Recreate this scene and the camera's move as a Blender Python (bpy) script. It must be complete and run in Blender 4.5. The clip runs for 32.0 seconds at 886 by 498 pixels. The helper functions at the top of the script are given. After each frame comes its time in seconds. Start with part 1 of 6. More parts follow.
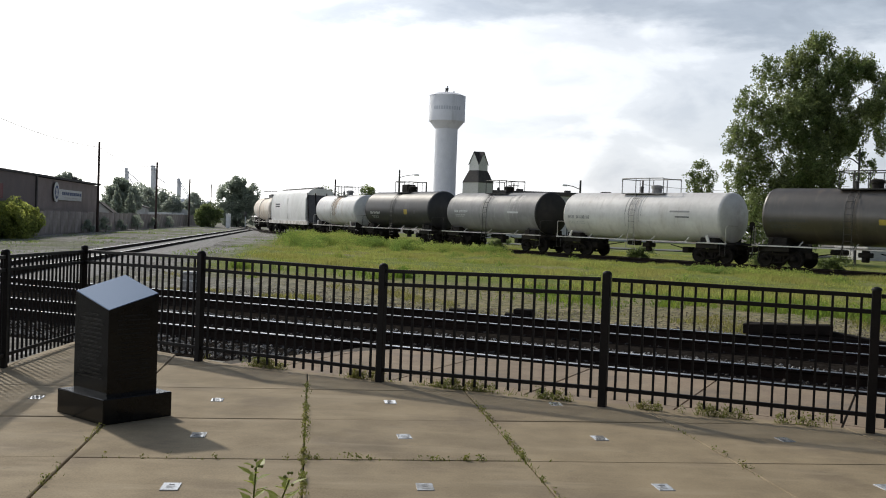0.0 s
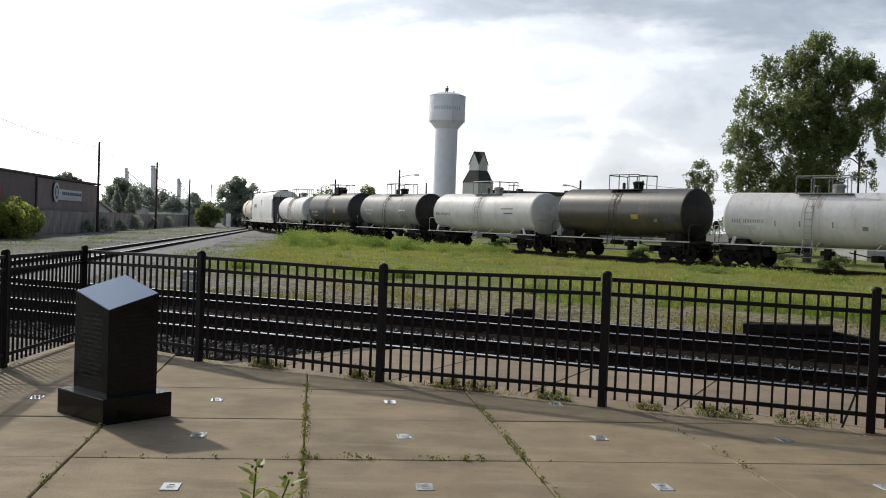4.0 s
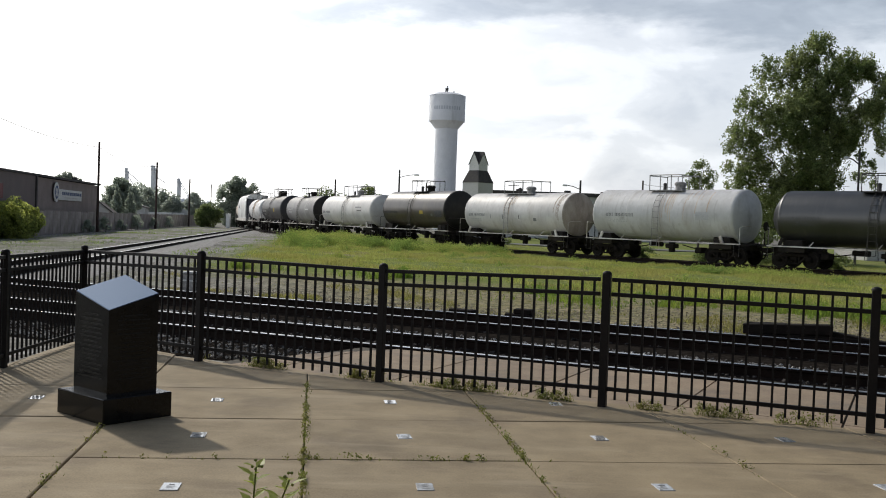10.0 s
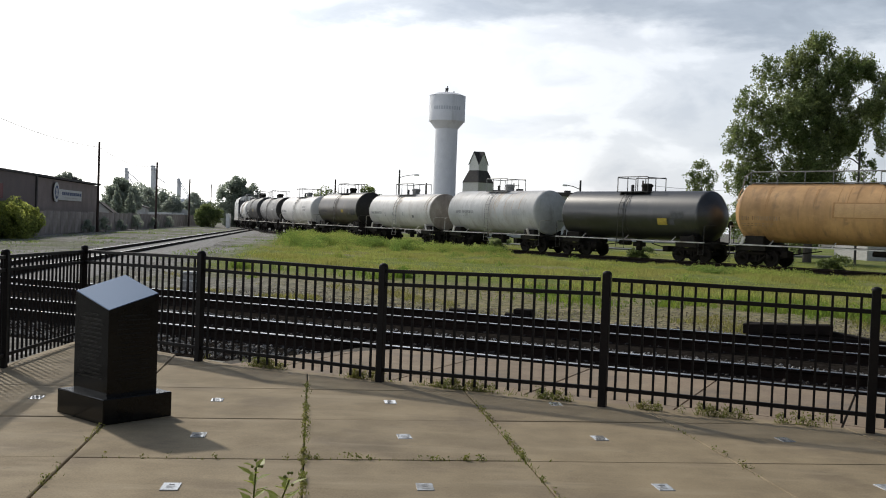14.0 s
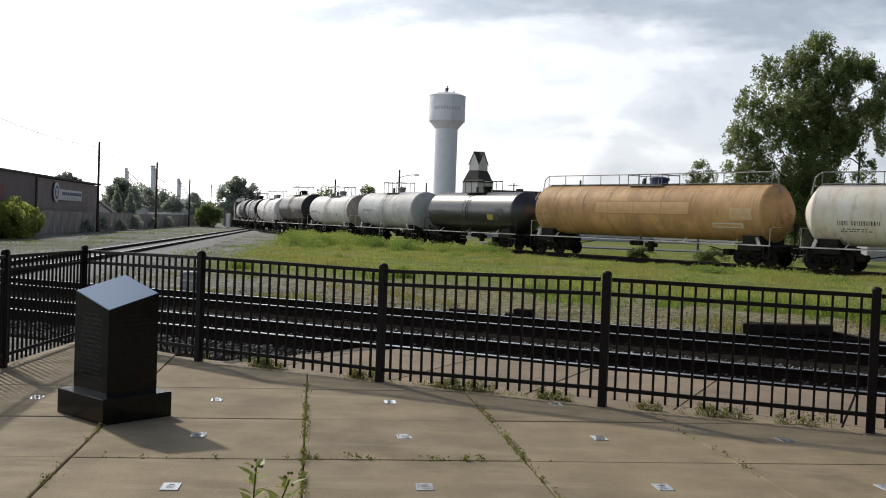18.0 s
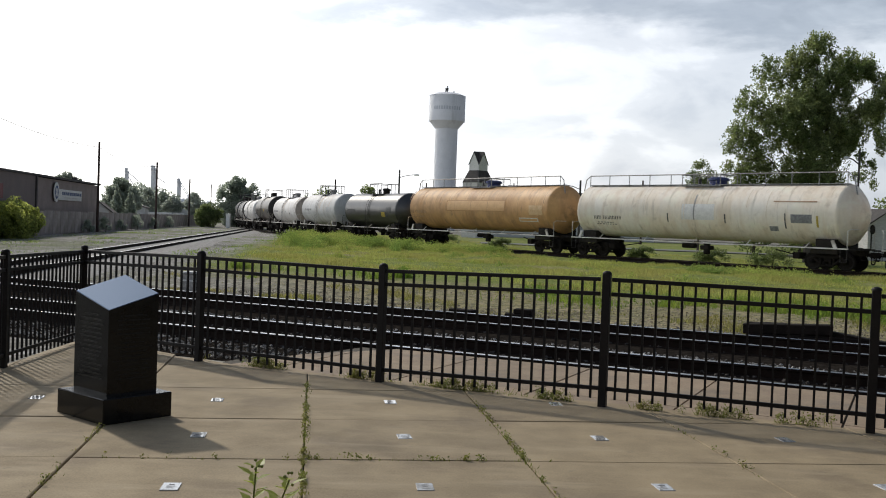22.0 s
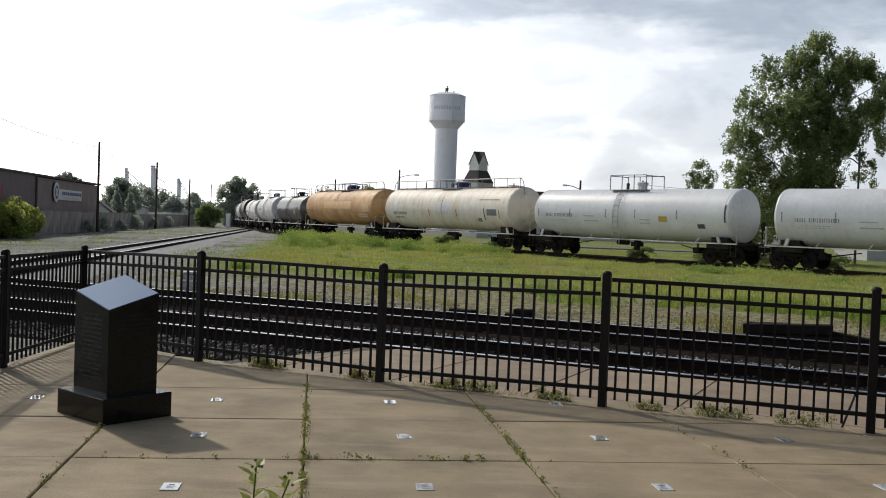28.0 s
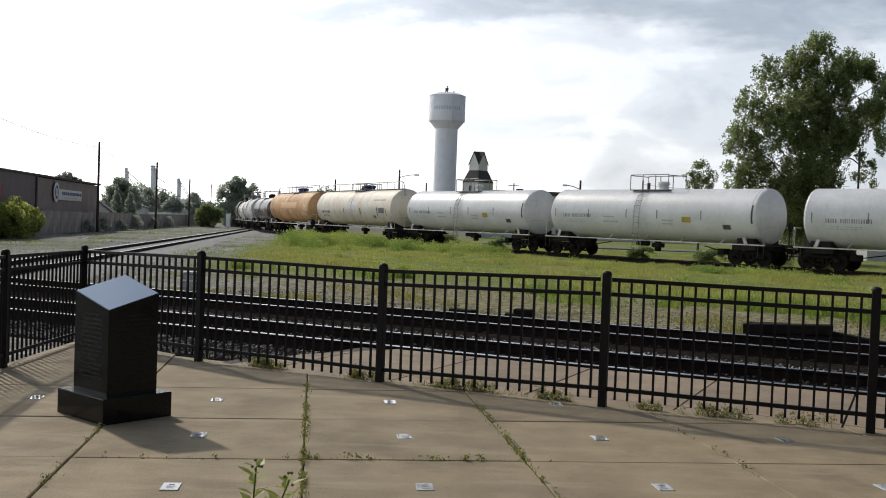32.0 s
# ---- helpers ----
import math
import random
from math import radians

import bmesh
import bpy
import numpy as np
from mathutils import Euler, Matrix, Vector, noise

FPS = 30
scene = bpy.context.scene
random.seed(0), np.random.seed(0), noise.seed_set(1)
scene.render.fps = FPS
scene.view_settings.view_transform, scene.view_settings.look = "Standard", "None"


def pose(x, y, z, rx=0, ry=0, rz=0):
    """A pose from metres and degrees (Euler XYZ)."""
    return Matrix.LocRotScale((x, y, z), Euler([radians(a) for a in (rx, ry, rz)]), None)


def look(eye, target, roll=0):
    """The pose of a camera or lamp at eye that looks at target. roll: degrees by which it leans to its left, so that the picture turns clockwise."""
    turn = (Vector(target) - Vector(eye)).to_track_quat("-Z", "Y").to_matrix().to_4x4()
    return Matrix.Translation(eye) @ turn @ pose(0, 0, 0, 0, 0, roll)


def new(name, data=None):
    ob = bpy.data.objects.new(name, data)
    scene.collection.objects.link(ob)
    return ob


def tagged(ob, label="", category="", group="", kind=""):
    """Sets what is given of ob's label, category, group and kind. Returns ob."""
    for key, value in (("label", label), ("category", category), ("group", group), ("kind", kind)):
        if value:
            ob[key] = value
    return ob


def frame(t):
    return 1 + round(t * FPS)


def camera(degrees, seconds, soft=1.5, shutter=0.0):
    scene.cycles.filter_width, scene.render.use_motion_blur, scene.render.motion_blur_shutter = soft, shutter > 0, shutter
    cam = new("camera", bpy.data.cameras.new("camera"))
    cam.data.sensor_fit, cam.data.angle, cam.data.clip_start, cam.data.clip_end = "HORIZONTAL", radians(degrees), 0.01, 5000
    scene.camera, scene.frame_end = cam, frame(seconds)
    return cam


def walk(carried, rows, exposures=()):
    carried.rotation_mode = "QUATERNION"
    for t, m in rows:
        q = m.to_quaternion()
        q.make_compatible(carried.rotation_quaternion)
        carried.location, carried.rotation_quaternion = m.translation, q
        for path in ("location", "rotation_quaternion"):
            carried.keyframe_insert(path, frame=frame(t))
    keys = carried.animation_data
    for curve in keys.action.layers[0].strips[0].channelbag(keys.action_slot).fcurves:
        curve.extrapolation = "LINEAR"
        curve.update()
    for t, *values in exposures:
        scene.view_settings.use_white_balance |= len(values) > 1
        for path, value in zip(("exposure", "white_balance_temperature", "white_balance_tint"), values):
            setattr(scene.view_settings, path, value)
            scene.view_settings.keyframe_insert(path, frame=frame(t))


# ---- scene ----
import itertools
# ---------------------------------------------------------------- camera
EYE = Vector((0.0, 0.0, 1.7061))
PITCH, ROLL = radians(-1.4706), 2.0714
cam = camera(48.0966, 32.0, soft=1.0, shutter=0.35)
STAND = look(EYE, EYE + Vector((0, math.cos(PITCH), math.sin(PITCH))), ROLL)
walk(cam, [(0.0, STAND), (32.0, STAND)], [(0.0, 0.0), (9.0, 0.0), (12.0, -0.05), (15.0, -0.05), (19.0, 0.0), (32.0, 0.0)])

# ---------------------------------------------------------------- light
SUN_WAY = Vector((-0.62, 0.785, math.tan(radians(36.0)))).normalized()   # towards the sun
SUN_AZ = math.atan2(SUN_WAY.x, SUN_WAY.y)


def make_world():
    world = bpy.data.worlds.new("sky")
    world.use_nodes = True
    nt = world.node_tree
    n, l = nt.nodes, nt.links
    n.clear()
    out = n.new("ShaderNodeOutputWorld")
    sky = n.new("ShaderNodeTexSky")
    sky.sky_type = "NISHITA"
    sky.sun_disc = False
    sky.sun_elevation = radians(36.0)
    sky.sun_rotation = SUN_AZ
    sky.dust_density = 2.5
    co = n.new("ShaderNodeTexCoord")
    blue = n.new("ShaderNodeBackground")
    blue.inputs[1].default_value = 0.10
    l.new(sky.outputs[0], blue.inputs[0])

    # cloud cover: thin and glowing towards the sun, greyer away from it
    def dot(v):
        d = n.new("ShaderNodeVectorMath")
        d.operation = "DOT_PRODUCT"
        l.new(co.outputs["Generated"], d.inputs[0])
        d.inputs[1].default_value = v
        return d.outputs["Value"]

    def ramp(src, stops):
        r = n.new("ShaderNodeValToRGB")
        r.color_ramp.interpolation = "EASE"
        while len(r.color_ramp.elements) < len(stops):
            r.color_ramp.elements.new(0.5)
        for e, (p, c) in zip(r.color_ramp.elements, stops):
            e.position, e.color = p, (*c, 1) if len(c) == 3 else c
        l.new(src, r.inputs[0])
        return r.outputs[0]

    half = n.new("ShaderNodeMapRange")
    half.inputs[1].default_value = -1.0
    l.new(dot(Vector((-0.95, 0.31, 0.0)).normalized()), half.inputs[0])
    side = ramp(half.outputs[0], GLOW)
    veil = ramp(dot(SUN_WAY), VEIL)
    # the grey deck overhead has a ragged, drifting lower edge
    rag = n.new("ShaderNodeTexNoise")
    rag.inputs["Scale"].default_value, rag.inputs["Detail"].default_value, rag.inputs["Roughness"].default_value = 5.0, 7, 0.6
    rmap = n.new("ShaderNodeMapping")
    rmap.inputs["Scale"].default_value = (1.0, 1.0, 3.2)
    rmap.inputs["Location"].default_value = DECK_AT
    l.new(co.outputs["Generated"], rmap.inputs[0])
    l.new(rmap.outputs[0], rag.inputs[0])
    lift = n.new("ShaderNodeMath")
    lift.operation = "MULTIPLY_ADD"
    lift.inputs[1].default_value, lift.inputs[2].default_value = 0.16, -0.08
    l.new(rag.outputs[0], lift.inputs[0])
    edge = n.new("ShaderNodeMath")
    edge.operation = "ADD"
    l.new(dot(Vector((0, 0, 1))), edge.inputs[0])
    l.new(lift.outputs[0], edge.inputs[1])
    height = ramp(edge.outputs[0], DECK)
    gm = n.new("ShaderNodeMix")
    gm.data_type, gm.blend_type = "RGBA", "MULTIPLY"
    gm.inputs[0].default_value = 1
    l.new(side, gm.inputs[6])
    l.new(height, gm.inputs[7])
    glow = gm.outputs[2]
    mp = n.new("ShaderNodeMapping")
    mp.inputs["Scale"].default_value = (3.4, 3.4, 9.0)
    mp.inputs["Location"].default_value = CLOUD_AT
    l.new(co.outputs["Generated"], mp.inputs[0])
    no = n.new("ShaderNodeTexNoise")
    no.inputs["Scale"].default_value = 2.1
    no.inputs["Detail"].default_value = 6
    no.inputs["Roughness"].default_value = 0.52
    no.inputs["Distortion"].default_value = 0.35
    l.new(mp.outputs[0], no.inputs[0])
    puff = ramp(no.outputs[0], PUFF)
    mul = n.new("ShaderNodeMix")
    mul.data_type, mul.blend_type = "RGBA", "MULTIPLY"
    mul.inputs[0].default_value = 1
    l.new(glow, mul.inputs[6])
    l.new(puff, mul.inputs[7])
    cloud = n.new("ShaderNodeBackground")
    cloud.inputs[1].default_value = CLOUD_LIGHT
    l.new(mul.outputs[2], cloud.inputs[0])
    halo = n.new("ShaderNodeBackground")
    halo.inputs[1].default_value = VEIL_LIGHT
    l.new(veil, halo.inputs[0])
    first = n.new("ShaderNodeAddShader")
    l.new(blue.outputs[0], first.inputs[0])
    l.new(halo.outputs[0], first.inputs[1])
    cover = n.new("ShaderNodeMixShader")
    cover.inputs[0].default_value = 0.78
    l.new(first.outputs[0], cover.inputs[1])
    l.new(cloud.outputs[0], cover.inputs[2])
    l.new(cover.outputs[0], out.inputs[0])
    scene.world = world


GLOW = [(0.0, (0.165, 0.18, 0.215)), (0.25, (0.20, 0.215, 0.25)), (0.42, (0.315, 0.337, 0.368)), (0.50, (0.365, 0.385, 0.415)), (0.58, (0.405, 0.42, 0.445)), (0.66, (0.58, 0.59, 0.61)), (0.80, (1.0, 1.0, 1.0)), (1.0, (1.0, 1.0, 1.0))]
VEIL = [(0.86, (0, 0, 0)), (0.93, (0.32, 0.36, 0.42)), (0.985, (0.92, 0.98, 1.06))]
VEIL_LIGHT = 2.2
DECK_AT = (0.4, 0.0, 0.1)
DECK = [(0.0, (1, 1, 1)), (0.176, (1, 1, 1)), (0.208, (0.60, 0.635, 0.675)), (0.24, (0.44, 0.475, 0.52)), (0.34, (0.32, 0.345, 0.385)), (0.7, (0.19, 0.23, 0.29)), (0.9, (0.165, 0.20, 0.255))]
PUFF = [(0.36, (0.80, 0.825, 0.865)), (0.48, (0.96, 0.97, 0.985)), (0.60, (1.18, 1.175, 1.165))]
CLOUD_AT = (0.3, 0.0, 0.2)
CLOUD_LIGHT = 2.35
make_world()
sun = new("sun", bpy.data.lights.new("sun", "SUN"))
sun.data.energy, sun.data.angle, sun.data.color = 2.5, radians(2.2), (1.0, 0.93, 0.82)
sun.matrix_world = look(SUN_WAY * 60, (0, 0, 0))

# ---------------------------------------------------------------- materials


def mat(name, c, c2=None, scale=6.0, rough=0.7, metal=0.0, bump=0.15, fine=60.0, stain=None, amount=0.3, rnd=0.0, coat=0.0,
        stretch=(1, 1, 1), stain_stretch=(1, 1, 1), stain_scale=1.2, spec=0.5, island=0.0, mids=(0.38, 0.62), through_light=0.0, stain_mix=0.85, grit=(0.82, 1.12), wash=()):
    """A surface of two colours mixed by coarse noise, grained by fine noise, with stains of a third colour."""
    m = bpy.data.materials.new(name)
    m.use_nodes = True
    nt = m.node_tree
    n, l = nt.nodes, nt.links
    b = n["Principled BSDF"]
    c2 = c2 or tuple(x * 0.78 for x in c)
    co = n.new("ShaderNodeTexCoord")

    def noise_of(s, detail, st):
        mp = n.new("ShaderNodeMapping")
        mp.inputs["Scale"].default_value = st
        l.new(co.outputs["Object"], mp.inputs[0])
        t = n.new("ShaderNodeTexNoise")
        t.inputs["Scale"].default_value, t.inputs["Detail"].default_value = s, detail
        t.inputs["Roughness"].default_value = 0.6
        l.new(mp.outputs[0], t.inputs[0])
        return t.outputs[0]

    def steps(src, a, z):
        r = n.new("ShaderNodeMapRange")
        r.inputs[1].default_value, r.inputs[2].default_value = a, z
        l.new(src, r.inputs[0])
        return r.outputs[0]

    def mix(f, a, z, mode="MIX"):
        x = n.new("ShaderNodeMix")
        x.data_type, x.blend_type = "RGBA", mode
        for sock, v in ((x.inputs[0], f), (x.inputs[6], a), (x.inputs[7], z)):
            if isinstance(v, tuple):
                sock.default_value = (*v, 1)
            elif isinstance(v, (int, float)):
                sock.default_value = v
            else:
                l.new(v, sock)
        return x.outputs[2]

    coarse, grain = noise_of(scale, 5, stretch), noise_of(fine, 3, stretch)
    col = mix(steps(coarse, *mids), c, c2)
    g = n.new("ShaderNodeMapRange")
    g.inputs[1].default_value, g.inputs[2].default_value = 0.3, 0.7
    g.inputs[3].default_value, g.inputs[4].default_value = grit
    l.new(grain, g.inputs[0])
    cc = n.new("ShaderNodeCombineColor")
    for i in range(3):
        l.new(g.outputs[0], cc.inputs[i])
    col = mix(1.0, col, cc.outputs[0], "MULTIPLY")
    if stain:
        st = noise_of(stain_scale, 6, stain_stretch)
        s = steps(st, 0.62 - amount * 0.4, 0.80 - amount * 0.4)
        k = n.new("ShaderNodeMath")
        k.operation = "MULTIPLY"
        k.inputs[1].default_value = stain_mix
        l.new(s, k.inputs[0])
        col = mix(k.outputs[0], col, stain)
    for tone, w_scale, w_stretch, low, high, share in wash:
        k = n.new("ShaderNodeMath")
        k.operation = "MULTIPLY"
        k.inputs[1].default_value = share
        l.new(steps(noise_of(w_scale, 7, w_stretch), low, high), k.inputs[0])
        col = mix(k.outputs[0], col, tone)
    if rnd or island:
        if rnd:
            src = n.new("ShaderNodeObjectInfo").outputs["Random"]
        else:
            src = n.new("ShaderNodeNewGeometry").outputs["Random Per Island"]
        h = n.new("ShaderNodeHueSaturation")
        r = n.new("ShaderNodeMapRange")
        a = rnd or island
        r.inputs[3].default_value, r.inputs[4].default_value = 1 - a, 1 + a
        l.new(src, r.inputs[0])
        l.new(r.outputs[0], h.inputs["Value"])
        l.new(col, h.inputs["Color"])
        col = h.outputs[0]
    l.new(col, b.inputs["Base Color"])
    ro = n.new("ShaderNodeMapRange")
    ro.inputs[3].default_value, ro.inputs[4].default_value = max(0.03, rough - 0.12), min(1, rough + 0.12)
    l.new(coarse, ro.inputs[0])
    l.new(ro.outputs[0], b.inputs["Roughness"])
    b.inputs["Metallic"].default_value = metal
    b.inputs["Specular IOR Level"].default_value = spec
    b.inputs["Coat Weight"].default_value = coat
    if through_light:
        tr = n.new("ShaderNodeBsdfTranslucent")
        hs = n.new("ShaderNodeHueSaturation")
        hs.inputs["Value"].default_value, hs.inputs["Saturation"].default_value = 1.5, 1.1
        l.new(col, hs.inputs["Color"])
        l.new(hs.outputs[0], tr.inputs[0])
        ms = n.new("ShaderNodeMixShader")
        ms.inputs[0].default_value = through_light
        l.new(b.outputs[0], ms.inputs[1])
        l.new(tr.outputs[0], ms.inputs[2])
        l.new(ms.outputs[0], n["Material Output"].inputs[0])
    if bump:
        bp = n.new("ShaderNodeBump")
        bp.inputs["Strength"].default_value, bp.inputs["Distance"].default_value = bump, 0.02
        l.new(grain, bp.inputs["Height"])
        l.new(bp.outputs[0], b.inputs["Normal"])
    return m


CONCRETE = mat("pale concrete", (0.325, 0.250, 0.146), (0.256, 0.196, 0.114), scale=2.2, rough=0.85, bump=0.12, fine=70, stain=(0.165, 0.124, 0.076), amount=0.24, stain_scale=0.9, rnd=0.06, wash=(((0.41, 0.33, 0.215), 1.5, (0.45, 2.2, 1), 0.54, 0.68, 0.45), ((0.15, 0.12, 0.08), 7.0, (1, 1, 1), 0.64, 0.72, 0.4), ((0.21, 0.165, 0.10), 0.5, (1, 2, 1), 0.52, 0.62, 0.3)))
CONCRETE_EDGE = mat("rough concrete", (0.26, 0.23, 0.19), scale=3, rough=0.9)
JOINT = mat("joint soil", (0.07, 0.058, 0.040), scale=9, rough=1)
BLACK_PAINT = mat("black powder coat", (0.010, 0.0092, 0.009), (0.015, 0.013, 0.012), scale=5, rough=0.55, bump=0.05, spec=0.16)
GRANITE = mat("polished black granite", (0.006, 0.006, 0.006), (0.010, 0.010, 0.010), scale=9, rough=0.18, bump=0.0, fine=120, spec=0.24, wash=(((0.014, 0.014, 0.012), 6.0, (1, 1, 2.5), 0.5, 0.66, 0.6),))
# blue of the reflected sky is put into base colour and tint
GRANITE_TOP = mat("polished granite top, sky tint", (0.02, 0.028, 0.045), (0.03, 0.04, 0.06), scale=40, rough=0.06, bump=0.0, fine=300, spec=1.0)
GRANITE_TOP.node_tree.nodes["Principled BSDF"].inputs["IOR"].default_value = 1.95
GRANITE_TOP.node_tree.nodes["Principled BSDF"].inputs["Specular Tint"].default_value = (0.62, 0.78, 1.0, 1)
ENGRAVED = mat("engraved granite", (0.012, 0.012, 0.011), rough=0.32, spec=0.2)
PLAQUE = mat("polished steel plate", (0.55, 0.54, 0.51), (0.42, 0.41, 0.38), rough=0.16, metal=0.0, bump=0.02, spec=1.0, coat=1.0)
INK = mat("dark lettering", (0.05, 0.05, 0.055), rough=0.8)
STEEL_RAIL = mat("rusty rail steel", (0.020, 0.012, 0.009), (0.012, 0.008, 0.006), scale=3, rough=0.85, bump=0.2, spec=0.15)
RAIL_HEAD = mat("worn bright rail head", (0.78, 0.77, 0.75), (0.48, 0.46, 0.43), scale=2.2, rough=0.28, metal=1.0, bump=0.03)
RAIL_DULL = mat("dull rail head", (0.16, 0.13, 0.11), (0.10, 0.08, 0.07), scale=4, rough=0.5, metal=0.6, bump=0.1)
TIE_WOOD = mat("creosoted timber", (0.020, 0.015, 0.012), (0.036, 0.028, 0.023), scale=4, rough=0.9, bump=0.4, rnd=0.3)
OLD_TIMBER = mat("old black timber", (0.010, 0.008, 0.007), (0.018, 0.014, 0.012), scale=4, rough=0.95, bump=0.4, spec=0.15)
BALLAST = mat("limestone ballast", (0.44, 0.42, 0.39), (0.12, 0.11, 0.10), scale=1.6, rough=0.95, bump=0.8, fine=26, island=0.5, spec=0.1)
YARD_BED = mat("pale yard ballast", (0.36, 0.35, 0.33), (0.20, 0.19, 0.175), scale=5, rough=1.0, bump=0.8, fine=20)
VERGE_STONE = mat("dusty tan stones", (0.47, 0.40, 0.30), (0.20, 0.17, 0.125), scale=2, rough=1.0, bump=0.3, island=0.35, spec=0.1)
PALE_STONE = mat("pale gravel stones", (0.44, 0.425, 0.39), (0.34, 0.32, 0.285), scale=3, rough=0.95, bump=0.3, island=0.2)
# near-black: shade between stones and beside the rails is put into this colour
BALLAST_BED_SHADED = mat("ballast bed", (0.034, 0.029, 0.025), (0.014, 0.012, 0.010), scale=9, rough=1.0, bump=1.0, fine=24, spec=0.0)
BRICK = mat("worn tan paving", (0.335, 0.25, 0.165), (0.27, 0.20, 0.133), scale=2.5, rough=0.9, bump=0.3, fine=40, stain=(0.20, 0.16, 0.12), amount=0.3, rnd=0.14)
WEED = mat("weed leaves", (0.15, 0.175, 0.05), (0.20, 0.195, 0.07), scale=2.5, rough=0.6, bump=0.0, island=0.35, spec=0.3, through_light=0.45)
GRASS = mat("tall meadow grass", (0.265, 0.305, 0.085), (0.36, 0.375, 0.125), scale=0.35, rough=0.7, bump=0.0, island=0.2, spec=0.2, through_light=0.45)
STRAW = mat("yellowing grass", (0.35, 0.335, 0.125), (0.285, 0.29, 0.095), scale=0.6, rough=0.8, bump=0.0, island=0.18, spec=0.2, through_light=0.45)
GRASS_DEEP = mat("dark weeds", (0.175, 0.255, 0.07), (0.245, 0.305, 0.088), scale=0.6, rough=0.7, bump=0.0, island=0.35, spec=0.2, through_light=0.45)
WEED_TOP = mat("pale green weed tops", (0.25, 0.32, 0.085), (0.36, 0.39, 0.13), scale=0.5, rough=0.7, bump=0.0, island=0.3, spec=0.2, through_light=0.5)
LUSH = mat("fresh green grass", (0.145, 0.225, 0.045), (0.22, 0.27, 0.065), scale=0.5, rough=0.65, bump=0.0, island=0.25, spec=0.2, through_light=0.45)
LEAF = mat("poplar leaves", (0.125, 0.165, 0.062), (0.23, 0.26, 0.12), scale=0.5, rough=0.42, bump=0.0, island=0.45, spec=0.4, through_light=0.55)
# the haze of distance is put into these two pale leaf colours
LEAF_HAZED = mat("leaves paled for haze", (0.29, 0.325, 0.265), (0.37, 0.40, 0.335), scale=0.2, rough=0.8, bump=0.0, island=0.3, spec=0.2, through_light=0.6)
LEAF_HAZED_PALE = mat("pale leaves with haze in colour", (0.36, 0.385, 0.34), (0.29, 0.32, 0.275), scale=0.3, rough=0.8, bump=0.0, island=0.2, spec=0.2, through_light=0.6)
LEAF_SPRING = mat("fresh weed leaves", (0.36, 0.40, 0.10), (0.26, 0.31, 0.07), scale=6, rough=0.5, bump=0.0, island=0.2, through_light=0.5)
LEAF_HEDGE = mat("hedge leaves", (0.36, 0.385, 0.12), (0.22, 0.26, 0.085), scale=0.8, rough=0.6, bump=0.0, island=0.35, through_light=0.6)
BARK = mat("grey bark", (0.10, 0.085, 0.07), scale=8, rough=0.95, bump=0.6, fine=30, stretch=(1, 1, 0.25))


# ---------------------------------------------------------------- building helpers


def part(name, bm, material, parent=None, label="", smooth=False):
    """One mesh object from a bmesh, under a thing or a part."""
    me = bpy.data.meshes.new(name)
    bm.normal_update()
    bm.to_mesh(me)
    bm.free()
    me.materials.append(material)
    if smooth:
        me.polygons.foreach_set("use_smooth", [True] * len(me.polygons))
        me.set_sharp_from_angle(angle=radians(40))
    ob = new(name, me)
    if parent:
        ob.parent = parent
    if label:
        ob["label"] = label
    return ob


def again(ob, name, m, parent=None):
    """Another object on the same mesh."""
    o = new(name, ob.data)
    o.parent = parent
    o.matrix_basis = m
    return o


def thing(name, label, category, group="", at=None, kind=""):
    e = new(name)
    e.empty_display_size = 0.3
    if at:
        e.matrix_basis = at
    return tagged(e, label, category, group, kind)


def box(bm, x0, x1, y0, y1, z0, z1, bevel=0.0, m=None):
    r = bmesh.ops.create_cube(bm, size=1.0)
    vs = r["verts"]
    mm = Matrix.Translation(((x0 + x1) / 2, (y0 + y1) / 2, (z0 + z1) / 2)) @ Matrix.Diagonal((abs(x1 - x0), abs(y1 - y0), abs(z1 - z0), 1))
    bmesh.ops.transform(bm, matrix=(m @ mm) if m else mm, verts=vs)
    if bevel:
        es = list({e for v in vs for e in v.link_edges})
        bmesh.ops.bevel(bm, geom=es, offset=bevel, segments=1, affect="EDGES", clamp_overlap=True)
    return bm


def B(*a, **k):
    return box(bmesh.new(), *a, **k)


def rod(bm, a, b, r, r2=None, seg=8):
    """A straight bar from a to b."""
    a, b = Vector(a), Vector(b)
    d = b - a
    m = Matrix.Translation((a + b) / 2) @ d.to_track_quat("Z", "Y").to_matrix().to_4x4()
    bmesh.ops.create_cone(bm, cap_ends=True, segments=seg, radius1=r, radius2=r if r2 is None else r2, depth=d.length, matrix=m)
    return bm


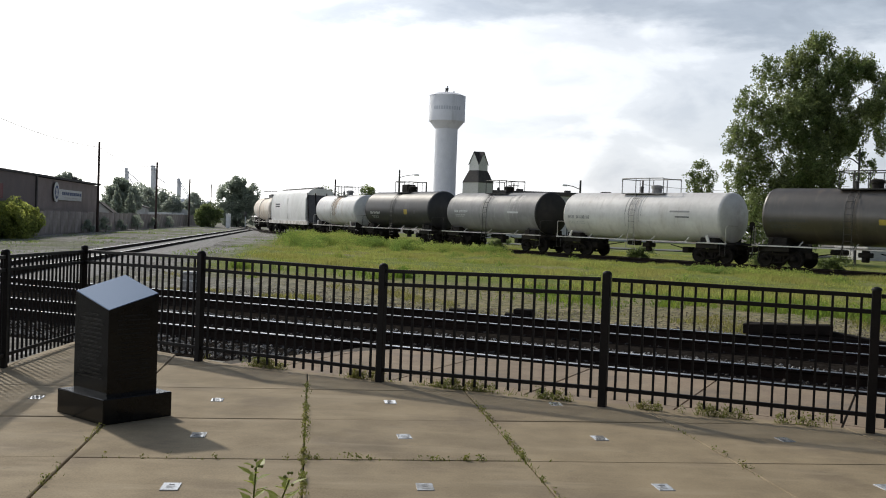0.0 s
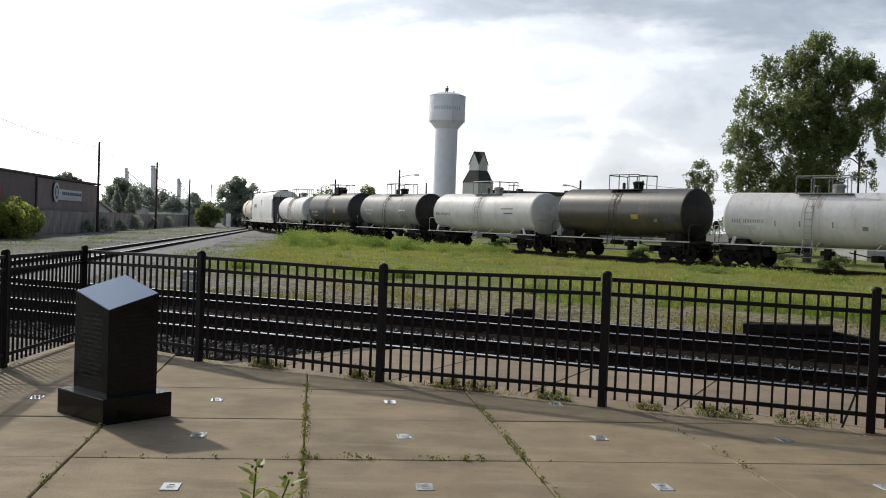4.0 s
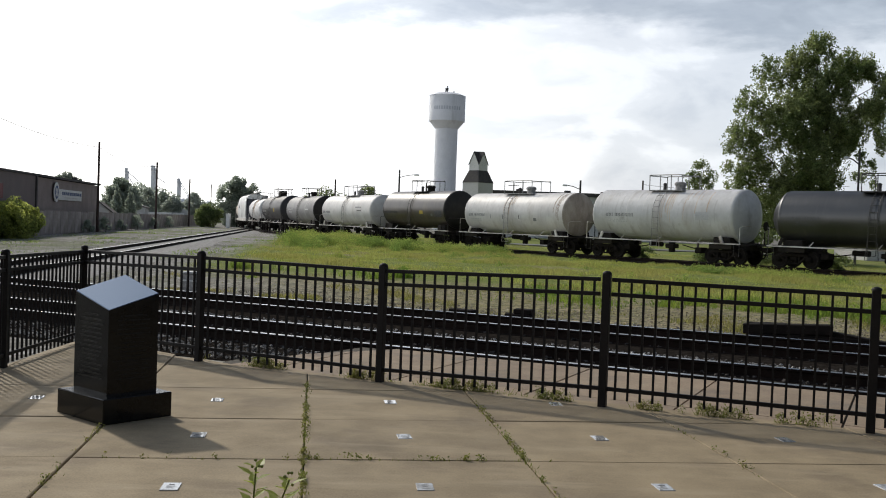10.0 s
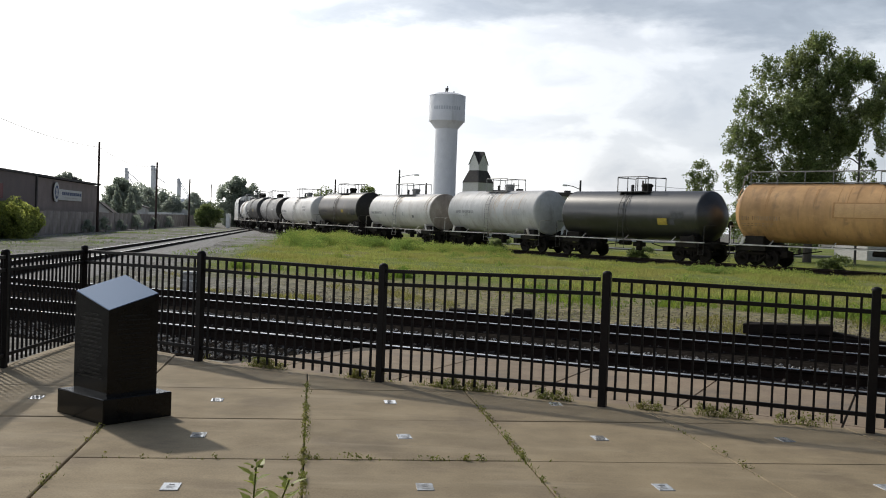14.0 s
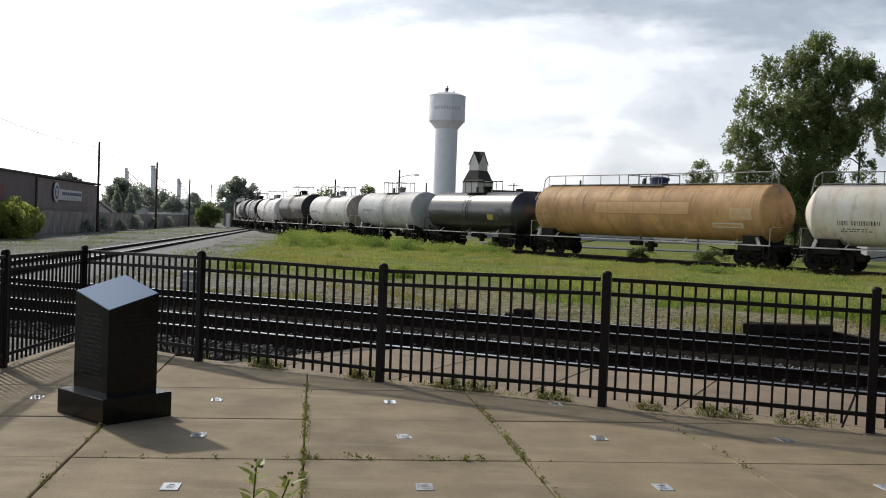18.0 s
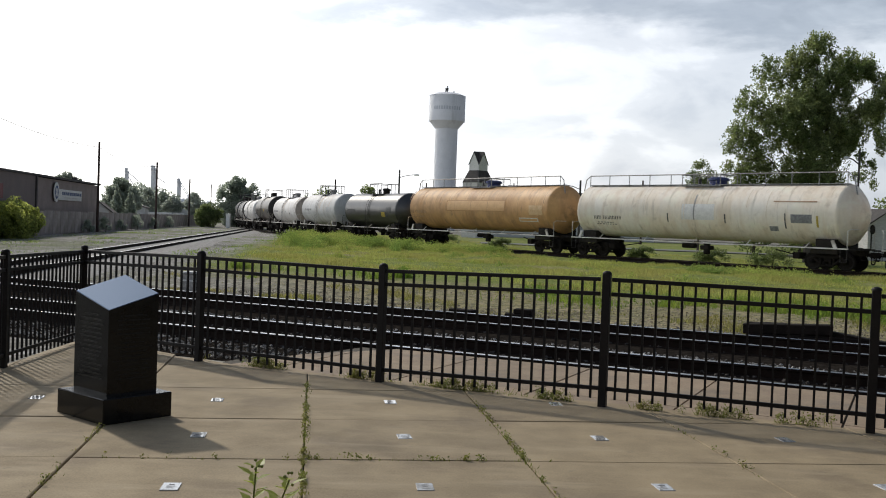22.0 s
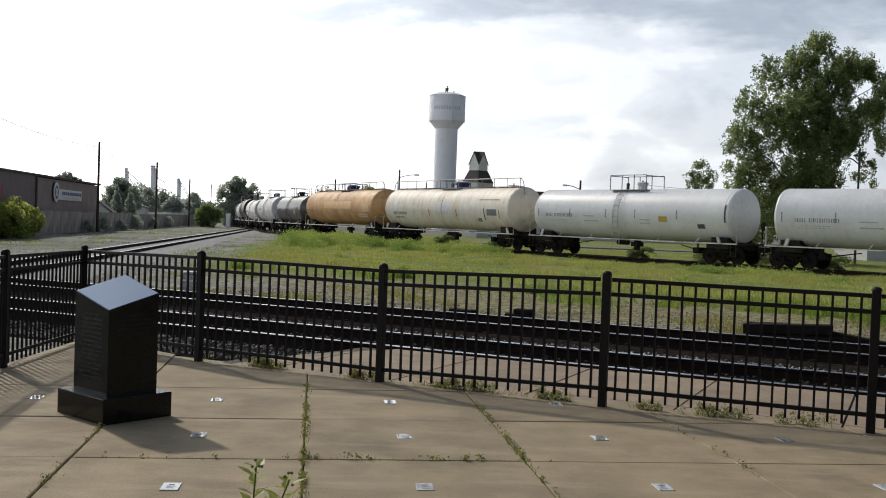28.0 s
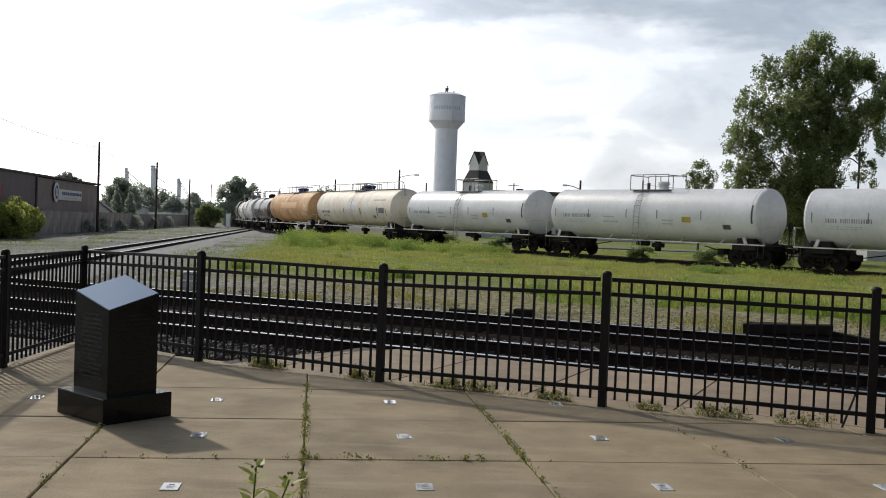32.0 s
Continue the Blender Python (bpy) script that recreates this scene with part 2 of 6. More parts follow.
def bent(bm, pts, r, seg=6):
    """One continuous round tube through pts."""
    pts = [Vector(p) for p in pts]
    rings = []
    for i, p in enumerate(pts):
        d = (pts[min(i + 1, len(pts) - 1)] - pts[max(i - 1, 0)]).normalized()
        ref = Vector((0, 0, 1)) if abs(d.z) < 0.8 else Vector((0.6, 0.8, 0))
        u = d.cross(ref).normalized()
        w = u.cross(d)
        if rings and len(rings[-1]) and u.dot(last) < 0:
            u, w = -u, -w
        last = u
        rings.append([bm.verts.new(p + (u * math.cos(2 * math.pi * k / seg) + w * math.sin(2 * math.pi * k / seg)) * r) for k in range(seg)])
    for p, q in zip(rings, rings[1:]):
        for k in range(seg):
            bm.faces.new((p[k], p[(k + 1) % seg], q[(k + 1) % seg], q[k]))
    bm.faces.new(list(reversed(rings[0])))
    bm.faces.new(rings[-1])
    return bm


def lathe(bm, prof, seg=32, m=None):
    """A round body about z from (radius, height) pairs."""
    rings = []
    for rr, z in prof:
        ring = []
        for i in range(seg):
            a = 2 * math.pi * i / seg
            v = Vector((rr * math.cos(a), rr * math.sin(a), z))
            ring.append(bm.verts.new(m @ v if m else v))
        rings.append(ring)
    for p, q in zip(rings, rings[1:]):
        for i in range(seg):
            j = (i + 1) % seg
            bm.faces.new((p[i], p[j], q[j], q[i]))
    bm.faces.new(list(reversed(rings[0])))
    bm.faces.new(rings[-1])
    return bm


def prism(bm, outline, z0, z1):
    """An upright body over a plan outline (counter-clockwise)."""
    lo = [bm.verts.new((x, y, z0)) for x, y in outline]
    hi = [bm.verts.new((x, y, z1)) for x, y in outline]
    k = len(outline)
    for i in range(k):
        j = (i + 1) % k
        bm.faces.new((lo[i], lo[j], hi[j], hi[i]))
    bm.faces.new(list(reversed(lo)))
    bm.faces.new(hi)
    return bm


def sweep(bm, path, section, closed_ends=True):
    """A section (across, up) carried along a plan path of (x, y, z, heading)."""
    rings = []
    for x, y, z, h in path:
        nx, ny = -math.sin(h), math.cos(h)
        rings.append([bm.verts.new((x + nx * a, y + ny * a, z + u)) for a, u in section])
    k = len(section)
    for p, q in zip(rings, rings[1:]):
        for i in range(k):
            j = (i + 1) % k
            bm.faces.new((p[i], q[i], q[j], p[j]))
    if closed_ends:
        bm.faces.new(rings[0])
        bm.faces.new(list(reversed(rings[-1])))
    return bm


def soup(name, verts, faces, material, parent=None):
    me = bpy.data.meshes.new(name)
    me.from_pydata(verts, [], faces)
    me.materials.append(material)
    me.update()
    ob = new(name, me)
    ob.parent = parent
    return ob


# ---------------------------------------------------------------- the plan's lines

# the wye track: start at s = 0, heading and curvature along it
S_MIN, S_MAX, DS = -110.0, 290.0, 0.5


def track_curve():
    s = np.arange(S_MIN, S_MAX, DS)
    k = (-0.006559 + 0.3539e-4 * s) * np.clip((128.608 - s) / 30 + 0.5, 0, 1)
    th = np.concatenate([[0], np.cumsum((k[1:] + k[:-1]) / 2 * DS)])
    i0 = int(round(-S_MIN / DS))
    th = th - th[i0] + radians(134.7029)
    x = np.concatenate([[0], np.cumsum((np.cos(th[1:]) + np.cos(th[:-1])) / 2 * DS)])
    y = np.concatenate([[0], np.cumsum((np.sin(th[1:]) + np.sin(th[:-1])) / 2 * DS)])
    return s, x - x[i0] + 23.1801, y - y[i0] + 49.5339, th


CURVE = track_curve()


def on_track(s):
    return tuple(float(np.interp(s, CURVE[0], c)) for c in CURVE[1:])


def rolled(t):
    """How far the train has rolled at t, from its place at 16 s."""
    u = (t - 16) / 16
    return 3.952 * (t - 16) + 1.4759 * u * u - 0.0186 * u ** 3

# ---------------------------------------------------------------- ground
GROUND_Z = -0.25


def ground_material():
    m = bpy.data.materials.new("yard ground")
    m.use_nodes = True
    n, l = m.node_tree.nodes, m.node_tree.links
    b = n["Principled BSDF"]
    co = n.new("ShaderNodeTexCoord")
    sep = n.new("ShaderNodeSeparateXYZ")
    l.new(co.outputs["Object"], sep.inputs[0])

    def noise_of(s, d=5, r=0.6):
        t = n.new("ShaderNodeTexNoise")
        t.inputs["Scale"].default_value, t.inputs["Detail"].default_value, t.inputs["Roughness"].default_value = s, d, r
        l.new(co.outputs["Object"], t.inputs[0])
        return t.outputs[0]

    def lin(ax, ay, c, src=None, k=0.0):
        """ax * x + ay * y + c, roughened by noise"""
        def ma(op, a, z):
            q = n.new("ShaderNodeMath")
            q.operation = op
            for i, v in enumerate((a, z)):
                if isinstance(v, (int, float)):
                    q.inputs[i].default_value = v
                else:
                    l.new(v, q.inputs[i])
            return q.outputs[0]
        v = ma("ADD", ma("MULTIPLY", sep.outputs[0], ax), ma("MULTIPLY", sep.outputs[1], ay))
        v = ma("ADD", v, c)
        if src:
            v = ma("ADD", v, ma("MULTIPLY", ma("SUBTRACT", src, 0.5), k))
        return v

    def rng(src, a, z):
        r = n.new("ShaderNodeMapRange")
        r.inputs[1].default_value, r.inputs[2].default_value = a, z
        l.new(src, r.inputs[0])
        return r.outputs[0]

    def mix(f, a, z):
        x = n.new("ShaderNodeMix")
        x.data_type = "RGBA"
        for sock, v in ((x.inputs[0], f), (x.inputs[6], a), (x.inputs[7], z)):
            if isinstance(v, tuple):
                sock.default_value = (*v, 1)
            else:
                l.new(v, sock)
        return x.outputs[2]

    big, mid, fine, clod = noise_of(0.12), noise_of(0.9), noise_of(14, 4), noise_of(4.5, 5, 0.7)
    gravel = mix(rng(clod, 0.40, 0.58), (0.50, 0.485, 0.455), (0.17, 0.16, 0.14))
    gravel = mix(rng(mid, 0.50, 0.62), gravel, (0.235, 0.222, 0.19))
    gravel = mix(rng(big, 0.50, 0.60), gravel, (0.20, 0.215, 0.125))
    dry = mix(rng(mid, 0.36, 0.62), (0.39, 0.325, 0.195), (0.28, 0.255, 0.11))
    dry = mix(rng(clod, 0.47, 0.56), dry, (0.135, 0.13, 0.068))
    dry = mix(rng(fine, 0.53, 0.66), dry, (0.27, 0.255, 0.215))
    dry = mix(rng(lin(-1.0, -0.25, 2.0, mid, 8.0), -3.0, 3.0), dry, gravel)
    green = mix(rng(mid, 0.35, 0.65), (0.16, 0.21, 0.045), (0.25, 0.27, 0.08))
    green = mix(rng(clod, 0.50, 0.62), green, (0.10, 0.13, 0.038))
    green = mix(rng(big, 0.50, 0.64), green, (0.26, 0.24, 0.11))
    # dry verge beside the main line, meadow beyond it
    col = mix(rng(lin(0.478, 1.0, -31.0, mid, 9.0), -2.0, 3.0), dry, green)
    # bare grey-tan ground beyond the road
    col = mix(rng(lin(0.0, 1.0, -172.0, mid, 8.0), -2.0, 2.0), col, (0.20, 0.19, 0.165))
    # gravel yard west of the meadow
    col = mix(rng(lin(1.0, 0.105, 5.8, mid, 3.0), -0.7, 0.7), gravel, col)
    l.new(col, b.inputs["Base Color"])
    b.inputs["Roughness"].default_value = 1.0
    b.inputs["Specular IOR Level"].default_value = 0.1
    bp = n.new("ShaderNodeBump")
    bp.inputs["Strength"].default_value, bp.inputs["Distance"].default_value = 0.9, 0.14
    l.new(clod, bp.inputs["Height"])
    l.new(bp.outputs[0], b.inputs["Normal"])
    return m


bm = bmesh.new()
R = 4200
# one sheet, finer near the tracks, gently uneven
xs = [-R, -900, -300] + list(np.linspace(-70, 70, 71)) + [300, 900, R]
ys = [-R, -600, -100] + list(np.linspace(-10, 170, 91)) + [400, 1200, R]
grid = []
for yy in ys:
    row = []
    for xx in xs:
        far = abs(xx) > 75 or yy > 175 or yy < -12
        wob = 0 if far or yy < 21 - 0.478 * xx else 0.07 * noise.noise(Vector((xx * 0.21, yy * 0.21, 0.3)))
        row.append(bm.verts.new((xx, yy, GROUND_Z + wob)))
    grid.append(row)
for r0, r1 in zip(grid, grid[1:]):
    for i in range(len(xs) - 1):
        bm.faces.new((r0[i], r0[i + 1], r1[i + 1], r1[i]))
tagged(part("ground", bm, ground_material(), smooth=True), "dry grass, meadow and grey gravel yard", "ground", kind="structure")

# ---------------------------------------------------------------- plaza
TURN = radians(7.4)
UX, UY = Vector((math.cos(TURN), math.sin(TURN))), Vector((-math.sin(TURN), math.cos(TURN)))
POST_LIFT = [0.0, 0.0, -0.012, 0.024, -0.004, 0.042, 0.022, 0.02, 0.0]
POSTS = [(-4.30, 8.17), (-4.651, 10.56), (-4.688, 12.988), (-2.802, 11.533), (-0.623, 10.521), (1.584, 9.515), (3.8185, 8.704), (6.02, 7.78), (8.10, 6.62)]
EDGE = [(-30, -10), (30, -10), (30, 0.5), (8.4, 6.85), (6.08, 7.90), (3.86, 8.83), (1.65, 9.72), (-0.57, 10.66), (-2.72, 11.66), (-4.72, 13.22), (-4.86, 13.0), (-4.80, 10.5), (-4.45, 8.1), (-30, 4.0)]


def clipped(outline, poly):
    """outline (convex) cut by the half planes of poly's convex run of edges"""
    for a, z in zip(poly, poly[1:]):
        res = []
        nx, ny = -(z[1] - a[1]), z[0] - a[0]
        side = [nx * (p[0] - a[0]) + ny * (p[1] - a[1]) for p in outline]
        for i, p in enumerate(outline):
            q, sp, sq = outline[(i + 1) % len(outline)], side[i], side[(i + 1) % len(outline)]
            if sp >= 0:
                res.append(p)
            if (sp >= 0) != (sq >= 0):
                f = sp / (sp - sq)
                res.append((p[0] + f * (q[0] - p[0]), p[1] + f * (q[1] - p[1])))
        outline = res
        if len(outline) < 3:
            return []
    return outline


bm = prism(bmesh.new(), EDGE, -0.42, -0.035)
plaza = tagged(part("pavement", bm, JOINT), "pale concrete plaza of large square slabs, weeds in its joints", "pavement", kind="structure")


# ---------------------------------------------------------------- tracks
RAIL_SECTION = [(-0.07, 0), (0.07, 0), (0.07, 0.012), (0.012, 0.03), (0.010, 0.13), (0.036, 0.145), (0.036, 0.174), (-0.036, 0.174), (-0.036, 0.145), (-0.010, 0.13), (-0.012, 0.03), (-0.07, 0.012)]
HEAD_SECTION = [(-0.036, 0.174), (0.036, 0.174), (0.030, 0.181), (-0.030, 0.181)]


def track(name, label, path, top_z, shiny, tie_from, tie_to, tie_step=0.53, point=None, tie_z=0.0):
    """Two rails on ties along a path function s -> (x, y, heading)."""
    t = thing(name, label, "railway track", kind="structure")
    ss = np.arange(path[0], path[1] + 0.01, path[2])
    for side in (-0.7525, 0.7525):
        line = []
        for s in ss:
            x, y, h = point(s)
            line.append((x - math.sin(h) * side, y + math.cos(h) * side, top_z - 0.18, h))
        rail = part("rail", sweep(bmesh.new(), line, RAIL_SECTION), STEEL_RAIL, t, "rust-brown steel rail")
        part("rail_head", sweep(bmesh.new(), line, HEAD_SECTION), RAIL_HEAD if shiny else RAIL_DULL, rail, "worn bright running surface")
    proto = None
    for s in np.arange(tie_from, tie_to, tie_step):
        x, y, h = point(s)
        m = Matrix.Translation((x, y, top_z - 0.18 - 0.1 + tie_z)) @ Matrix.Rotation(h + random.uniform(-0.02, 0.02), 4, "Z")
        if proto is None:
            proto = part("tie", B(-0.115, 0.115, -1.28, 1.28, -0.1, 0.1, 0.012), TIE_WOOD, t)
            proto.matrix_basis = m
        else:
            again(proto, "tie", m, t)
    return t


MAIN_H = math.atan(-0.4781)


def main_line(off):
    """the double track: a straight line in front of the plaza"""
    nx, ny = -math.sin(MAIN_H), math.cos(MAIN_H)
    c = 13.6002

    def f(s):
        return (math.cos(MAIN_H) * s + nx * off, c + math.sin(MAIN_H) * s + ny * off, MAIN_H)
    return f


RAIL_Z = -0.033
NEAR_OFF, FAR_OFF = 0.7525, 4.0066 + 0.7525
track("main_track", "straight track with bright rails beside the plaza", (-60, 45, 105), RAIL_Z, True, -22, 20, point=main_line(NEAR_OFF))
track("main_track", "second straight track with bright rails", (-60, 45, 105), RAIL_Z, True, -26, 22, point=main_line(FAR_OFF))
track("wye_track", "curved siding track half hidden in weeds", (-60, 160, 2), 0.0, False, -12, 110, 0.56, point=on_track)


def west_line(s):
    return (-14.9 - 0.131 * (s - 45), s, radians(97.46))


track("west_track", "straight track crossing the gravel yard", (17, 150, 133), 0.0, True, 30, 110, 0.6, point=west_line)
bed = [(*west_line(s)[:2], 0, west_line(s)[2]) for s in (17, 60, 105, 150)]
tagged(part("ballast_shoulder", sweep(bmesh.new(), bed, [(-2.6, -0.27), (2.6, -0.27), (1.7, -0.155), (-1.7, -0.155)]), YARD_BED), "pale stone ballast under the yard track", "ballast", kind="structure")
# low ballast bed of the double track
nx, ny = -math.sin(MAIN_H), math.cos(MAIN_H)
bed = []
for s in (-60, 45):
    x, y, h = main_line(0)(s)
    bed.append((x, y, 0, h))
tagged(part("ballast_bed", sweep(bmesh.new(), bed, [(-1.6, -0.26), (7.6, -0.26), (6.9, -0.205), (-1.2, -0.205)]), BALLAST_BED_SHADED), "near-black ballast under the double track, shade in its colour", "ballast", kind="structure")


def stones(name, label, n, place, size, material, seed):
    """Loose stones, joined."""
    rs = random.Random(seed)
    vs, fs = [], []
    for _ in range(n):
        x, y, z = place(rs)
        r = rs.uniform(*size)
        q = Euler((rs.uniform(0, 6), rs.uniform(0, 6), rs.uniform(0, 6))).to_matrix()
        k = len(vs)
        for d in ((1, 0, 0), (-1, 0, 0), (0, 1, 0), (0, -1, 0), (0, 0, 1), (0, 0, -1)):
            v = q @ (Vector(d) * r * rs.uniform(0.6, 1.1))
            vs.append((x + v.x, y + v.y, z + v.z * 0.8))
        for a, b2, c in ((0, 2, 4), (2, 1, 4), (1, 3, 4), (3, 0, 4), (2, 0, 5), (1, 2, 5), (3, 1, 5), (0, 3, 5)):
            fs.append((k + a, k + b2, k + c))
    return tagged(soup(name, vs, fs, material), label, "gravel", kind="stuff")


def on_bed(rs):
    where = rs.random()
    off = rs.uniform(1.75, 3.1) if where < 0.55 else (rs.uniform(6.1, 7.5) if where < 0.8 else rs.uniform(-1.5, -0.15))
    x, y, h = main_line(off)(rs.uniform(-19, 13) if off > 0 else rs.uniform(-12, -1.5))
    return x, y, -0.205 + rs.uniform(-0.02, 0.02)


def in_gauge(rs):
    f = main_line(rs.choice((0.0, FAR_OFF - NEAR_OFF)) + rs.uniform(-0.1, 1.6))
    x, y, h = f(rs.uniform(-19, 13))
    return x, y, -0.205 + rs.uniform(-0.01, 0.025)


stones("ballast_stones", "pale loose limestone ballast between the two tracks", 17000, on_bed, (0.015, 0.038), BALLAST, 5)
# shade of the rails is put into these dark stone colours
GAUGE_SHADED = mat("dark ballast with rail shade", (0.07, 0.06, 0.052), (0.03, 0.026, 0.023), scale=1.5, rough=0.95, bump=0.5, island=0.3)
stones("gauge_stones", "dark ballast stones between the rails, shade in their colour", 5000, in_gauge, (0.025, 0.05), GAUGE_SHADED, 15)

# brick platform along the near track, its end cut at a slant
f0 = main_line(-0.10)
platform_outline = [(-0.57, 10.68), (1.65, 9.74), (3.86, 8.85), (6.08, 7.92), (8.4, 6.9), (30, 0.4), (40, -5.4), f0(42)[:2], f0(-1.2)[:2], (-1.10, 13.98), (-1.78, 12.9), (-2.55, 12.35), (-2.75, 11.75)]
bm = prism(bmesh.new(), platform_outline, -0.40, -0.085)
platform = tagged(part("platform", bm, JOINT), "worn tan paved station platform beside the rails", "pavement", kind="structure")

# ---------------------------------------------------------------- fence


def make_fence():
    f = thing("metal_fence", "black metal picket fence on square posts round the plaza", "fence")
    post_bm = B(-0.038, 0.038, -0.038, 0.038, -0.12, 1.235, 0.004)
    post0 = None
    cap_bm = lathe(bmesh.new(), [(0.046, 1.232), (0.046, 1.245), (0.036, 1.258), (0.014, 1.268)], 12)
    picket = None
    for i, (x, y) in enumerate(POSTS):
        nxt = POSTS[min(i + 1, len(POSTS) - 1)]
        prv = POSTS[max(i - 1, 0)]
        h = math.atan2(nxt[1] - prv[1], nxt[0] - prv[0])
        m = pose(x, y, POST_LIFT[i], 0, 0, math.degrees(h))
        if post0 is None:
            post0 = part("post", post_bm, BLACK_PAINT, f)
            post0.matrix_basis = m
            cap0 = part("cap", cap_bm, BLACK_PAINT, post0, smooth=True)
        else:
            p = again(post0, "post", m, f)
            again(cap0, "cap", Matrix(), p)
    for (x0, y0), (x1, y1), z0, z1 in zip(POSTS, POSTS[1:], POST_LIFT, POST_LIFT[1:]):
        a, b2 = Vector((x0, y0)), Vector((x1, y1))
        length, h = (b2 - a).length, math.degrees(math.atan2(y1 - y0, x1 - x0))
        for zc in (1.185, 1.045, 0.135):
            o = part("fence_rail", B(0.04, length - 0.04, -0.018, 0.018, zc - 0.019, zc + 0.019, 0.003), BLACK_PAINT, f)
            o.matrix_basis = pose(x0, y0, z0, 0, 0, h) @ Matrix.Rotation(-math.atan2(z1 - z0, length), 4, "Y")
        k = max(2, round(length / 0.12))
        for j in range(1, k):
            p = a.lerp(b2, j / k)
            m = pose(p.x, p.y, z0 + (z1 - z0) * j / k, 0, 0, h + random.uniform(-2, 2))
            if picket is None:
                picket = part("picket", B(-0.0105, 0.0105, -0.0105, 0.0105, 0.035, 1.2), BLACK_PAINT, f)
                picket.matrix_basis = m
            else:
                again(picket, "picket", m, f)


make_fence()

# ---------------------------------------------------------------- monument


def make_monument():
    t = thing("granite_monument", "black granite memorial pillar with a slanted polished top", "monument", at=pose(-2.722, 8.336, 0, 0, 0, 49.5))
    part("plinth", B(-0.319, 0.319, -0.359, 0.359, 0, 0.206, 0.006), GRANITE, t, "rough-cut black granite plinth")
    bm = bmesh.new()
    hx, hy = 0.231, 0.259
    cs = [(-hx, -hy, 0.906), (hx, -hy, 1.029), (hx, hy, 1.152), (-hx, hy, 1.029)]
    lo = [bm.verts.new((x, y, 0.206)) for x, y, z in cs]
    hi = [bm.verts.new(c) for c in cs]
    for i in range(4):
        j = (i + 1) % 4
        bm.faces.new((lo[i], lo[j], hi[j], hi[i]))
    bm.faces.new(list(reversed(lo)))
    bm.faces.new(hi)
    shaft = part("shaft", bm, GRANITE, t)
    bm = bmesh.new()
    cs2 = [(x * 0.992, y * 0.992, z + 0.002) for x, y, z in cs]
    lo = [bm.verts.new((x, y, z - 0.001)) for x, y, z in cs2]
    hi = [bm.verts.new((x * 0.985, y * 0.985, z + 0.004)) for x, y, z in cs2]
    for i in range(4):
        j = (i + 1) % 4
        bm.faces.new((lo[i], lo[j], hi[j], hi[i]))
    bm.faces.new(hi)
    part("top", bm, GRANITE_TOP, t, "polished slanted top tinted with sky blue")
    # rows of engraved writing, too small to read
    rs = random.Random(3)
    for face in (0, 1):
        for r in range(15):
            z = 0.85 - r * 0.037
            w = rs.uniform(0.10, 0.19)
            if face == 0:
                bm = B(-w, w, -hy - 0.0015, -hy + 0.003, z, z + 0.013)
            else:
                bm = B(-hx - 0.0015, -hx + 0.003, -w, w, z, z + 0.013)
            part("engraved_line", bm, ENGRAVED, shaft)


make_monument()

# ---------------------------------------------------------------- the train
STREAK = (1.7, 1.0, 0.22)


def tank_paint(name, c, c2, stain, amount, rough=0.45, sc=0.9, dirt=0.35, spec=0.5, coat=0.0):
    """Weathered tank paint: faded patches, long runs from the top, fine grime and chalky bloom."""
    soot = tuple(x * 0.45 + y * 0.12 for x, y in zip(stain, (0.5, 0.42, 0.34)))
    bloom = tuple(min(0.82, x * 1.18 + 0.02) for x in c)
    return mat(name, c, c2, scale=0.8, rough=rough, spec=spec, coat=coat, bump=0.03, fine=9, grit=(0.95, 1.05), stain=stain, amount=amount, stain_stretch=STREAK, stain_scale=sc, stretch=(0.6, 0.6, 0.5), stain_mix=0.55,
               wash=((bloom, 0.55, (1, 1, 1.6), 0.52, 0.66, 0.5), (soot, 2.6, (1.6, 0.5, 0.16), 0.56, 0.74, dirt), (soot, 1.3, (1, 1, 1), 0.60, 0.74, dirt * 0.8)))


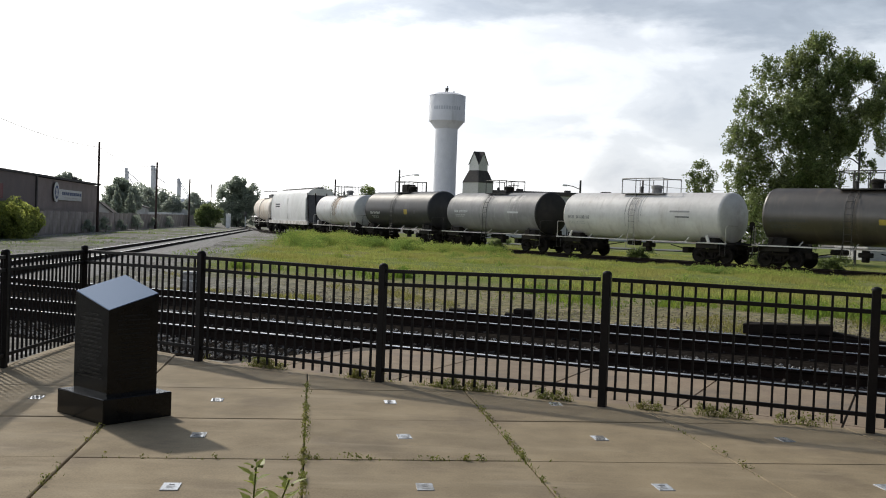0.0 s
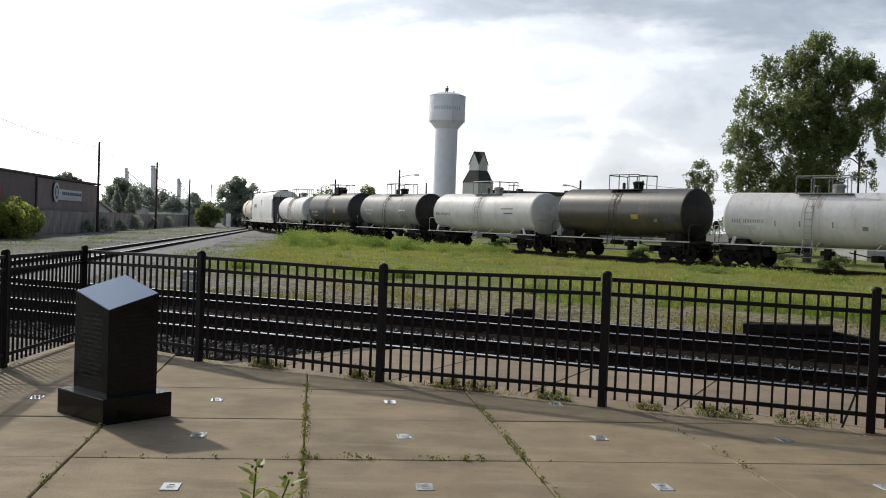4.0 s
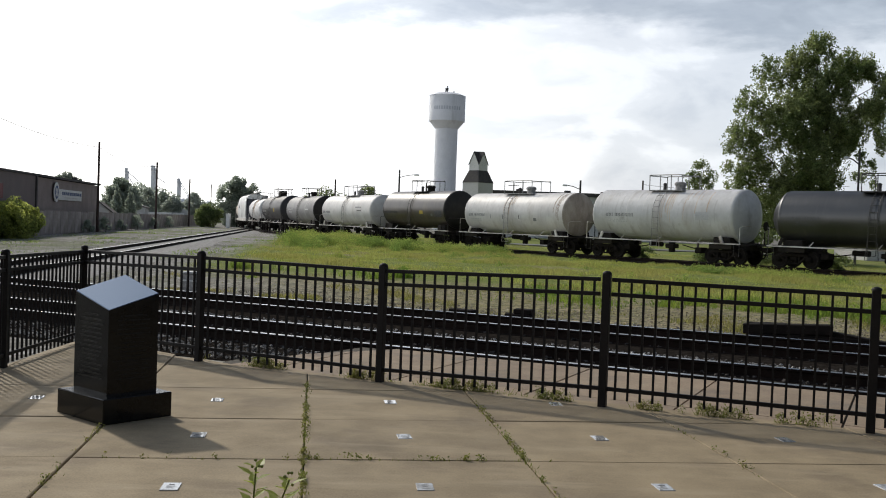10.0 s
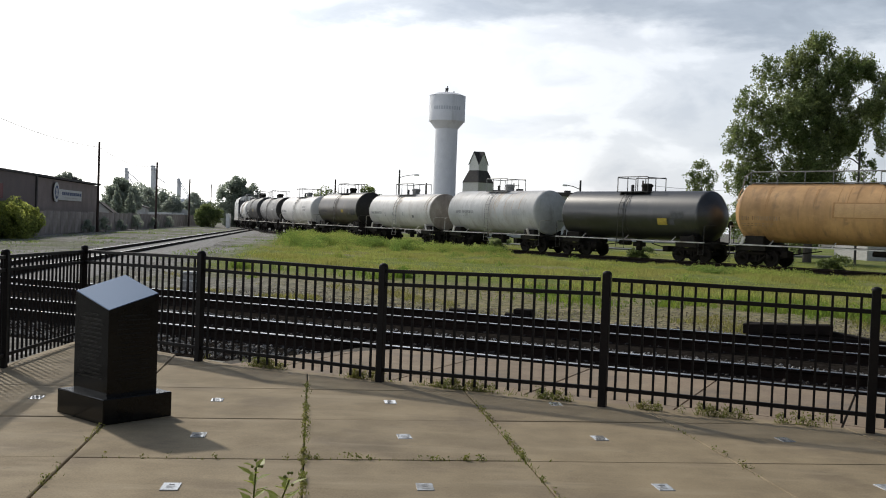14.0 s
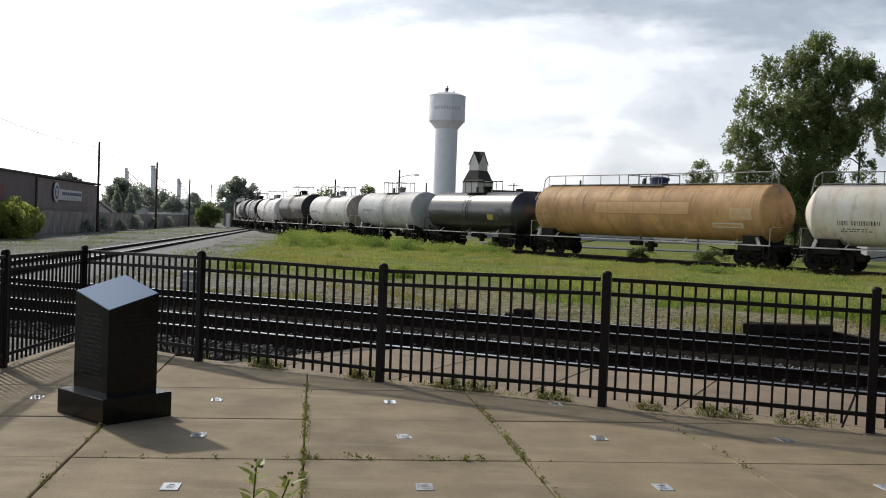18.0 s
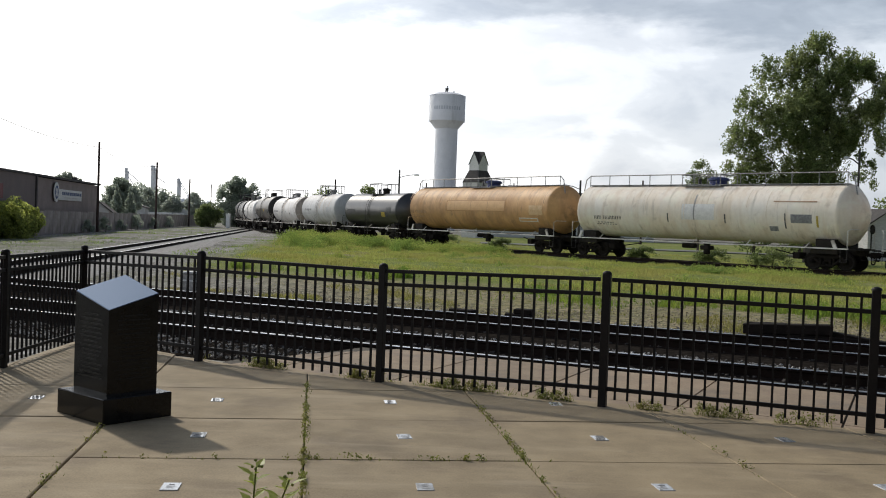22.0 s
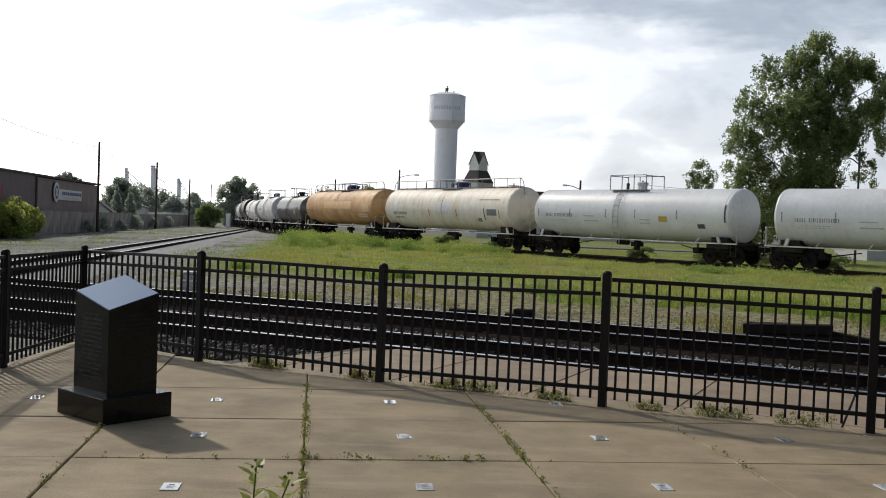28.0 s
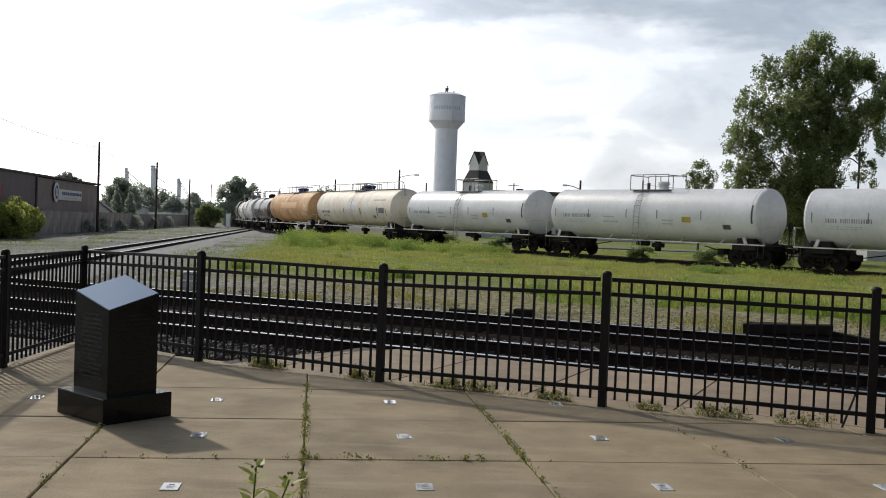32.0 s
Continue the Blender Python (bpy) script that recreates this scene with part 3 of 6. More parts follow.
PAINTS = {
    "white": tank_paint("white tank paint", (0.70, 0.695, 0.69), (0.64, 0.635, 0.63), (0.50, 0.47, 0.44), 0.14, 0.42, dirt=0.16),
    "chalk": tank_paint("chalky grey-white tank paint", (0.70, 0.675, 0.645), (0.60, 0.58, 0.555), (0.45, 0.40, 0.35), 0.22, 0.55, dirt=0.3),
    "rusty": tank_paint("rust-streaked white tank paint", (0.73, 0.72, 0.70), (0.64, 0.63, 0.61), (0.46, 0.36, 0.27), 0.17, 0.55, dirt=0.35),
    "pale": tank_paint("stained pale grey tank paint", (0.60, 0.595, 0.59), (0.50, 0.495, 0.485), (0.38, 0.345, 0.31), 0.30, 0.6, dirt=0.6, spec=0.4),
    "grey": tank_paint("faded grey tank paint", (0.29, 0.28, 0.275), (0.21, 0.205, 0.20), (0.42, 0.41, 0.40), 0.26, 0.55, dirt=0.3, spec=0.4),
    "brown": tank_paint("brown-black tank paint", (0.056, 0.044, 0.032), (0.034, 0.028, 0.022), (0.15, 0.11, 0.07), 0.20, 0.42, dirt=0.3, spec=0.9),
    "sooty": tank_paint("dull black tank paint", (0.022, 0.022, 0.024), (0.034, 0.033, 0.034), (0.085, 0.083, 0.085), 0.16, 0.5, dirt=0.2),
    "black": tank_paint("glossy black tank paint", (0.012, 0.012, 0.013), (0.018, 0.018, 0.018), (0.05, 0.05, 0.05), 0.14, 0.40, dirt=0.25, spec=1.0),
    "ochre": tank_paint("weathered ochre tank paint", (0.59, 0.345, 0.15), (0.47, 0.265, 0.11), (0.30, 0.175, 0.085), 0.40, 0.6, dirt=0.75, spec=0.35),
    "cream": tank_paint("dirty cream tank paint", (0.76, 0.665, 0.545), (0.80, 0.745, 0.665), (0.60, 0.47, 0.33), 0.36, 0.6, dirt=0.6, spec=0.35),
    "hopper": tank_paint("white hopper paint", (0.74, 0.74, 0.71), (0.65, 0.65, 0.62), (0.45, 0.42, 0.38), 0.14, 0.5, dirt=0.2),
}
DARK_PAINTS = ("black", "brown", "grey", "sooty")
FRAME = mat("grimy black underframe", (0.016, 0.014, 0.012), (0.03, 0.025, 0.02), scale=4, rough=0.85, bump=0.3, spec=0.2)
TRUCK = mat("dusty truck casting", (0.011, 0.009, 0.008), (0.020, 0.016, 0.013), scale=5, rough=0.9, bump=0.4, spec=0.15)
WHEEL = mat("wheel steel", (0.012, 0.010, 0.009), (0.020, 0.016, 0.013), scale=8, rough=0.8, spec=0.2)
SILL_WHITE = mat("pale sill paint", (0.70, 0.67, 0.62), (0.34, 0.29, 0.24), scale=1.1, rough=0.65, mids=(0.44, 0.64))
PIPE_GREY = mat("galvanised handrail", (0.30, 0.295, 0.285), (0.20, 0.195, 0.19), scale=6, rough=0.5, metal=0.3)
PIPE_DARK = mat("dark handrail", (0.05, 0.045, 0.04), scale=6, rough=0.6)
YELLOW = mat("yellow placard", (0.50, 0.37, 0.05), (0.40, 0.29, 0.05), rough=0.7)
CARD_WHITE = mat("white placard", (0.7, 0.7, 0.68), rough=0.6)
CARD_DARK = mat("dark stencil panel", (0.09, 0.09, 0.095), rough=0.7)
HATCH_BLUE = mat("blue hatch cover", (0.02, 0.035, 0.15), rough=0.5)
PATCH = mat("repainted patch", (0.74, 0.72, 0.695), (0.64, 0.62, 0.60), scale=4, rough=0.55)
RUST_RUN = mat("white paint with rust runs", (0.60, 0.52, 0.43), (0.47, 0.34, 0.23), scale=1.6, rough=0.7, fine=14, stretch=(1.6, 1.6, 0.35), grit=(0.9, 1.06))
OCHRE_RUN = mat("dark ochre run", (0.40, 0.20, 0.07), (0.46, 0.24, 0.085), scale=4, rough=0.6)
CREAM_RUN = mat("tan run", (0.62, 0.52, 0.38), (0.68, 0.58, 0.45), scale=4, rough=0.6)
PALE_RUN = mat("chalky run", (0.42, 0.41, 0.39), (0.34, 0.33, 0.31), scale=4, rough=0.7)
PATCH_OCHRE = mat("repainted ochre patch", (0.66, 0.40, 0.175), (0.60, 0.35, 0.15), scale=3, rough=0.55)
OCHRE_PALE = mat("pale worn ochre patch", (0.66, 0.46, 0.25), (0.58, 0.37, 0.18), scale=3, rough=0.6)
GRIME = mat("brown road grime", (0.30, 0.23, 0.17), (0.42, 0.35, 0.28), scale=4, rough=0.9)
INK_WORN = mat("worn lettering", (0.16, 0.16, 0.165), (0.26, 0.26, 0.26), scale=6, rough=0.8)
PLATE_WORN = mat("worn grey stencil", (0.50, 0.50, 0.50), (0.42, 0.42, 0.43), scale=5, rough=0.7)
RUST = mat("rust streak", (0.30, 0.16, 0.08), (0.42, 0.30, 0.20), scale=3, rough=0.8, stretch=(1, 1, 0.3))


# the rear head's shade is put into this near-black colour
HEAD_SHADED = mat("near-black dished head, shade painted in", (0.018, 0.017, 0.016), (0.030, 0.027, 0.024), scale=2, rough=0.6, spec=0.3)
HEAD_BROWN = mat("brown-stained head", (0.40, 0.35, 0.30), (0.24, 0.20, 0.165), scale=1.2, rough=0.7, stretch=(1, 1, 0.5))


def tank_shell(length, rad, zc, heads=0.75, seg=72):
    """A lying tank along x with rounded heads."""
    bm = bmesh.new()
    half = length / 2
    # dished head with a tight knuckle
    head = [(max(0.02, (rad - 0.09) * k / 8), (heads - 0.17) * (k / 8) ** 2) for k in range(9)]
    head += [(rad - 0.045, heads - 0.14), (rad - 0.018, heads - 0.09), (rad - 0.004, heads - 0.04), (rad, heads)]
    prof = [(r, -half + x) for r, x in head]
    prof += [(rad, z) for z in np.linspace(-half + heads + 0.03, half - heads - 0.03, 9)]
    prof += [(r, half - x) for r, x in reversed(head)]
    m = Matrix.Translation((0, 0, zc)) @ Matrix.Rotation(radians(90), 4, "Y")
    return lathe(bm, prof, seg, m)


def skin(bm, x0, x1, z0, z1, rad, zc, lift=0.006, rows=0):
    """A thin plate lying on the tank's near flank."""
    a0, a1 = (math.asin(max(-1, min(1, (z - zc) / rad))) for z in (z0, z1))
    rows = max(2, int(abs(a1 - a0) / radians(4)) + 2)
    x0, x1 = min(x0, x1), max(x0, x1)
    front, back = [], []
    for i in range(rows):
        a = a0 + (a1 - a0) * i / (rows - 1)
        for ring, rr in ((front, rad + lift), (back, rad - 0.01)):
            y, zz = rr * math.cos(a), zc + rr * math.sin(a)
            ring.append((bm.verts.new((x0, y, zz)), bm.verts.new((x1, y, zz))))
    for i in range(rows - 1):
        bm.faces.new((front[i][1], front[i][0], front[i + 1][0], front[i + 1][1]))
        for s in (0, 1):
            bm.faces.new((front[i][s], back[i][s], back[i + 1][s], front[i + 1][s]))
    for i in (0, rows - 1):
        bm.faces.new((front[i][0], front[i][1], back[i][1], back[i][0]))
    bmesh.ops.recalc_face_normals(bm, faces=bm.faces)
    return bm


def band(bm, x, w, rad, zc, seg=72, lift=0.012):
    m = Matrix.Translation((x - w / 2, 0, zc)) @ Matrix.Rotation(radians(90), 4, "Y")
    return lathe(bm, [(rad - 0.02, 0), (rad + lift, 0), (rad + lift, w), (rad - 0.02, w)], seg, m)


SPINNERS, SWIVELS, CARS = [], [], []
WR = 0.457
TRUCK_PARTS = {}


def make_truck(car, x):
    """A two-axle truck: side frames, bolster and springs, and two wheelsets that turn."""
    m = pose(x, 0, 0)
    if "bolster" not in TRUCK_PARTS:
        bm = B(-0.2, 0.2, -1.0, 1.0, 0.42, 0.68, 0.03)
        lathe(bm, [(0.26, 0.68), (0.26, 0.80)], 16)
        ob = part("truck", bm, TRUCK, car, "grimy cast-steel truck")
        ob.matrix_basis = m
        TRUCK_PARTS["bolster"] = ob
        for sy in (1, -1):
            bm = bmesh.new()
            y0, y1 = sorted((sy * 0.92, sy * 1.08))
            box(bm, -0.62, 0.62, y0, y1, 0.62, 0.80, 0.03)
            box(bm, -0.30, 0.30, y0, y1, 0.20, 0.30, 0.03)
            for sx in (1, -1):
                box(bm, sx * 0.89 - 0.15, sx * 0.89 + 0.15, y0 - 0.02, y1 + 0.02, 0.36, 0.62, 0.03)
                rod(bm, (sx * 0.86, (y0 + y1) / 2, 0.62), (sx * 0.55, (y0 + y1) / 2, 0.74), 0.08)
                rod(bm, (sx * 0.30, (y0 + y1) / 2, 0.25), (sx * 0.72, (y0 + y1) / 2, 0.60), 0.075)
                box(bm, sx * 0.36 - 0.05, sx * 0.36 + 0.05, y0, y1, 0.28, 0.64, 0.02)
                for k in (-1, 1):
                    rod(bm, (sx * 0.17, (y0 + y1) / 2 + k * 0.05, 0.30), (sx * 0.17, (y0 + y1) / 2 + k * 0.05, 0.46), 0.055)
                lathe(bm, [(0.10, 0), (0.10, 0.07), (0.06, 0.09)], 12, Matrix.Translation((sx * 0.89, sy * 1.08, WR)) @ Matrix.Rotation(radians(-90 * sy), 4, "X"))
            TRUCK_PARTS["side", sy] = part("side_frame", bm, TRUCK, ob)
        bm = bmesh.new()
        rod(bm, (0, -1.05, 0), (0, 1.05, 0), 0.075, seg=10)
        for sy in (1, -1):
            prof = [(0.09, -0.09), (0.12, -0.09), (0.14, -0.03), (0.36, -0.02), (0.40, -0.07), (WR, -0.068), (WR + 0.006, 0.055), (WR + 0.028, 0.062), (WR + 0.026, 0.085), (0.40, 0.082), (0.36, 0.03), (0.14, 0.03), (0.09, 0.09)]
            lathe(bm, prof, 24, Matrix.Translation((0, sy * 0.765, 0)) @ Matrix.Rotation(radians(90 * sy), 4, "X"))
            for k in range(3):
                a = k * 2 * math.pi / 3
                box(bm, 0.24, 0.31, -0.03, 0.03, -0.012, 0.012, m=Matrix.Translation((0, sy * 0.80, 0)) @ Matrix.Rotation(radians(-90), 4, "X") @ Matrix.Rotation(a, 4, "Z"))
        TRUCK_PARTS["wheels"] = None
        for sx in (1, -1):
            if TRUCK_PARTS["wheels"] is None:
                w = part("wheelset", bm, WHEEL, ob, "steel wheels on an axle", smooth=True)
                TRUCK_PARTS["wheels"] = w
            else:
                w = again(TRUCK_PARTS["wheels"], "wheelset", Matrix(), ob)
            w["label"] = "steel wheels on an axle"
            w.location = (sx * 0.89, 0, WR)
            SPINNERS.append((w, sx * 0.89))
    else:
        ob = again(TRUCK_PARTS["bolster"], "truck", m, car)
        ob["label"] = "grimy cast-steel truck"
        for sy in (1, -1):
            again(TRUCK_PARTS["side", sy], "side_frame", Matrix(), ob)
        for sx in (1, -1):
            w = again(TRUCK_PARTS["wheels"], "wheelset", pose(sx * 0.89, 0, WR), ob)
            w["label"] = "steel wheels on an axle"
            SPINNERS.append((w, sx * 0.89))
    SWIVELS.append((ob, car, x))
    return ob


def ladder(x, rad, zc, z0, z1, w=0.42, lift=0.10):
    """A ladder bent round the flank up to the top."""
    bm = bmesh.new()
    pts = []
    for k in range(9):
        z = z0 + (z1 - z0) * k / 8
        if z < zc:
            y = rad + lift
        else:
            a = math.asin(min(1, (z - zc) / (rad + lift)))
            y = (rad + lift) * math.cos(a)
        pts.append((y, z))
    for sx in (-1, 1):
        bent(bm, [(x + sx * w / 2, y, z) for y, z in pts], 0.018, 5)
    n = int((z1 - z0) / 0.33)
    for k in range(n + 1):
        z = z0 + (z1 - z0) * k / n
        y = float(np.interp(z, [p[1] for p in pts], [p[0] for p in pts]))
        rod(bm, (x - w / 2, y, z), (x + w / 2, y, z), 0.014, seg=5)
    return bm


def word_bars(parent, x, z, width, rad, zc, material, n=2, h=0.22):
    """Lettering shown as a row of thin plain bars, a word and a longer word, with finer rows below."""
    rs = random.Random(int(abs(x) * 100) + int(width * 10))
    u, k = 0.0, 0
    while u < width:
        step = h * rs.uniform(0.13, 0.34)
        part("lettering", skin(bmesh.new(), x - u - step, x - u, z, z + h, rad, zc, 0.005), material, parent)
        k += 1
        u += step + h * (0.95 if k == 5 else rs.uniform(0.26, 0.38))
    for row in range(1, n):
        zz, u = z - 0.10 - row * 0.11, rs.uniform(0, 0.3)
        while u < width * 0.75:
            step = rs.uniform(0.05, 0.18)
            part("lettering", skin(bmesh.new(), x - u - step, x - u, zz, zz + 0.045, rad, zc, 0.005), PLATE_WORN if material == INK_WORN else material, parent)
            u += step + rs.uniform(0.05, 0.12)


def tank_car(spec):
    """A tank car. Its own x runs towards the head of the train, y to the plaza's side, z up from the rail tops."""
    L, top, rad, paint = spec["len"], spec["top"], spec["rad"], PAINTS[spec["paint"]]
    zc = top - rad
    car = thing("tank_car", spec["label"], "tank car", "tank cars of the freight train")
    tl = L - spec.get("gap", 1.95)
    tank = part("tank", tank_shell(tl, rad, zc, spec.get("heads", 0.46)), paint, car, spec["look"], smooth=True)
    half = tl / 2
    # weld and jacket seams
    for sx in (1, -1):
        part("head_seam", band(bmesh.new(), sx * (half - spec.get("heads", 0.46)), 0.035, rad, zc, lift=0.008), paint, tank)
    for x in spec.get("seams", ()):
        part("seam", band(bmesh.new(), x * half, 0.05, rad, zc), spec.get("seam_mat", paint), tank)
    rs = random.Random(int(L * 100))
    for x, spread, n, mt in spec.get("runs", ()):
        for _ in range(n):
            xx, w = max(-half + 0.6, min(half - 0.7, x + rs.gauss(0, spread))), rs.uniform(0.02, 0.06)
            z1 = zc + rad * rs.uniform(0.80, 0.97)
            z0 = max(zc - rad * 0.8, z1 - rs.uniform(0.4, 1.9))
            part("stain_run", skin(bmesh.new(), xx, xx + w, z0, z1, rad, zc, 0.004), mt, tank)
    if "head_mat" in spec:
        # the rear head: stain on the brown one, painted shade on the black
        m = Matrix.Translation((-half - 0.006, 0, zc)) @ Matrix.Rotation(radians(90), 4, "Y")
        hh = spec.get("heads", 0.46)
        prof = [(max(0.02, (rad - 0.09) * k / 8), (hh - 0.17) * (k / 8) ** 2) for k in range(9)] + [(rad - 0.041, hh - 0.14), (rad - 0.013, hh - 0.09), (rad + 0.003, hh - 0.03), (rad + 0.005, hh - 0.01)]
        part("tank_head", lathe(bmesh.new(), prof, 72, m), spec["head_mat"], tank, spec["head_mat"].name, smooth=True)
    # underframe
    zs = 1.14
    for sx in (1, -1):
        x0, x1 = sorted((sx * (L / 2 - 0.45), sx * (L / 2 - 3.3)))
        part("stub_sill", B(x0, x1, -0.27, 0.27, 0.80, 1.2, 0.02), FRAME, car)
    for sy in (1, -1):
        y0, y1 = sorted((sy * 1.38, sy * 1.48))
        part("side_sill", B(-L / 2 + 0.75, L / 2 - 0.75, y0, y1, zs - 0.03, zs + 0.035), SILL_WHITE if sy > 0 else FRAME, car, "thin pale side sill" if sy > 0 else "")
    for sx in (1, -1):
        part("end_platform", B(sx * (L / 2 - 0.62) - 0.32, sx * (L / 2 - 0.62) + 0.32, -1.45, 1.45, 1.08, 1.13), FRAME, car)
        xs = sx * (L / 2 - 2.1)
        bm = B(xs - 0.55, xs + 0.55, -1.22, 1.22, 0.88, zc - rad * 0.80, 0.03)
        for sy in (1, -1):
            box(bm, xs - 0.75, xs + 0.75, sy * 1.30 - 0.06, sy * 1.30 + 0.06, 0.84, 1.22, 0.02)
        part("bolster_saddle", bm, FRAME, car)
        bm = bmesh.new()
        rod(bm, (xs - sx * 1.5, 0.75, 0.62), (xs - sx * 0.2, 0.75, 0.66), 0.035, seg=6)
        box(bm, xs - sx * 1.7 - 0.22, xs - sx * 1.7 + 0.22, 0.35, 1.05, 0.52, 0.86, 0.04)
        rod(bm, (xs - sx * 1.9, 0.5, 0.70), (xs - sx * 3.4, 0.2, 0.95), 0.03, seg=6)
        part("brake_gear", bm, TRUCK, car)
        for y in (-1.0, 1.0):
            part("uncoupling_lever", bent(bmesh.new(), [(sx * (L / 2 - 0.35), y, 1.02), (sx * (L / 2 - 0.25), y, 0.62), (sx * (L / 2 - 0.32), y * 0.45, 0.58)], 0.03), TRUCK, car)
        bm = bmesh.new()
        bent(bm, [(sx * (L / 2 - 0.12), 0.16, 0.80), (sx * (L / 2 - 0.05), 0.3, 0.42), (sx * (L / 2 + 0.05), 0.3, 0.40)], 0.04)
        part("air_hose", bm, TRUCK, car)
        bm = bmesh.new()
        rod(bm, (sx * (L / 2 - 0.5), 0, 0.88), (sx * (L / 2 - 0.10), 0, 0.88), 0.09)
        box(bm, sx * (L / 2 - 0.10) - 0.14, sx * (L / 2 - 0.10) + 0.14, -0.13, 0.13, 0.72, 1.02, 0.03)
        part("coupler", bm, TRUCK, car)
        for sy in (1, -1):
            bm = bmesh.new()
            xe = sx * (L / 2 - 0.80)
            bent(bm, [(xe, sy * 1.42, 1.12), (xe, sy * 1.42, 2.05), (xe + sx * 0.10, sy * 1.30, 2.15), (xe + sx * 0.1, sy * 0.45, 2.15)], 0.022)
            part("end_handrail", bm, SILL_WHITE if spec["paint"] not in DARK_PAINTS else PIPE_DARK, car)
            bm = bmesh.new()
            bent(bm, [(xe - sx * 0.0, sy * 1.44, 1.1), (xe, sy * 1.44, 0.45), (xe - sx * 0.35, sy * 1.44, 0.45), (xe - sx * 0.35, sy * 1.44, 1.1)], 0.018)
            part("stirrup_step", bm, PIPE_DARK, car)
        bm = bmesh.new()
        bent(bm, [(sx * (L / 2 - 0.72), -0.9, 1.15), (sx * (L / 2 - 0.72), -0.9, 2.2)], 0.035)
        lathe(bm, [(0.02, 0), (0.24, 0.0), (0.26, 0.03), (0.24, 0.06), (0.02, 0.06)], 16, Matrix.Translation((sx * (L / 2 - 0.70), -0.9, 2.2)) @ Matrix.Rotation(radians(90 * sx), 4, "Y"))
        part("hand_brake", bm, FRAME, car)
        # bracket where the tank meets the sill
        xb = sx * (half - 0.95)
        part("sill_bracket", B(-0.09, 0.09, -0.05, 0.04, -0.02, 0.44, 0.015, m=pose(xb, 1.41, 1.16, 0, -22 * sx, 0)), SILL_WHITE if spec["paint"] not in DARK_PAINTS else FRAME, car)
    for x in np.linspace(-half + 2.6, half - 2.6, max(3, int(L / 3.4))):
        bm = bmesh.new()
        rod(bm, (x, 1.42, 1.15), (x - 0.12, 1.18, 1.42), 0.03, seg=5)
        part("sill_strut", bm, SILL_WHITE, car)
    bm = B(-0.30, 0.30, -0.30, 0.30, 0.72, 0.98, 0.04)
    lathe(bm, [(0.16, 0.48), (0.2, 0.52), (0.2, 1.2)], 14)
    part("bottom_outlet", bm, FRAME, car)
    bm = bmesh.new()
    rod(bm, (1.2, -0.6, 0.92), (2.1, -0.6, 0.92), 0.15, seg=14)
    part("air_reservoir", bm, FRAME, car)
    # top fittings
    pm = PIPE_DARK if spec["paint"] in DARK_PAINTS else PIPE_GREY
    px = spec.get("plat", 2.4)
    cx = spec.get("plat_x", 0.0)
    part("walkway", B(cx - px / 2, cx + px / 2, -0.85, 0.85, top - 0.10, top - 0.05), pm, car)
    rail_h = spec.get("rail_h", 0.85)
    for y in (0.85, -0.85):
        for x in np.linspace(cx - px / 2, cx + px / 2, 4 if px < 4 else 8):
            part("railing_post", rod(bmesh.new(), (x, y, top - 0.10), (x, y, top + rail_h), 0.028, seg=6), pm, car)
        x0, x1 = cx - px / 2, cx + px / 2
        part("platform_railing", bent(bmesh.new(), [(x0 - 0.02, y, top + rail_h - 0.12), (x0 + 0.04, y, top + rail_h), (x1 - 0.04, y, top + rail_h), (x1 + 0.02, y, top + rail_h - 0.12)], 0.032), pm, car)
    for x in (cx - px / 2, cx + px / 2):
        part("platform_railing", bent(bmesh.new(), [(x, 0.85, top + rail_h * 0.95), (x, -0.85, top + rail_h * 0.95)], 0.03), pm, car)
    dr = 1.7 if spec.get("blue") else 1.0
    bm = lathe(bmesh.new(), [(0.30 * dr, top - 0.08), (0.30 * dr, top + 0.24), (0.36 * dr, top + 0.26), (0.36 * dr, top + 0.40), (0.22 * dr, top + 0.47)], 18, Matrix.Translation((cx + spec.get("dome", -0.45), 0, 0)))
    part("manway", bm, HATCH_BLUE if spec.get("blue") else (FRAME if spec["paint"] in DARK_PAINTS + ("ochre",) else (CARD_WHITE if spec["paint"] == "white" else PIPE_GREY)), car, smooth=True)
    bm = lathe(bmesh.new(), [(0.10, top - 0.06), (0.10, top + 0.30), (0.13, top + 0.32), (0.05, top + 0.40)], 12, Matrix.Translation((cx + 0.55, 0.2, 0)))
    part("relief_valve", bm, PIPE_DARK, car, smooth=True)
    if spec.get("box"):
        part("valve_housing", B(cx - 0.1, cx + 0.9, -0.4, 0.4, top - 0.05, top + 0.62, 0.05), FRAME, car)
    if spec.get("long_rail"):
        bm = bmesh.new()
        e = half - 0.9
        bent(bm, [(e + 0.55, 0.5, top - 0.55), (e + 0.35, 0.5, top + 0.36), (e, 0.5, top + 0.62), (-e, 0.5, top + 0.62), (-e - 0.35, 0.5, top + 0.36), (-e - 0.55, 0.5, top - 0.55)], 0.036)
        for x in np.linspace(-e, e, 12):
            rod(bm, (x, 0.5, top - 0.12), (x, 0.5, top + 0.62), 0.026, seg=5)
        part("running_rail", bm, PIPE_GREY, car, "long roof handrail")
        part("roof_walk", B(-e, e, 0.1, 0.5, top + 0.0, top + 0.04), PIPE_GREY, car)
    if spec.get("ladder", True):
        part("ladder", ladder(spec.get("lad_x", 0.35), rad, zc, 0.85, top - 0.05), pm if spec["paint"] != "white" else PIPE_GREY, car)
        bm = bmesh.new()
        lx = spec.get("lad_x", 0.35)
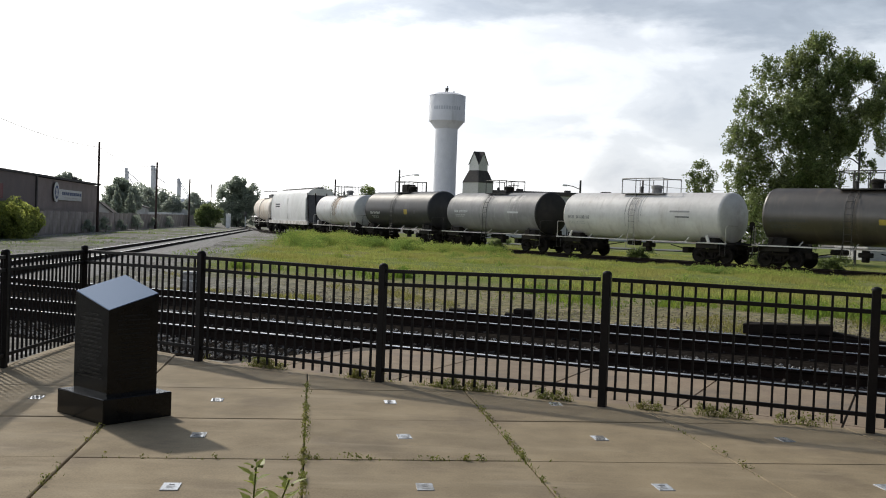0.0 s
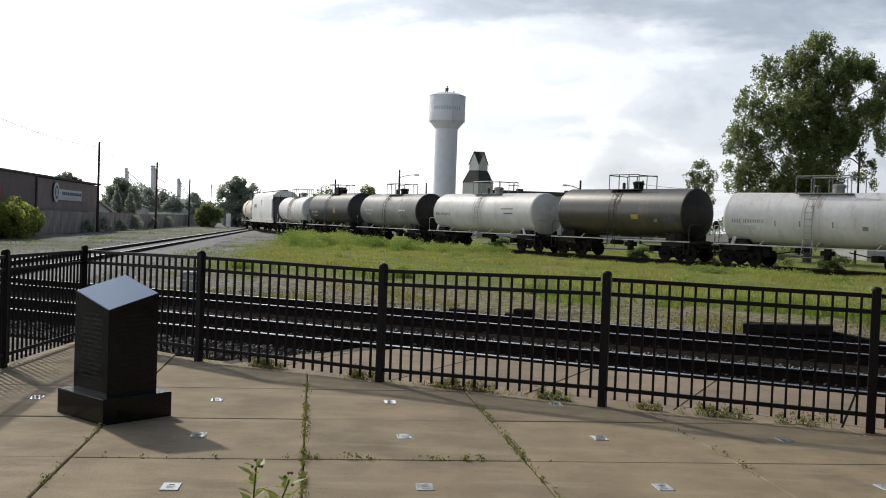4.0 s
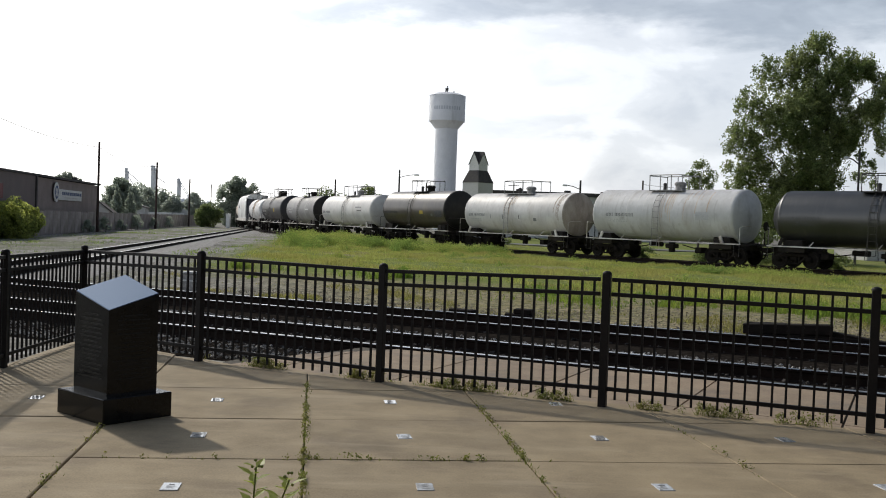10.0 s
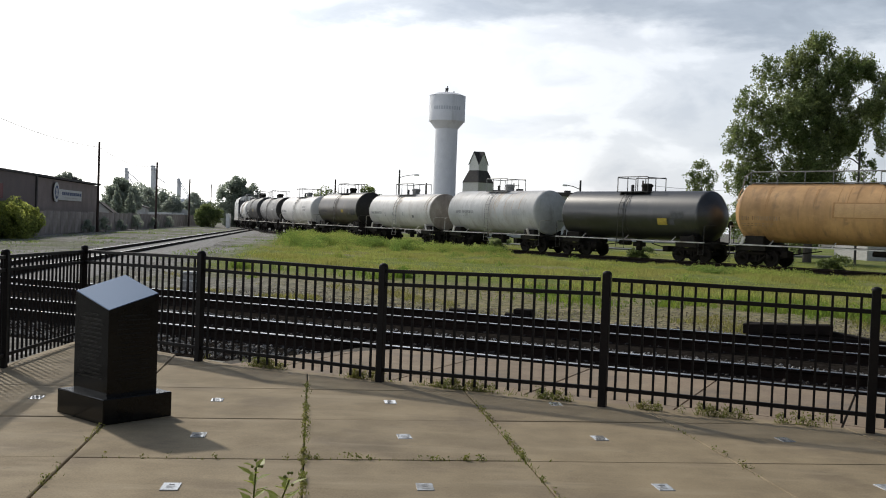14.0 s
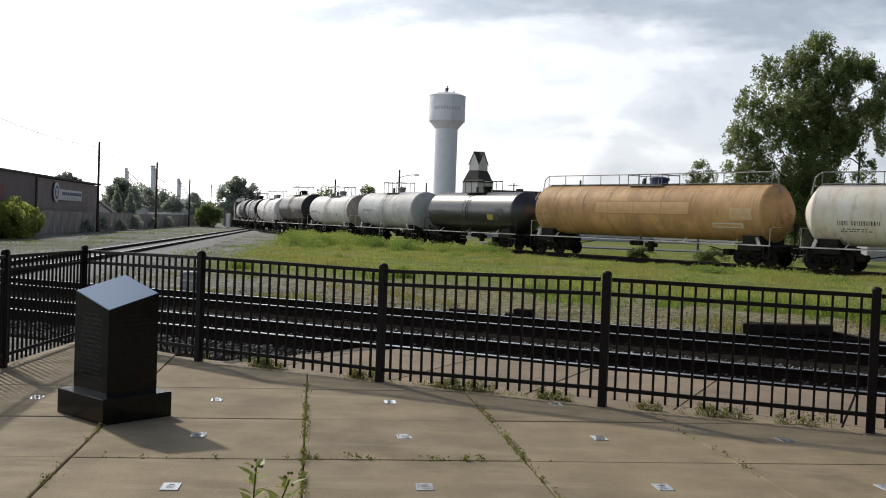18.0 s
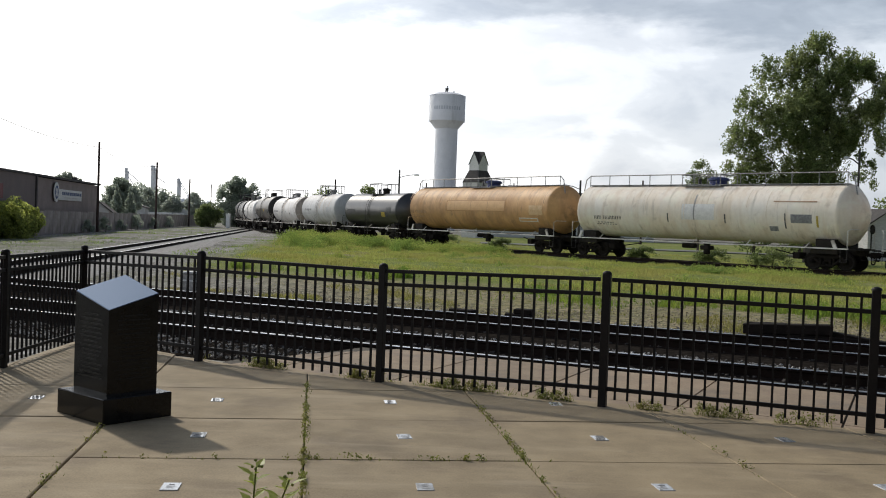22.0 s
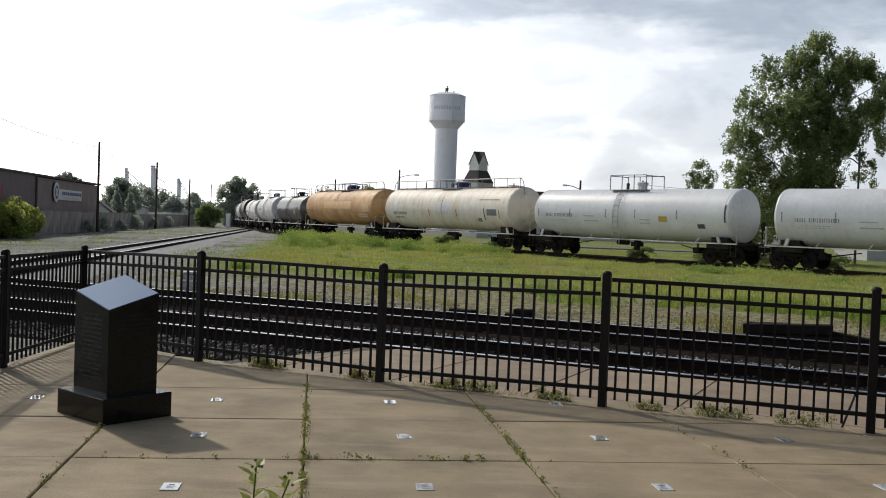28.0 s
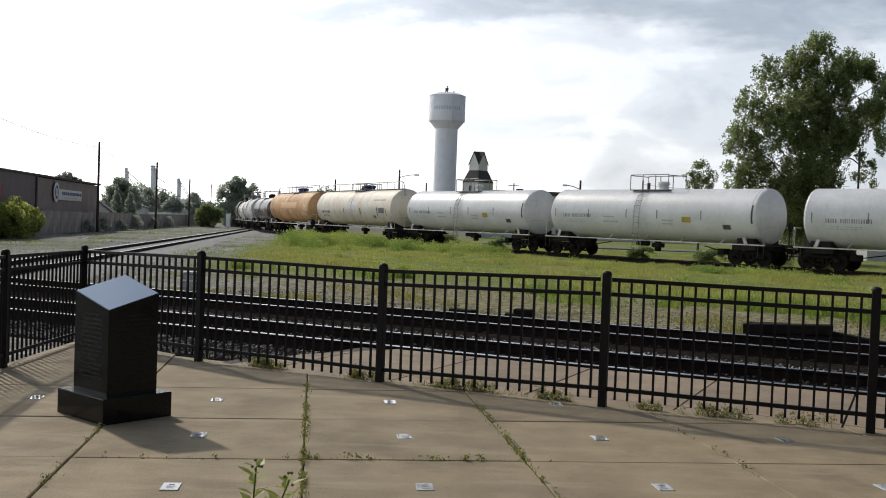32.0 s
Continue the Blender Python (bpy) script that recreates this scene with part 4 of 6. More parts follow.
        bent(bm, [(lx + 0.25, 1.52, 1.5), (lx + 0.35, 1.56, 0.62), (lx - 0.35, 1.56, 0.62), (lx - 0.25, 1.52, 1.5)], 0.022)
        part("ladder_foot", bm, SILL_WHITE if spec["paint"] not in DARK_PAINTS else PIPE_DARK, car)
    # writing and plates on the near flank
    ink = spec.get("ink", INK_WORN)
    if spec.get("text"):
        x, z, w, h = spec["text"]
        word_bars(tank, x, z, w, rad, zc, ink, 3, h * 0.85)
    for i, (nm, x0, x1, z0, z1, mt) in enumerate(spec.get("plates", ())):
        part(nm, skin(bmesh.new(), x0, x1, z0, z1, rad, zc, 0.007 + 0.002 * i), mt, tank, mt.name)
    b = L / 2 - 2.1
    for x in (b, -b):
        make_truck(car, x)
    CARS.append((car, spec["front"] - L / 2, b))
    return car


def hopper_car(spec):
    """A covered hopper: ribbed tall box with sloped ends, roof hatches and outlet gates."""
    L, top = spec["len"], spec["top"]
    paint = PAINTS["hopper"]
    car = thing("hopper_car", spec["label"], "hopper car")
    bx = L / 2 - 1.5
    bm = bmesh.new()
    arc = [(1.46, 1.25), (1.54, 1.7), (1.59, 2.3), (1.60, 2.9), (1.57, 3.5), (1.49, top - 0.8), (1.32, top - 0.4), (1.0, top - 0.12), (0.5, top)]
    sec = arc + [(-y, z) for y, z in reversed(arc)]
    rings = [[bm.verts.new((x, y, z)) for y, z in sec] for x in (-bx, bx)]
    for i in range(len(sec)):
        j = (i + 1) % len(sec)
        bm.faces.new((rings[0][i], rings[0][j], rings[1][j], rings[1][i]))
    bm.faces.new(list(reversed(rings[0])))
    bm.faces.new(rings[1])
    bmesh.ops.recalc_face_normals(bm, faces=bm.faces)
    body = part("body", bm, paint, car, "smooth white curved hopper body", smooth=True)
    for x in (-bx + 0.05, 0.0, bx - 0.05):
        part("seam", B(x - 0.03, x + 0.03, 1.50, 1.604, 1.6, top - 1.0), paint, body)
    part("side_sill", B(-L / 2 + 0.6, L / 2 - 0.6, 1.42, 1.62, 1.06, 1.42), SILL_WHITE, car, "broad white side sill")
    part("centre_sill", B(-L / 2 + 0.45, L / 2 - 0.45, -0.27, 0.27, 0.80, 1.25), FRAME, car)
    for x in (-3.9, 0, 3.9):
        bm = bmesh.new()
        bmesh.ops.create_cone(bm, cap_ends=True, segments=4, radius1=0.5, radius2=2.0, depth=0.9, matrix=Matrix.Translation((x, 0, 0.85)) @ Matrix.Rotation(radians(45), 4, "Z"))
        part("outlet_gate", bm, FRAME, car)
    part("roof_walk", B(-bx, bx, -0.35, 0.35, top + 0.04, top + 0.10), PIPE_DARK, car)
    for x in np.linspace(-bx + 1.2, bx - 1.2, 6):
        part("roof_hatch", B(x - 1.0, x + 1.0, -0.3, 0.3, top - 0.01, top + 0.16, 0.04), PIPE_DARK, car)
    for sx in (1, -1):
        bm = bmesh.new()
        for y in (-1.45, -0.6, 0.6, 1.45):
            rod(bm, (sx * (L / 2 - 0.55), y, 1.1), (sx * bx, y, top - 0.5), 0.05, seg=6)
        for z in np.linspace(1.4, top - 0.6, 8):
            rod(bm, (sx * (bx + 0.12), 1.15, z), (sx * (bx + 0.12), 1.5, z), 0.018, seg=5)
        part("end_frame", bm, FRAME, car)
        part("end_platform", B(sx * (L / 2 - 0.9) - 0.5, sx * (L / 2 - 0.9) + 0.5, -1.5, 1.5, 1.06, 1.12), FRAME, car)
        bm = bmesh.new()
        rod(bm, (sx * (L / 2 - 0.5), 0, 0.88), (sx * (L / 2 - 0.1), 0, 0.88), 0.09)
        box(bm, sx * (L / 2 - 0.1) - 0.14, sx * (L / 2 - 0.1) + 0.14, -0.13, 0.13, 0.72, 1.02, 0.03)
        part("coupler", bm, TRUCK, car)
        # dark slope sheet under the end, shade put into its grey
        part("slope_sheet", prism_x(sx, bx, top), CARD_DARK, car, "grey end sheet with shade in its colour")
    for z in (2.9, 3.15):
        part("lettering", B(3.6, 5.6, 1.585, 1.603, z, z + 0.14), INK, body)
    b = L / 2 - 2.1
    for x in (b, -b):
        make_truck(car, x)
    CARS.append((car, spec["front"] - L / 2, b))


def prism_x(sx, bx, top):
    bm = bmesh.new()
    pts = [(sx * (bx + 0.003), 1.3), (sx * (bx + 0.9), 1.3), (sx * (bx + 0.003), top - 0.7)]
    a = [bm.verts.new((x, -1.42, z)) for x, z in pts]
    c = [bm.verts.new((x, 1.42, z)) for x, z in pts]
    bm.faces.new(a)
    bm.faces.new(c)
    for i in range(3):
        j = (i + 1) % 3
        bm.faces.new((a[i], a[j], c[j], c[i]))
    bmesh.ops.recalc_face_normals(bm, faces=bm.faces)
    return bm


F0 = 1.0   # from a tank's head to the coupling


def train():
    W_LOOK = "clean white cylindrical tank"
    ends = dict(y=16.76, k=30.1, u=42.95, d=56.47, b=69.20, w=83.86, g=97.06, n=111.05, r=124.03, h=142.6, c=-3.18, a1=-23.4, a2=-41.5, a3=-59.6, z=157.0)
    order = ["z", "h", "r", "n", "g", "w", "b", "d", "u", "k", "y", "c", "a1", "a2", "a3"]
    front = {k: v + F0 for k, v in ends.items()}
    length = {a: ends[a] - ends[b] for a, b in zip(order, order[1:])}
    length["a3"] = 18.1

    def base(k, **kw):
        return dict(front=front[k], len=length[k], **kw)
    tank_car(base("z", top=4.15, rad=1.40, paint="cream", label="dull white tank car leading the visible cars", look="dull white tank"))
    hopper_car(base("h", top=4.85, label="white covered hopper car with a broad pale sill"))
    tank_car(base("r", top=4.08, rad=1.42, paint="rusty", label="short white tank car with rust streaks at the middle", look="white tank streaked with rust", runs=((-0.1, 0.55, 34, RUST_RUN), (-0.2, 0.4, 12, RUST)),
                  plates=[("placard", -3.2, -2.9, 1.9, 2.2, CARD_WHITE)]))
    tank_car(base("n", top=4.27, rad=1.52, paint="sooty", label="black tank car with a yellow placard and a valve housing", look="black tank", box=True, seams=(0.02,), ink=CARD_WHITE,
                  text=(4.6, 2.35, 1.9, 0.22), plates=[("placard", -2.2, -1.65, 2.35, 2.75, YELLOW), ("placard", -3.6, -3.3, 2.4, 2.7, CARD_DARK)]))
    tank_car(base("g", top=4.10, rad=1.45, paint="grey", label="faded grey tank car with pale stains", look="faded grey tank", head_mat=HEAD_SHADED, runs=((0.3, 0.6, 26, PALE_RUN), (-2.5, 1.2, 8, PALE_RUN)), seams=(0.05,), text=(4.3, 2.6, 1.7, 0.2), ink=CARD_WHITE,
                  plates=[("stencil", -3.4, -2.2, 2.6, 2.72, CARD_WHITE)]))
    tank_car(base("w", top=4.06, rad=1.45, paint="chalk", label="chalky white tank car with a ladder and wide roof railings", look="chalky white tank", runs=((0.2, 0.5, 10, PALE_RUN),), plat=3.2, lad_x=0.2,
                  text=(5.6, 2.35, 1.8, 0.24), plates=[("stencil", -4.0, -3.0, 2.55, 2.62, INK), ("stencil", -4.0, -2.6, 2.85, 2.95, PIPE_GREY)]))
    tank_car(base("b", top=4.30, rad=1.50, paint="brown", gap=1.6, heads=0.63, label="brown-black tank car with a yellow placard", look="brown-black tank", head_mat=HEAD_SHADED, lad_x=0.3, seams=(0.0, 0.05), ink=CARD_DARK,
                  text=(4.7, 2.45, 2.2, 0.18), plates=[("placard", -1.75, -1.2, 2.4, 2.68, YELLOW), ("stencil", -3.2, -2.95, 2.25, 2.45, INK_WORN), ("stencil", -4.6, -3.6, 2.2, 2.7, CARD_DARK)]))
    tank_car(base("d", top=4.06, rad=1.44, paint="chalk", label="off-white tank car with a dark stained end", look="off-white tank", runs=((-4.9, 0.25, 8, GRIME), (0.3, 0.3, 8, RUST_RUN)), lad_x=0.4, head_mat=HEAD_BROWN, plat=3.0,
                  text=(4.9, 2.35, 1.9, 0.24), plates=[("stencil", 2.3, 2.36, 2.2, 2.5, INK_WORN), ("stencil", 0.9, 0.96, 2.2, 2.5, INK_WORN), ("stencil", -0.9, -0.84, 2.2, 2.5, INK_WORN), ("placard", -2.7, -2.4, 2.1, 2.3, INK_WORN)]))
    tank_car(base("u", top=4.24, rad=1.52, paint="pale", label="pale grey tank car with rust runs below its hatch", look="pale grey tank with rust runs", lad_x=0.1, runs=((-0.75, 0.22, 12, RUST_RUN), (-2.6, 0.5, 6, RUST_RUN), (2.0, 1.2, 6, PATCH)),
                  text=(4.0, 2.55, 2.1, 0.24), plates=[("stencil", -3.6, -2.7, 2.45, 2.9, PLATE_WORN)]))
    tank_car(base("k", top=4.16, rad=1.48, paint="black", gap=1.0, heads=0.93, label="glossy black tank car with a yellow and black placard", look="glossy black tank", lad_x=0.25, seams=(0.0, 0.04), ink=CARD_DARK,
                  text=(4.6, 2.6, 1.6, 0.16), plates=[("placard", -3.2, -2.5, 2.1, 2.5, YELLOW), ("stencil", -4.4, -3.5, 2.5, 2.9, CARD_DARK), ("placard", -3.75, -3.4, 2.1, 2.45, CARD_DARK)]))
    tank_car(base("y", top=4.56, rad=1.62, paint="ochre", label="long weathered ochre tank car with a full-length roof rail", look="weathered ochre tank", runs=((0.0, 4.5, 22, OCHRE_RUN), (0.2, 0.5, 14, OCHRE_RUN), (-7.4, 0.6, 9, PATCH_OCHRE)), lad_x=0.3, blue=True, ladder=False, long_rail=True, plat=2.6, rail_h=0.6, gap=1.0, heads=0.93,
                  seams=(-0.42, -0.2, 0.02, 0.24, 0.46), text=(8.6, 2.5, 2.4, 0.26), ink=RUST,
                  plates=[("patch", -3.9, 3.3, 2.75, 3.45, PATCH_OCHRE), ("patch_edge", -3.9, 3.3, 2.70, 2.748, OCHRE_RUN), ("patch_edge", -3.9, 3.3, 3.452, 3.50, OCHRE_RUN), ("patch_edge", -3.98, -3.903, 2.70, 3.50, OCHRE_RUN), ("patch_edge", 3.303, 3.38, 2.70, 3.50, OCHRE_RUN), ("sign", -7.5, -5.5, 2.05, 2.30, CARD_WHITE), ("sign_field", -7.42, -5.58, 2.10, 2.25, PATCH_OCHRE), ("patch", -8.1, -6.7, 2.5, 3.15, OCHRE_PALE)]))
    tank_car(base("c", top=4.50, rad=1.60, paint="cream", label="long dirty cream tank car with a blue hatch", look="dirty cream tank", runs=((0.0, 4.5, 12, CREAM_RUN), (-0.2, 0.4, 10, CREAM_RUN)), ladder=False, long_rail=True, plat=2.6, rail_h=0.6, blue=True, dome=-0.6, gap=1.0, heads=0.93, ink=INK,
                  seams=(-0.62, -0.4, -0.2, 0.06, 0.18, 0.42), text=(7.4, 2.35, 2.1, 0.26),
                  plates=[("patch", -1.45, 0.75, 2.45, 3.35, PATCH), ("stencil", -0.15, -0.05, 2.45, 3.9, PIPE_GREY), ("stencil", -7.4, -6.2, 2.4, 2.85, INK_WORN), ("stencil", -5.4, -4.9, 1.95, 2.2, INK_WORN),
                          ("bracket", -7.6, -5.1, 3.50, 3.56, RUST), ("stencil", -7.75, -7.65, 2.2, 2.8, YELLOW), ("stencil", 1.7, 1.76, 2.3, 2.8, INK), ("stencil", -2.2, -2.14, 2.3, 2.8, INK), ("stencil", -5.9, -5.84, 2.1, 2.9, INK)]))
    for k in ("a1", "a2", "a3"):
        pl = [("stencil", x, x + 0.06, 2.45, 2.98, INK_WORN) for x in (7.3, 4.4, 1.3, -1.05, -4.2)] + [("stencil", -7.55, -7.45, 2.3, 3.3, INK), ("placard", -3.45, -2.85, 2.28, 2.60, YELLOW),
              ("placard", -6.1, -5.6, 1.95, 2.2, CARD_DARK), ("stencil", 3.2, 2.3, 2.5, 2.56, PLATE_WORN), ("stencil", 3.2, 2.0, 2.2, 2.27, PLATE_WORN), ("stencil", -1.4, -2.2, 2.35, 2.41, PLATE_WORN), ("stencil", -1.4, -2.2, 2.15, 2.2, PLATE_WORN)]
        tank_car(base(k, top=4.28, rad=1.55, paint="white", runs=((0.3, 0.35, 5, PLATE_WORN), (-8.0, 0.3, 8, PLATE_WORN)), label="long clean white tank car with black reporting marks", look=W_LOOK, lad_x=0.45, plat=2.9, plat_x=0.2, text=(6.6, 2.45, 2.4, 0.26), plates=pl, heads=0.46))


train()

# ---------------------------------------------------------------- trees


def leaves(lobes, n, size, seed, gaps=-0.16):
    """Small folded leaves crowded in the shells of several lobes (x, y, z, radius)."""
    rs = random.Random(seed)
    vol = list(itertools.accumulate(r ** 2.2 for *_, r in lobes))
    vs, fs = [], []
    for _ in range(n):
        x, y, z, r = rs.choices(lobes, cum_weights=vol)[0]
        d = Vector((rs.gauss(0, 1), rs.gauss(0, 1), rs.gauss(0, 1))).normalized() * r * rs.random() ** 0.42
        bump = 1 + 0.25 * noise.noise(Vector((x, y, z)) * 0.7 + d * (1.6 / max(r, 0.2)))
        p = Vector((x, y, z)) + d * bump
        if noise.noise(p * (0.9 / max(0.5, size * 3))) < gaps:
            continue
        s = size * rs.uniform(0.6, 1.25)
        q = Euler((rs.uniform(-1.2, 1.2), rs.uniform(-1.2, 1.2), rs.uniform(0, 6.28))).to_matrix()
        k = len(vs)
        for a, b2, c in ((-0.5, 0, 0), (0, -0.30, 0.10), (0.55, 0, 0), (0, 0.30, 0.10)):
            v = p + q @ (Vector((a, b2, c)) * s)
            vs.append(tuple(v))
        fs += [(k, k + 1, k + 2), (k, k + 2, k + 3)]
    return vs, fs


def tree(name, label, at, lobes, n, size, material, trunk_r, seed, limbs=True, category="tree", gaps=-0.16, crown=None):
    t = thing(name, label, category, at=pose(*at))
    zmin = min(l[2] for l in lobes)
    top = max(l[2] for l in lobes)
    bm = bmesh.new()
    rs = random.Random(seed)
    z1 = zmin + (top - zmin) * 0.25
    rod(bm, (0, 0, -0.1), (0.1, 0, z1), trunk_r, trunk_r * 0.7, 10)
    rod(bm, (0.1, 0, z1), (0.25, 0.1, top * 0.86), trunk_r * 0.7, trunk_r * 0.15, 8)
    if limbs:
        for x, y, z, r in lobes:
            if r < 0.7:
                continue
            zz = max(z1 * 0.6, z - abs(x) * 0.8 - 0.8)
            a, b2 = Vector((0.1, 0, min(zz, top * 0.8))), Vector((x, y, z))
            mid = a.lerp(b2, 0.55) + Vector((0, 0, 0.12 * (b2 - a).length))
            rod(bm, a, mid, trunk_r * 0.2, trunk_r * 0.12, 6)
            rod(bm, mid, b2, trunk_r * 0.12, trunk_r * 0.04, 5)
            for _ in range(3):
                e = b2 + Vector((rs.gauss(0, 0.5), rs.gauss(0, 0.5), rs.gauss(0, 0.5))) * r
                rod(bm, b2.lerp(mid, 0.3), e, trunk_r * 0.08, trunk_r * 0.03, 4)
    part("trunk", bm, BARK, t, "grey bark")
    vs, fs = leaves(crown or lobes, n, size, seed, gaps=gaps)
    soup("crown", vs, fs, material, t)
    return t


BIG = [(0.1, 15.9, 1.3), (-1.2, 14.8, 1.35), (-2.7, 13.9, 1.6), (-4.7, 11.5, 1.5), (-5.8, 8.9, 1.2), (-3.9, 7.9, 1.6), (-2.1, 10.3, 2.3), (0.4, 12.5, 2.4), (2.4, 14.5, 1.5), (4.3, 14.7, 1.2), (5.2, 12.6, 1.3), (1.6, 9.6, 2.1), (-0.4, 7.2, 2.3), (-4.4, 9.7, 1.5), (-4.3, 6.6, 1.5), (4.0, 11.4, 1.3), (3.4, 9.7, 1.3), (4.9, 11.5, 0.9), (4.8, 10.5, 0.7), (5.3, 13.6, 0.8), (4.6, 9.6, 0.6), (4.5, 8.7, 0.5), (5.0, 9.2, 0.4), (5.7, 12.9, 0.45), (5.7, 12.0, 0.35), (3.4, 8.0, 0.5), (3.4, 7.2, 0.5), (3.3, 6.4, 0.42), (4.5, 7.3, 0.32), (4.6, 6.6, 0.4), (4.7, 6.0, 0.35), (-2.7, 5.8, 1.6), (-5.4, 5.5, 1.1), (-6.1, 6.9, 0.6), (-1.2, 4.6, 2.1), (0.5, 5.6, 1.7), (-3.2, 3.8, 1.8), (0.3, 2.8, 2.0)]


def sprays(lobes, seed, density):
    """Hanging sprays of leaves spread through each lobe, thinner on the sunward side."""
    rs = random.Random(seed)
    res = []
    for x, y, z, r in lobes:
        thin = 0.4 if x < -2.4 else 1.0
        for _ in range(max(3, int(density * thin * r ** 2.4))):
            d = Vector((rs.gauss(0, 1), rs.gauss(0, 1), rs.gauss(0, 1))).normalized() * r * rs.random() ** 0.45
            q = rs.uniform(0.16, 0.40)
            for k in range(3):
                res.append((x + d.x + rs.gauss(0, 0.06), y + d.y + rs.gauss(0, 0.06), z + d.z - k * q * 0.75, q * (1 - 0.18 * k)))
    return res


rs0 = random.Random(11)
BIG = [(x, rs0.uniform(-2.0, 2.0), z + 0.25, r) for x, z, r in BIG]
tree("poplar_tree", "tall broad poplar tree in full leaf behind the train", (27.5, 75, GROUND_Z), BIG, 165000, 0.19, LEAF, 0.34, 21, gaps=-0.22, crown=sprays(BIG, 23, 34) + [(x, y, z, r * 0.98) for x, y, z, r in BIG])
tree("young_tree", "young slender tree in leaf", (28.2, 110, GROUND_Z), [(0, 0, 9.2, 1.0), (-0.9, 0.3, 8.2, 1.0), (0.9, 0, 8.0, 1.1), (0, 0.5, 7.0, 1.5), (0.3, 0, 5.5, 1.4)], 9000, 0.23, LEAF, 0.14, 22, gaps=0.0)
for i, (x, y, w, h) in enumerate(((30.0, 96, 3.2, 6.4), (35.5, 99, 3.0, 5.6), (43.0, 92, 3.5, 7.5))):
    tree("shrub_tree", "low dark leafy tree behind the track", (x, y, GROUND_Z), [(-w * 0.5, 0, h * 0.55, w * 0.55), (w * 0.45, 0.4, h * 0.6, w * 0.6), (0, 0, h - w * 0.5, w * 0.55), (0, 0, h * 0.35, w * 0.7)], 5200, 0.36, LEAF, 0.16, 30 + i)
tree("round_tree", "dark round tree beside the far track", (-36.6, 176, GROUND_Z), [(0, 0, 7.3, 1.8), (-1.6, 0, 6.0, 2.0), (1.7, 0.3, 6.1, 2.0), (-2.2, 0.2, 4.2, 1.9), (2.3, 0, 4.2, 1.9), (0, 0, 4.6, 2.4), (-1.4, 0, 2.2, 2.1), (1.5, 0, 2.2, 2.1), (-0.2, 0, 1.4, 2.0)], 34000, 0.40, LEAF_HAZED, 0.2, 41)
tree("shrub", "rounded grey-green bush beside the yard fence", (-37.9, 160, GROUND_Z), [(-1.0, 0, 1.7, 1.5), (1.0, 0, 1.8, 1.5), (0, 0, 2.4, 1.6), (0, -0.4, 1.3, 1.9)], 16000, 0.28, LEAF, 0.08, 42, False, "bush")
tree("round_tree", "broad dark tree behind the yard fence", (-49.0, 150, GROUND_Z), [(0, 0, 5.7, 1.5), (-1.4, 0, 4.7, 1.4), (1.4, 0.3, 4.5, 1.5), (-1.8, 0.2, 3.0, 1.3), (1.8, 0, 2.8, 1.4), (0, 0, 3.4, 1.9), (0, 0, 1.6, 2.0)], 16000, 0.42, LEAF_HAZED, 0.2, 43)
tree("shrub", "sunlit yellow-green hedge beside the warehouse", (-28.4, 67, GROUND_Z), [(0.7, -4.5, 1.35, 1.2), (0.5, -2.6, 1.45, 1.15), (0.2, -0.6, 1.35, 1.15), (0.0, 1.0, 1.05, 1.0), (0.6, -3.5, 0.6, 1.4), (0.2, -0.8, 0.6, 1.3)], 30000, 0.20, LEAF_HEDGE, 0.06, 44, False, "hedge")


def conifer(x, y, h, r, seed):
    """A narrow evergreen: whorls of drooping sprays on a straight trunk."""
    t = thing("conifer", "narrow dark evergreen behind the yard fence", "tree", at=pose(x, y, GROUND_Z))
    part("trunk", rod(bmesh.new(), (0, 0, 0), (0, 0, h * 0.95), 0.12, 0.02), BARK, t)
    rs = random.Random(seed)
    lobes = []
    for k in range(46):
        f = k / 45
        a = k * 2.4
        q = r * (1 - f) ** 0.8 * rs.uniform(0.35, 0.75)
        lobes.append((math.cos(a) * q, math.sin(a) * q, 0.3 + h * 0.96 * f, 0.16 + r * 0.42 * (1 - f)))
    vs, fs = leaves(lobes, 9000, 0.26, seed)
    soup("crown", vs, fs, LEAF_HAZED, t)


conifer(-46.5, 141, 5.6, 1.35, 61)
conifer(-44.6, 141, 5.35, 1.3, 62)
tree("far_tree", "leafy tree rising behind the warehouse roof", (-49.6, 130, GROUND_Z), [(-0.9, 0, 5.6, 0.9), (0.2, 0, 6.1, 0.9), (1.4, 0.2, 5.4, 0.8), (0, 0, 4.4, 1.3), (0, 0, 3.0, 1.4)], 7000, 0.36, LEAF_HAZED_PALE, 0.15, 63)
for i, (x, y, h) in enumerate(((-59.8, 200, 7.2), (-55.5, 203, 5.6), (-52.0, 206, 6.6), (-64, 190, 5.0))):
    tree("pale_tree", "small tree beyond the yard fence, paled for haze", (x, y, GROUND_Z), [(-1.2, 0, h * 0.6, 1.2), (1.1, 0.3, h * 0.65, 1.2), (0, 0, h - 1.1, 1.1), (0.3, 0, h * 0.35, 1.5)], 3600, 0.42, LEAF_HAZED_PALE, 0.14, 64 + i)
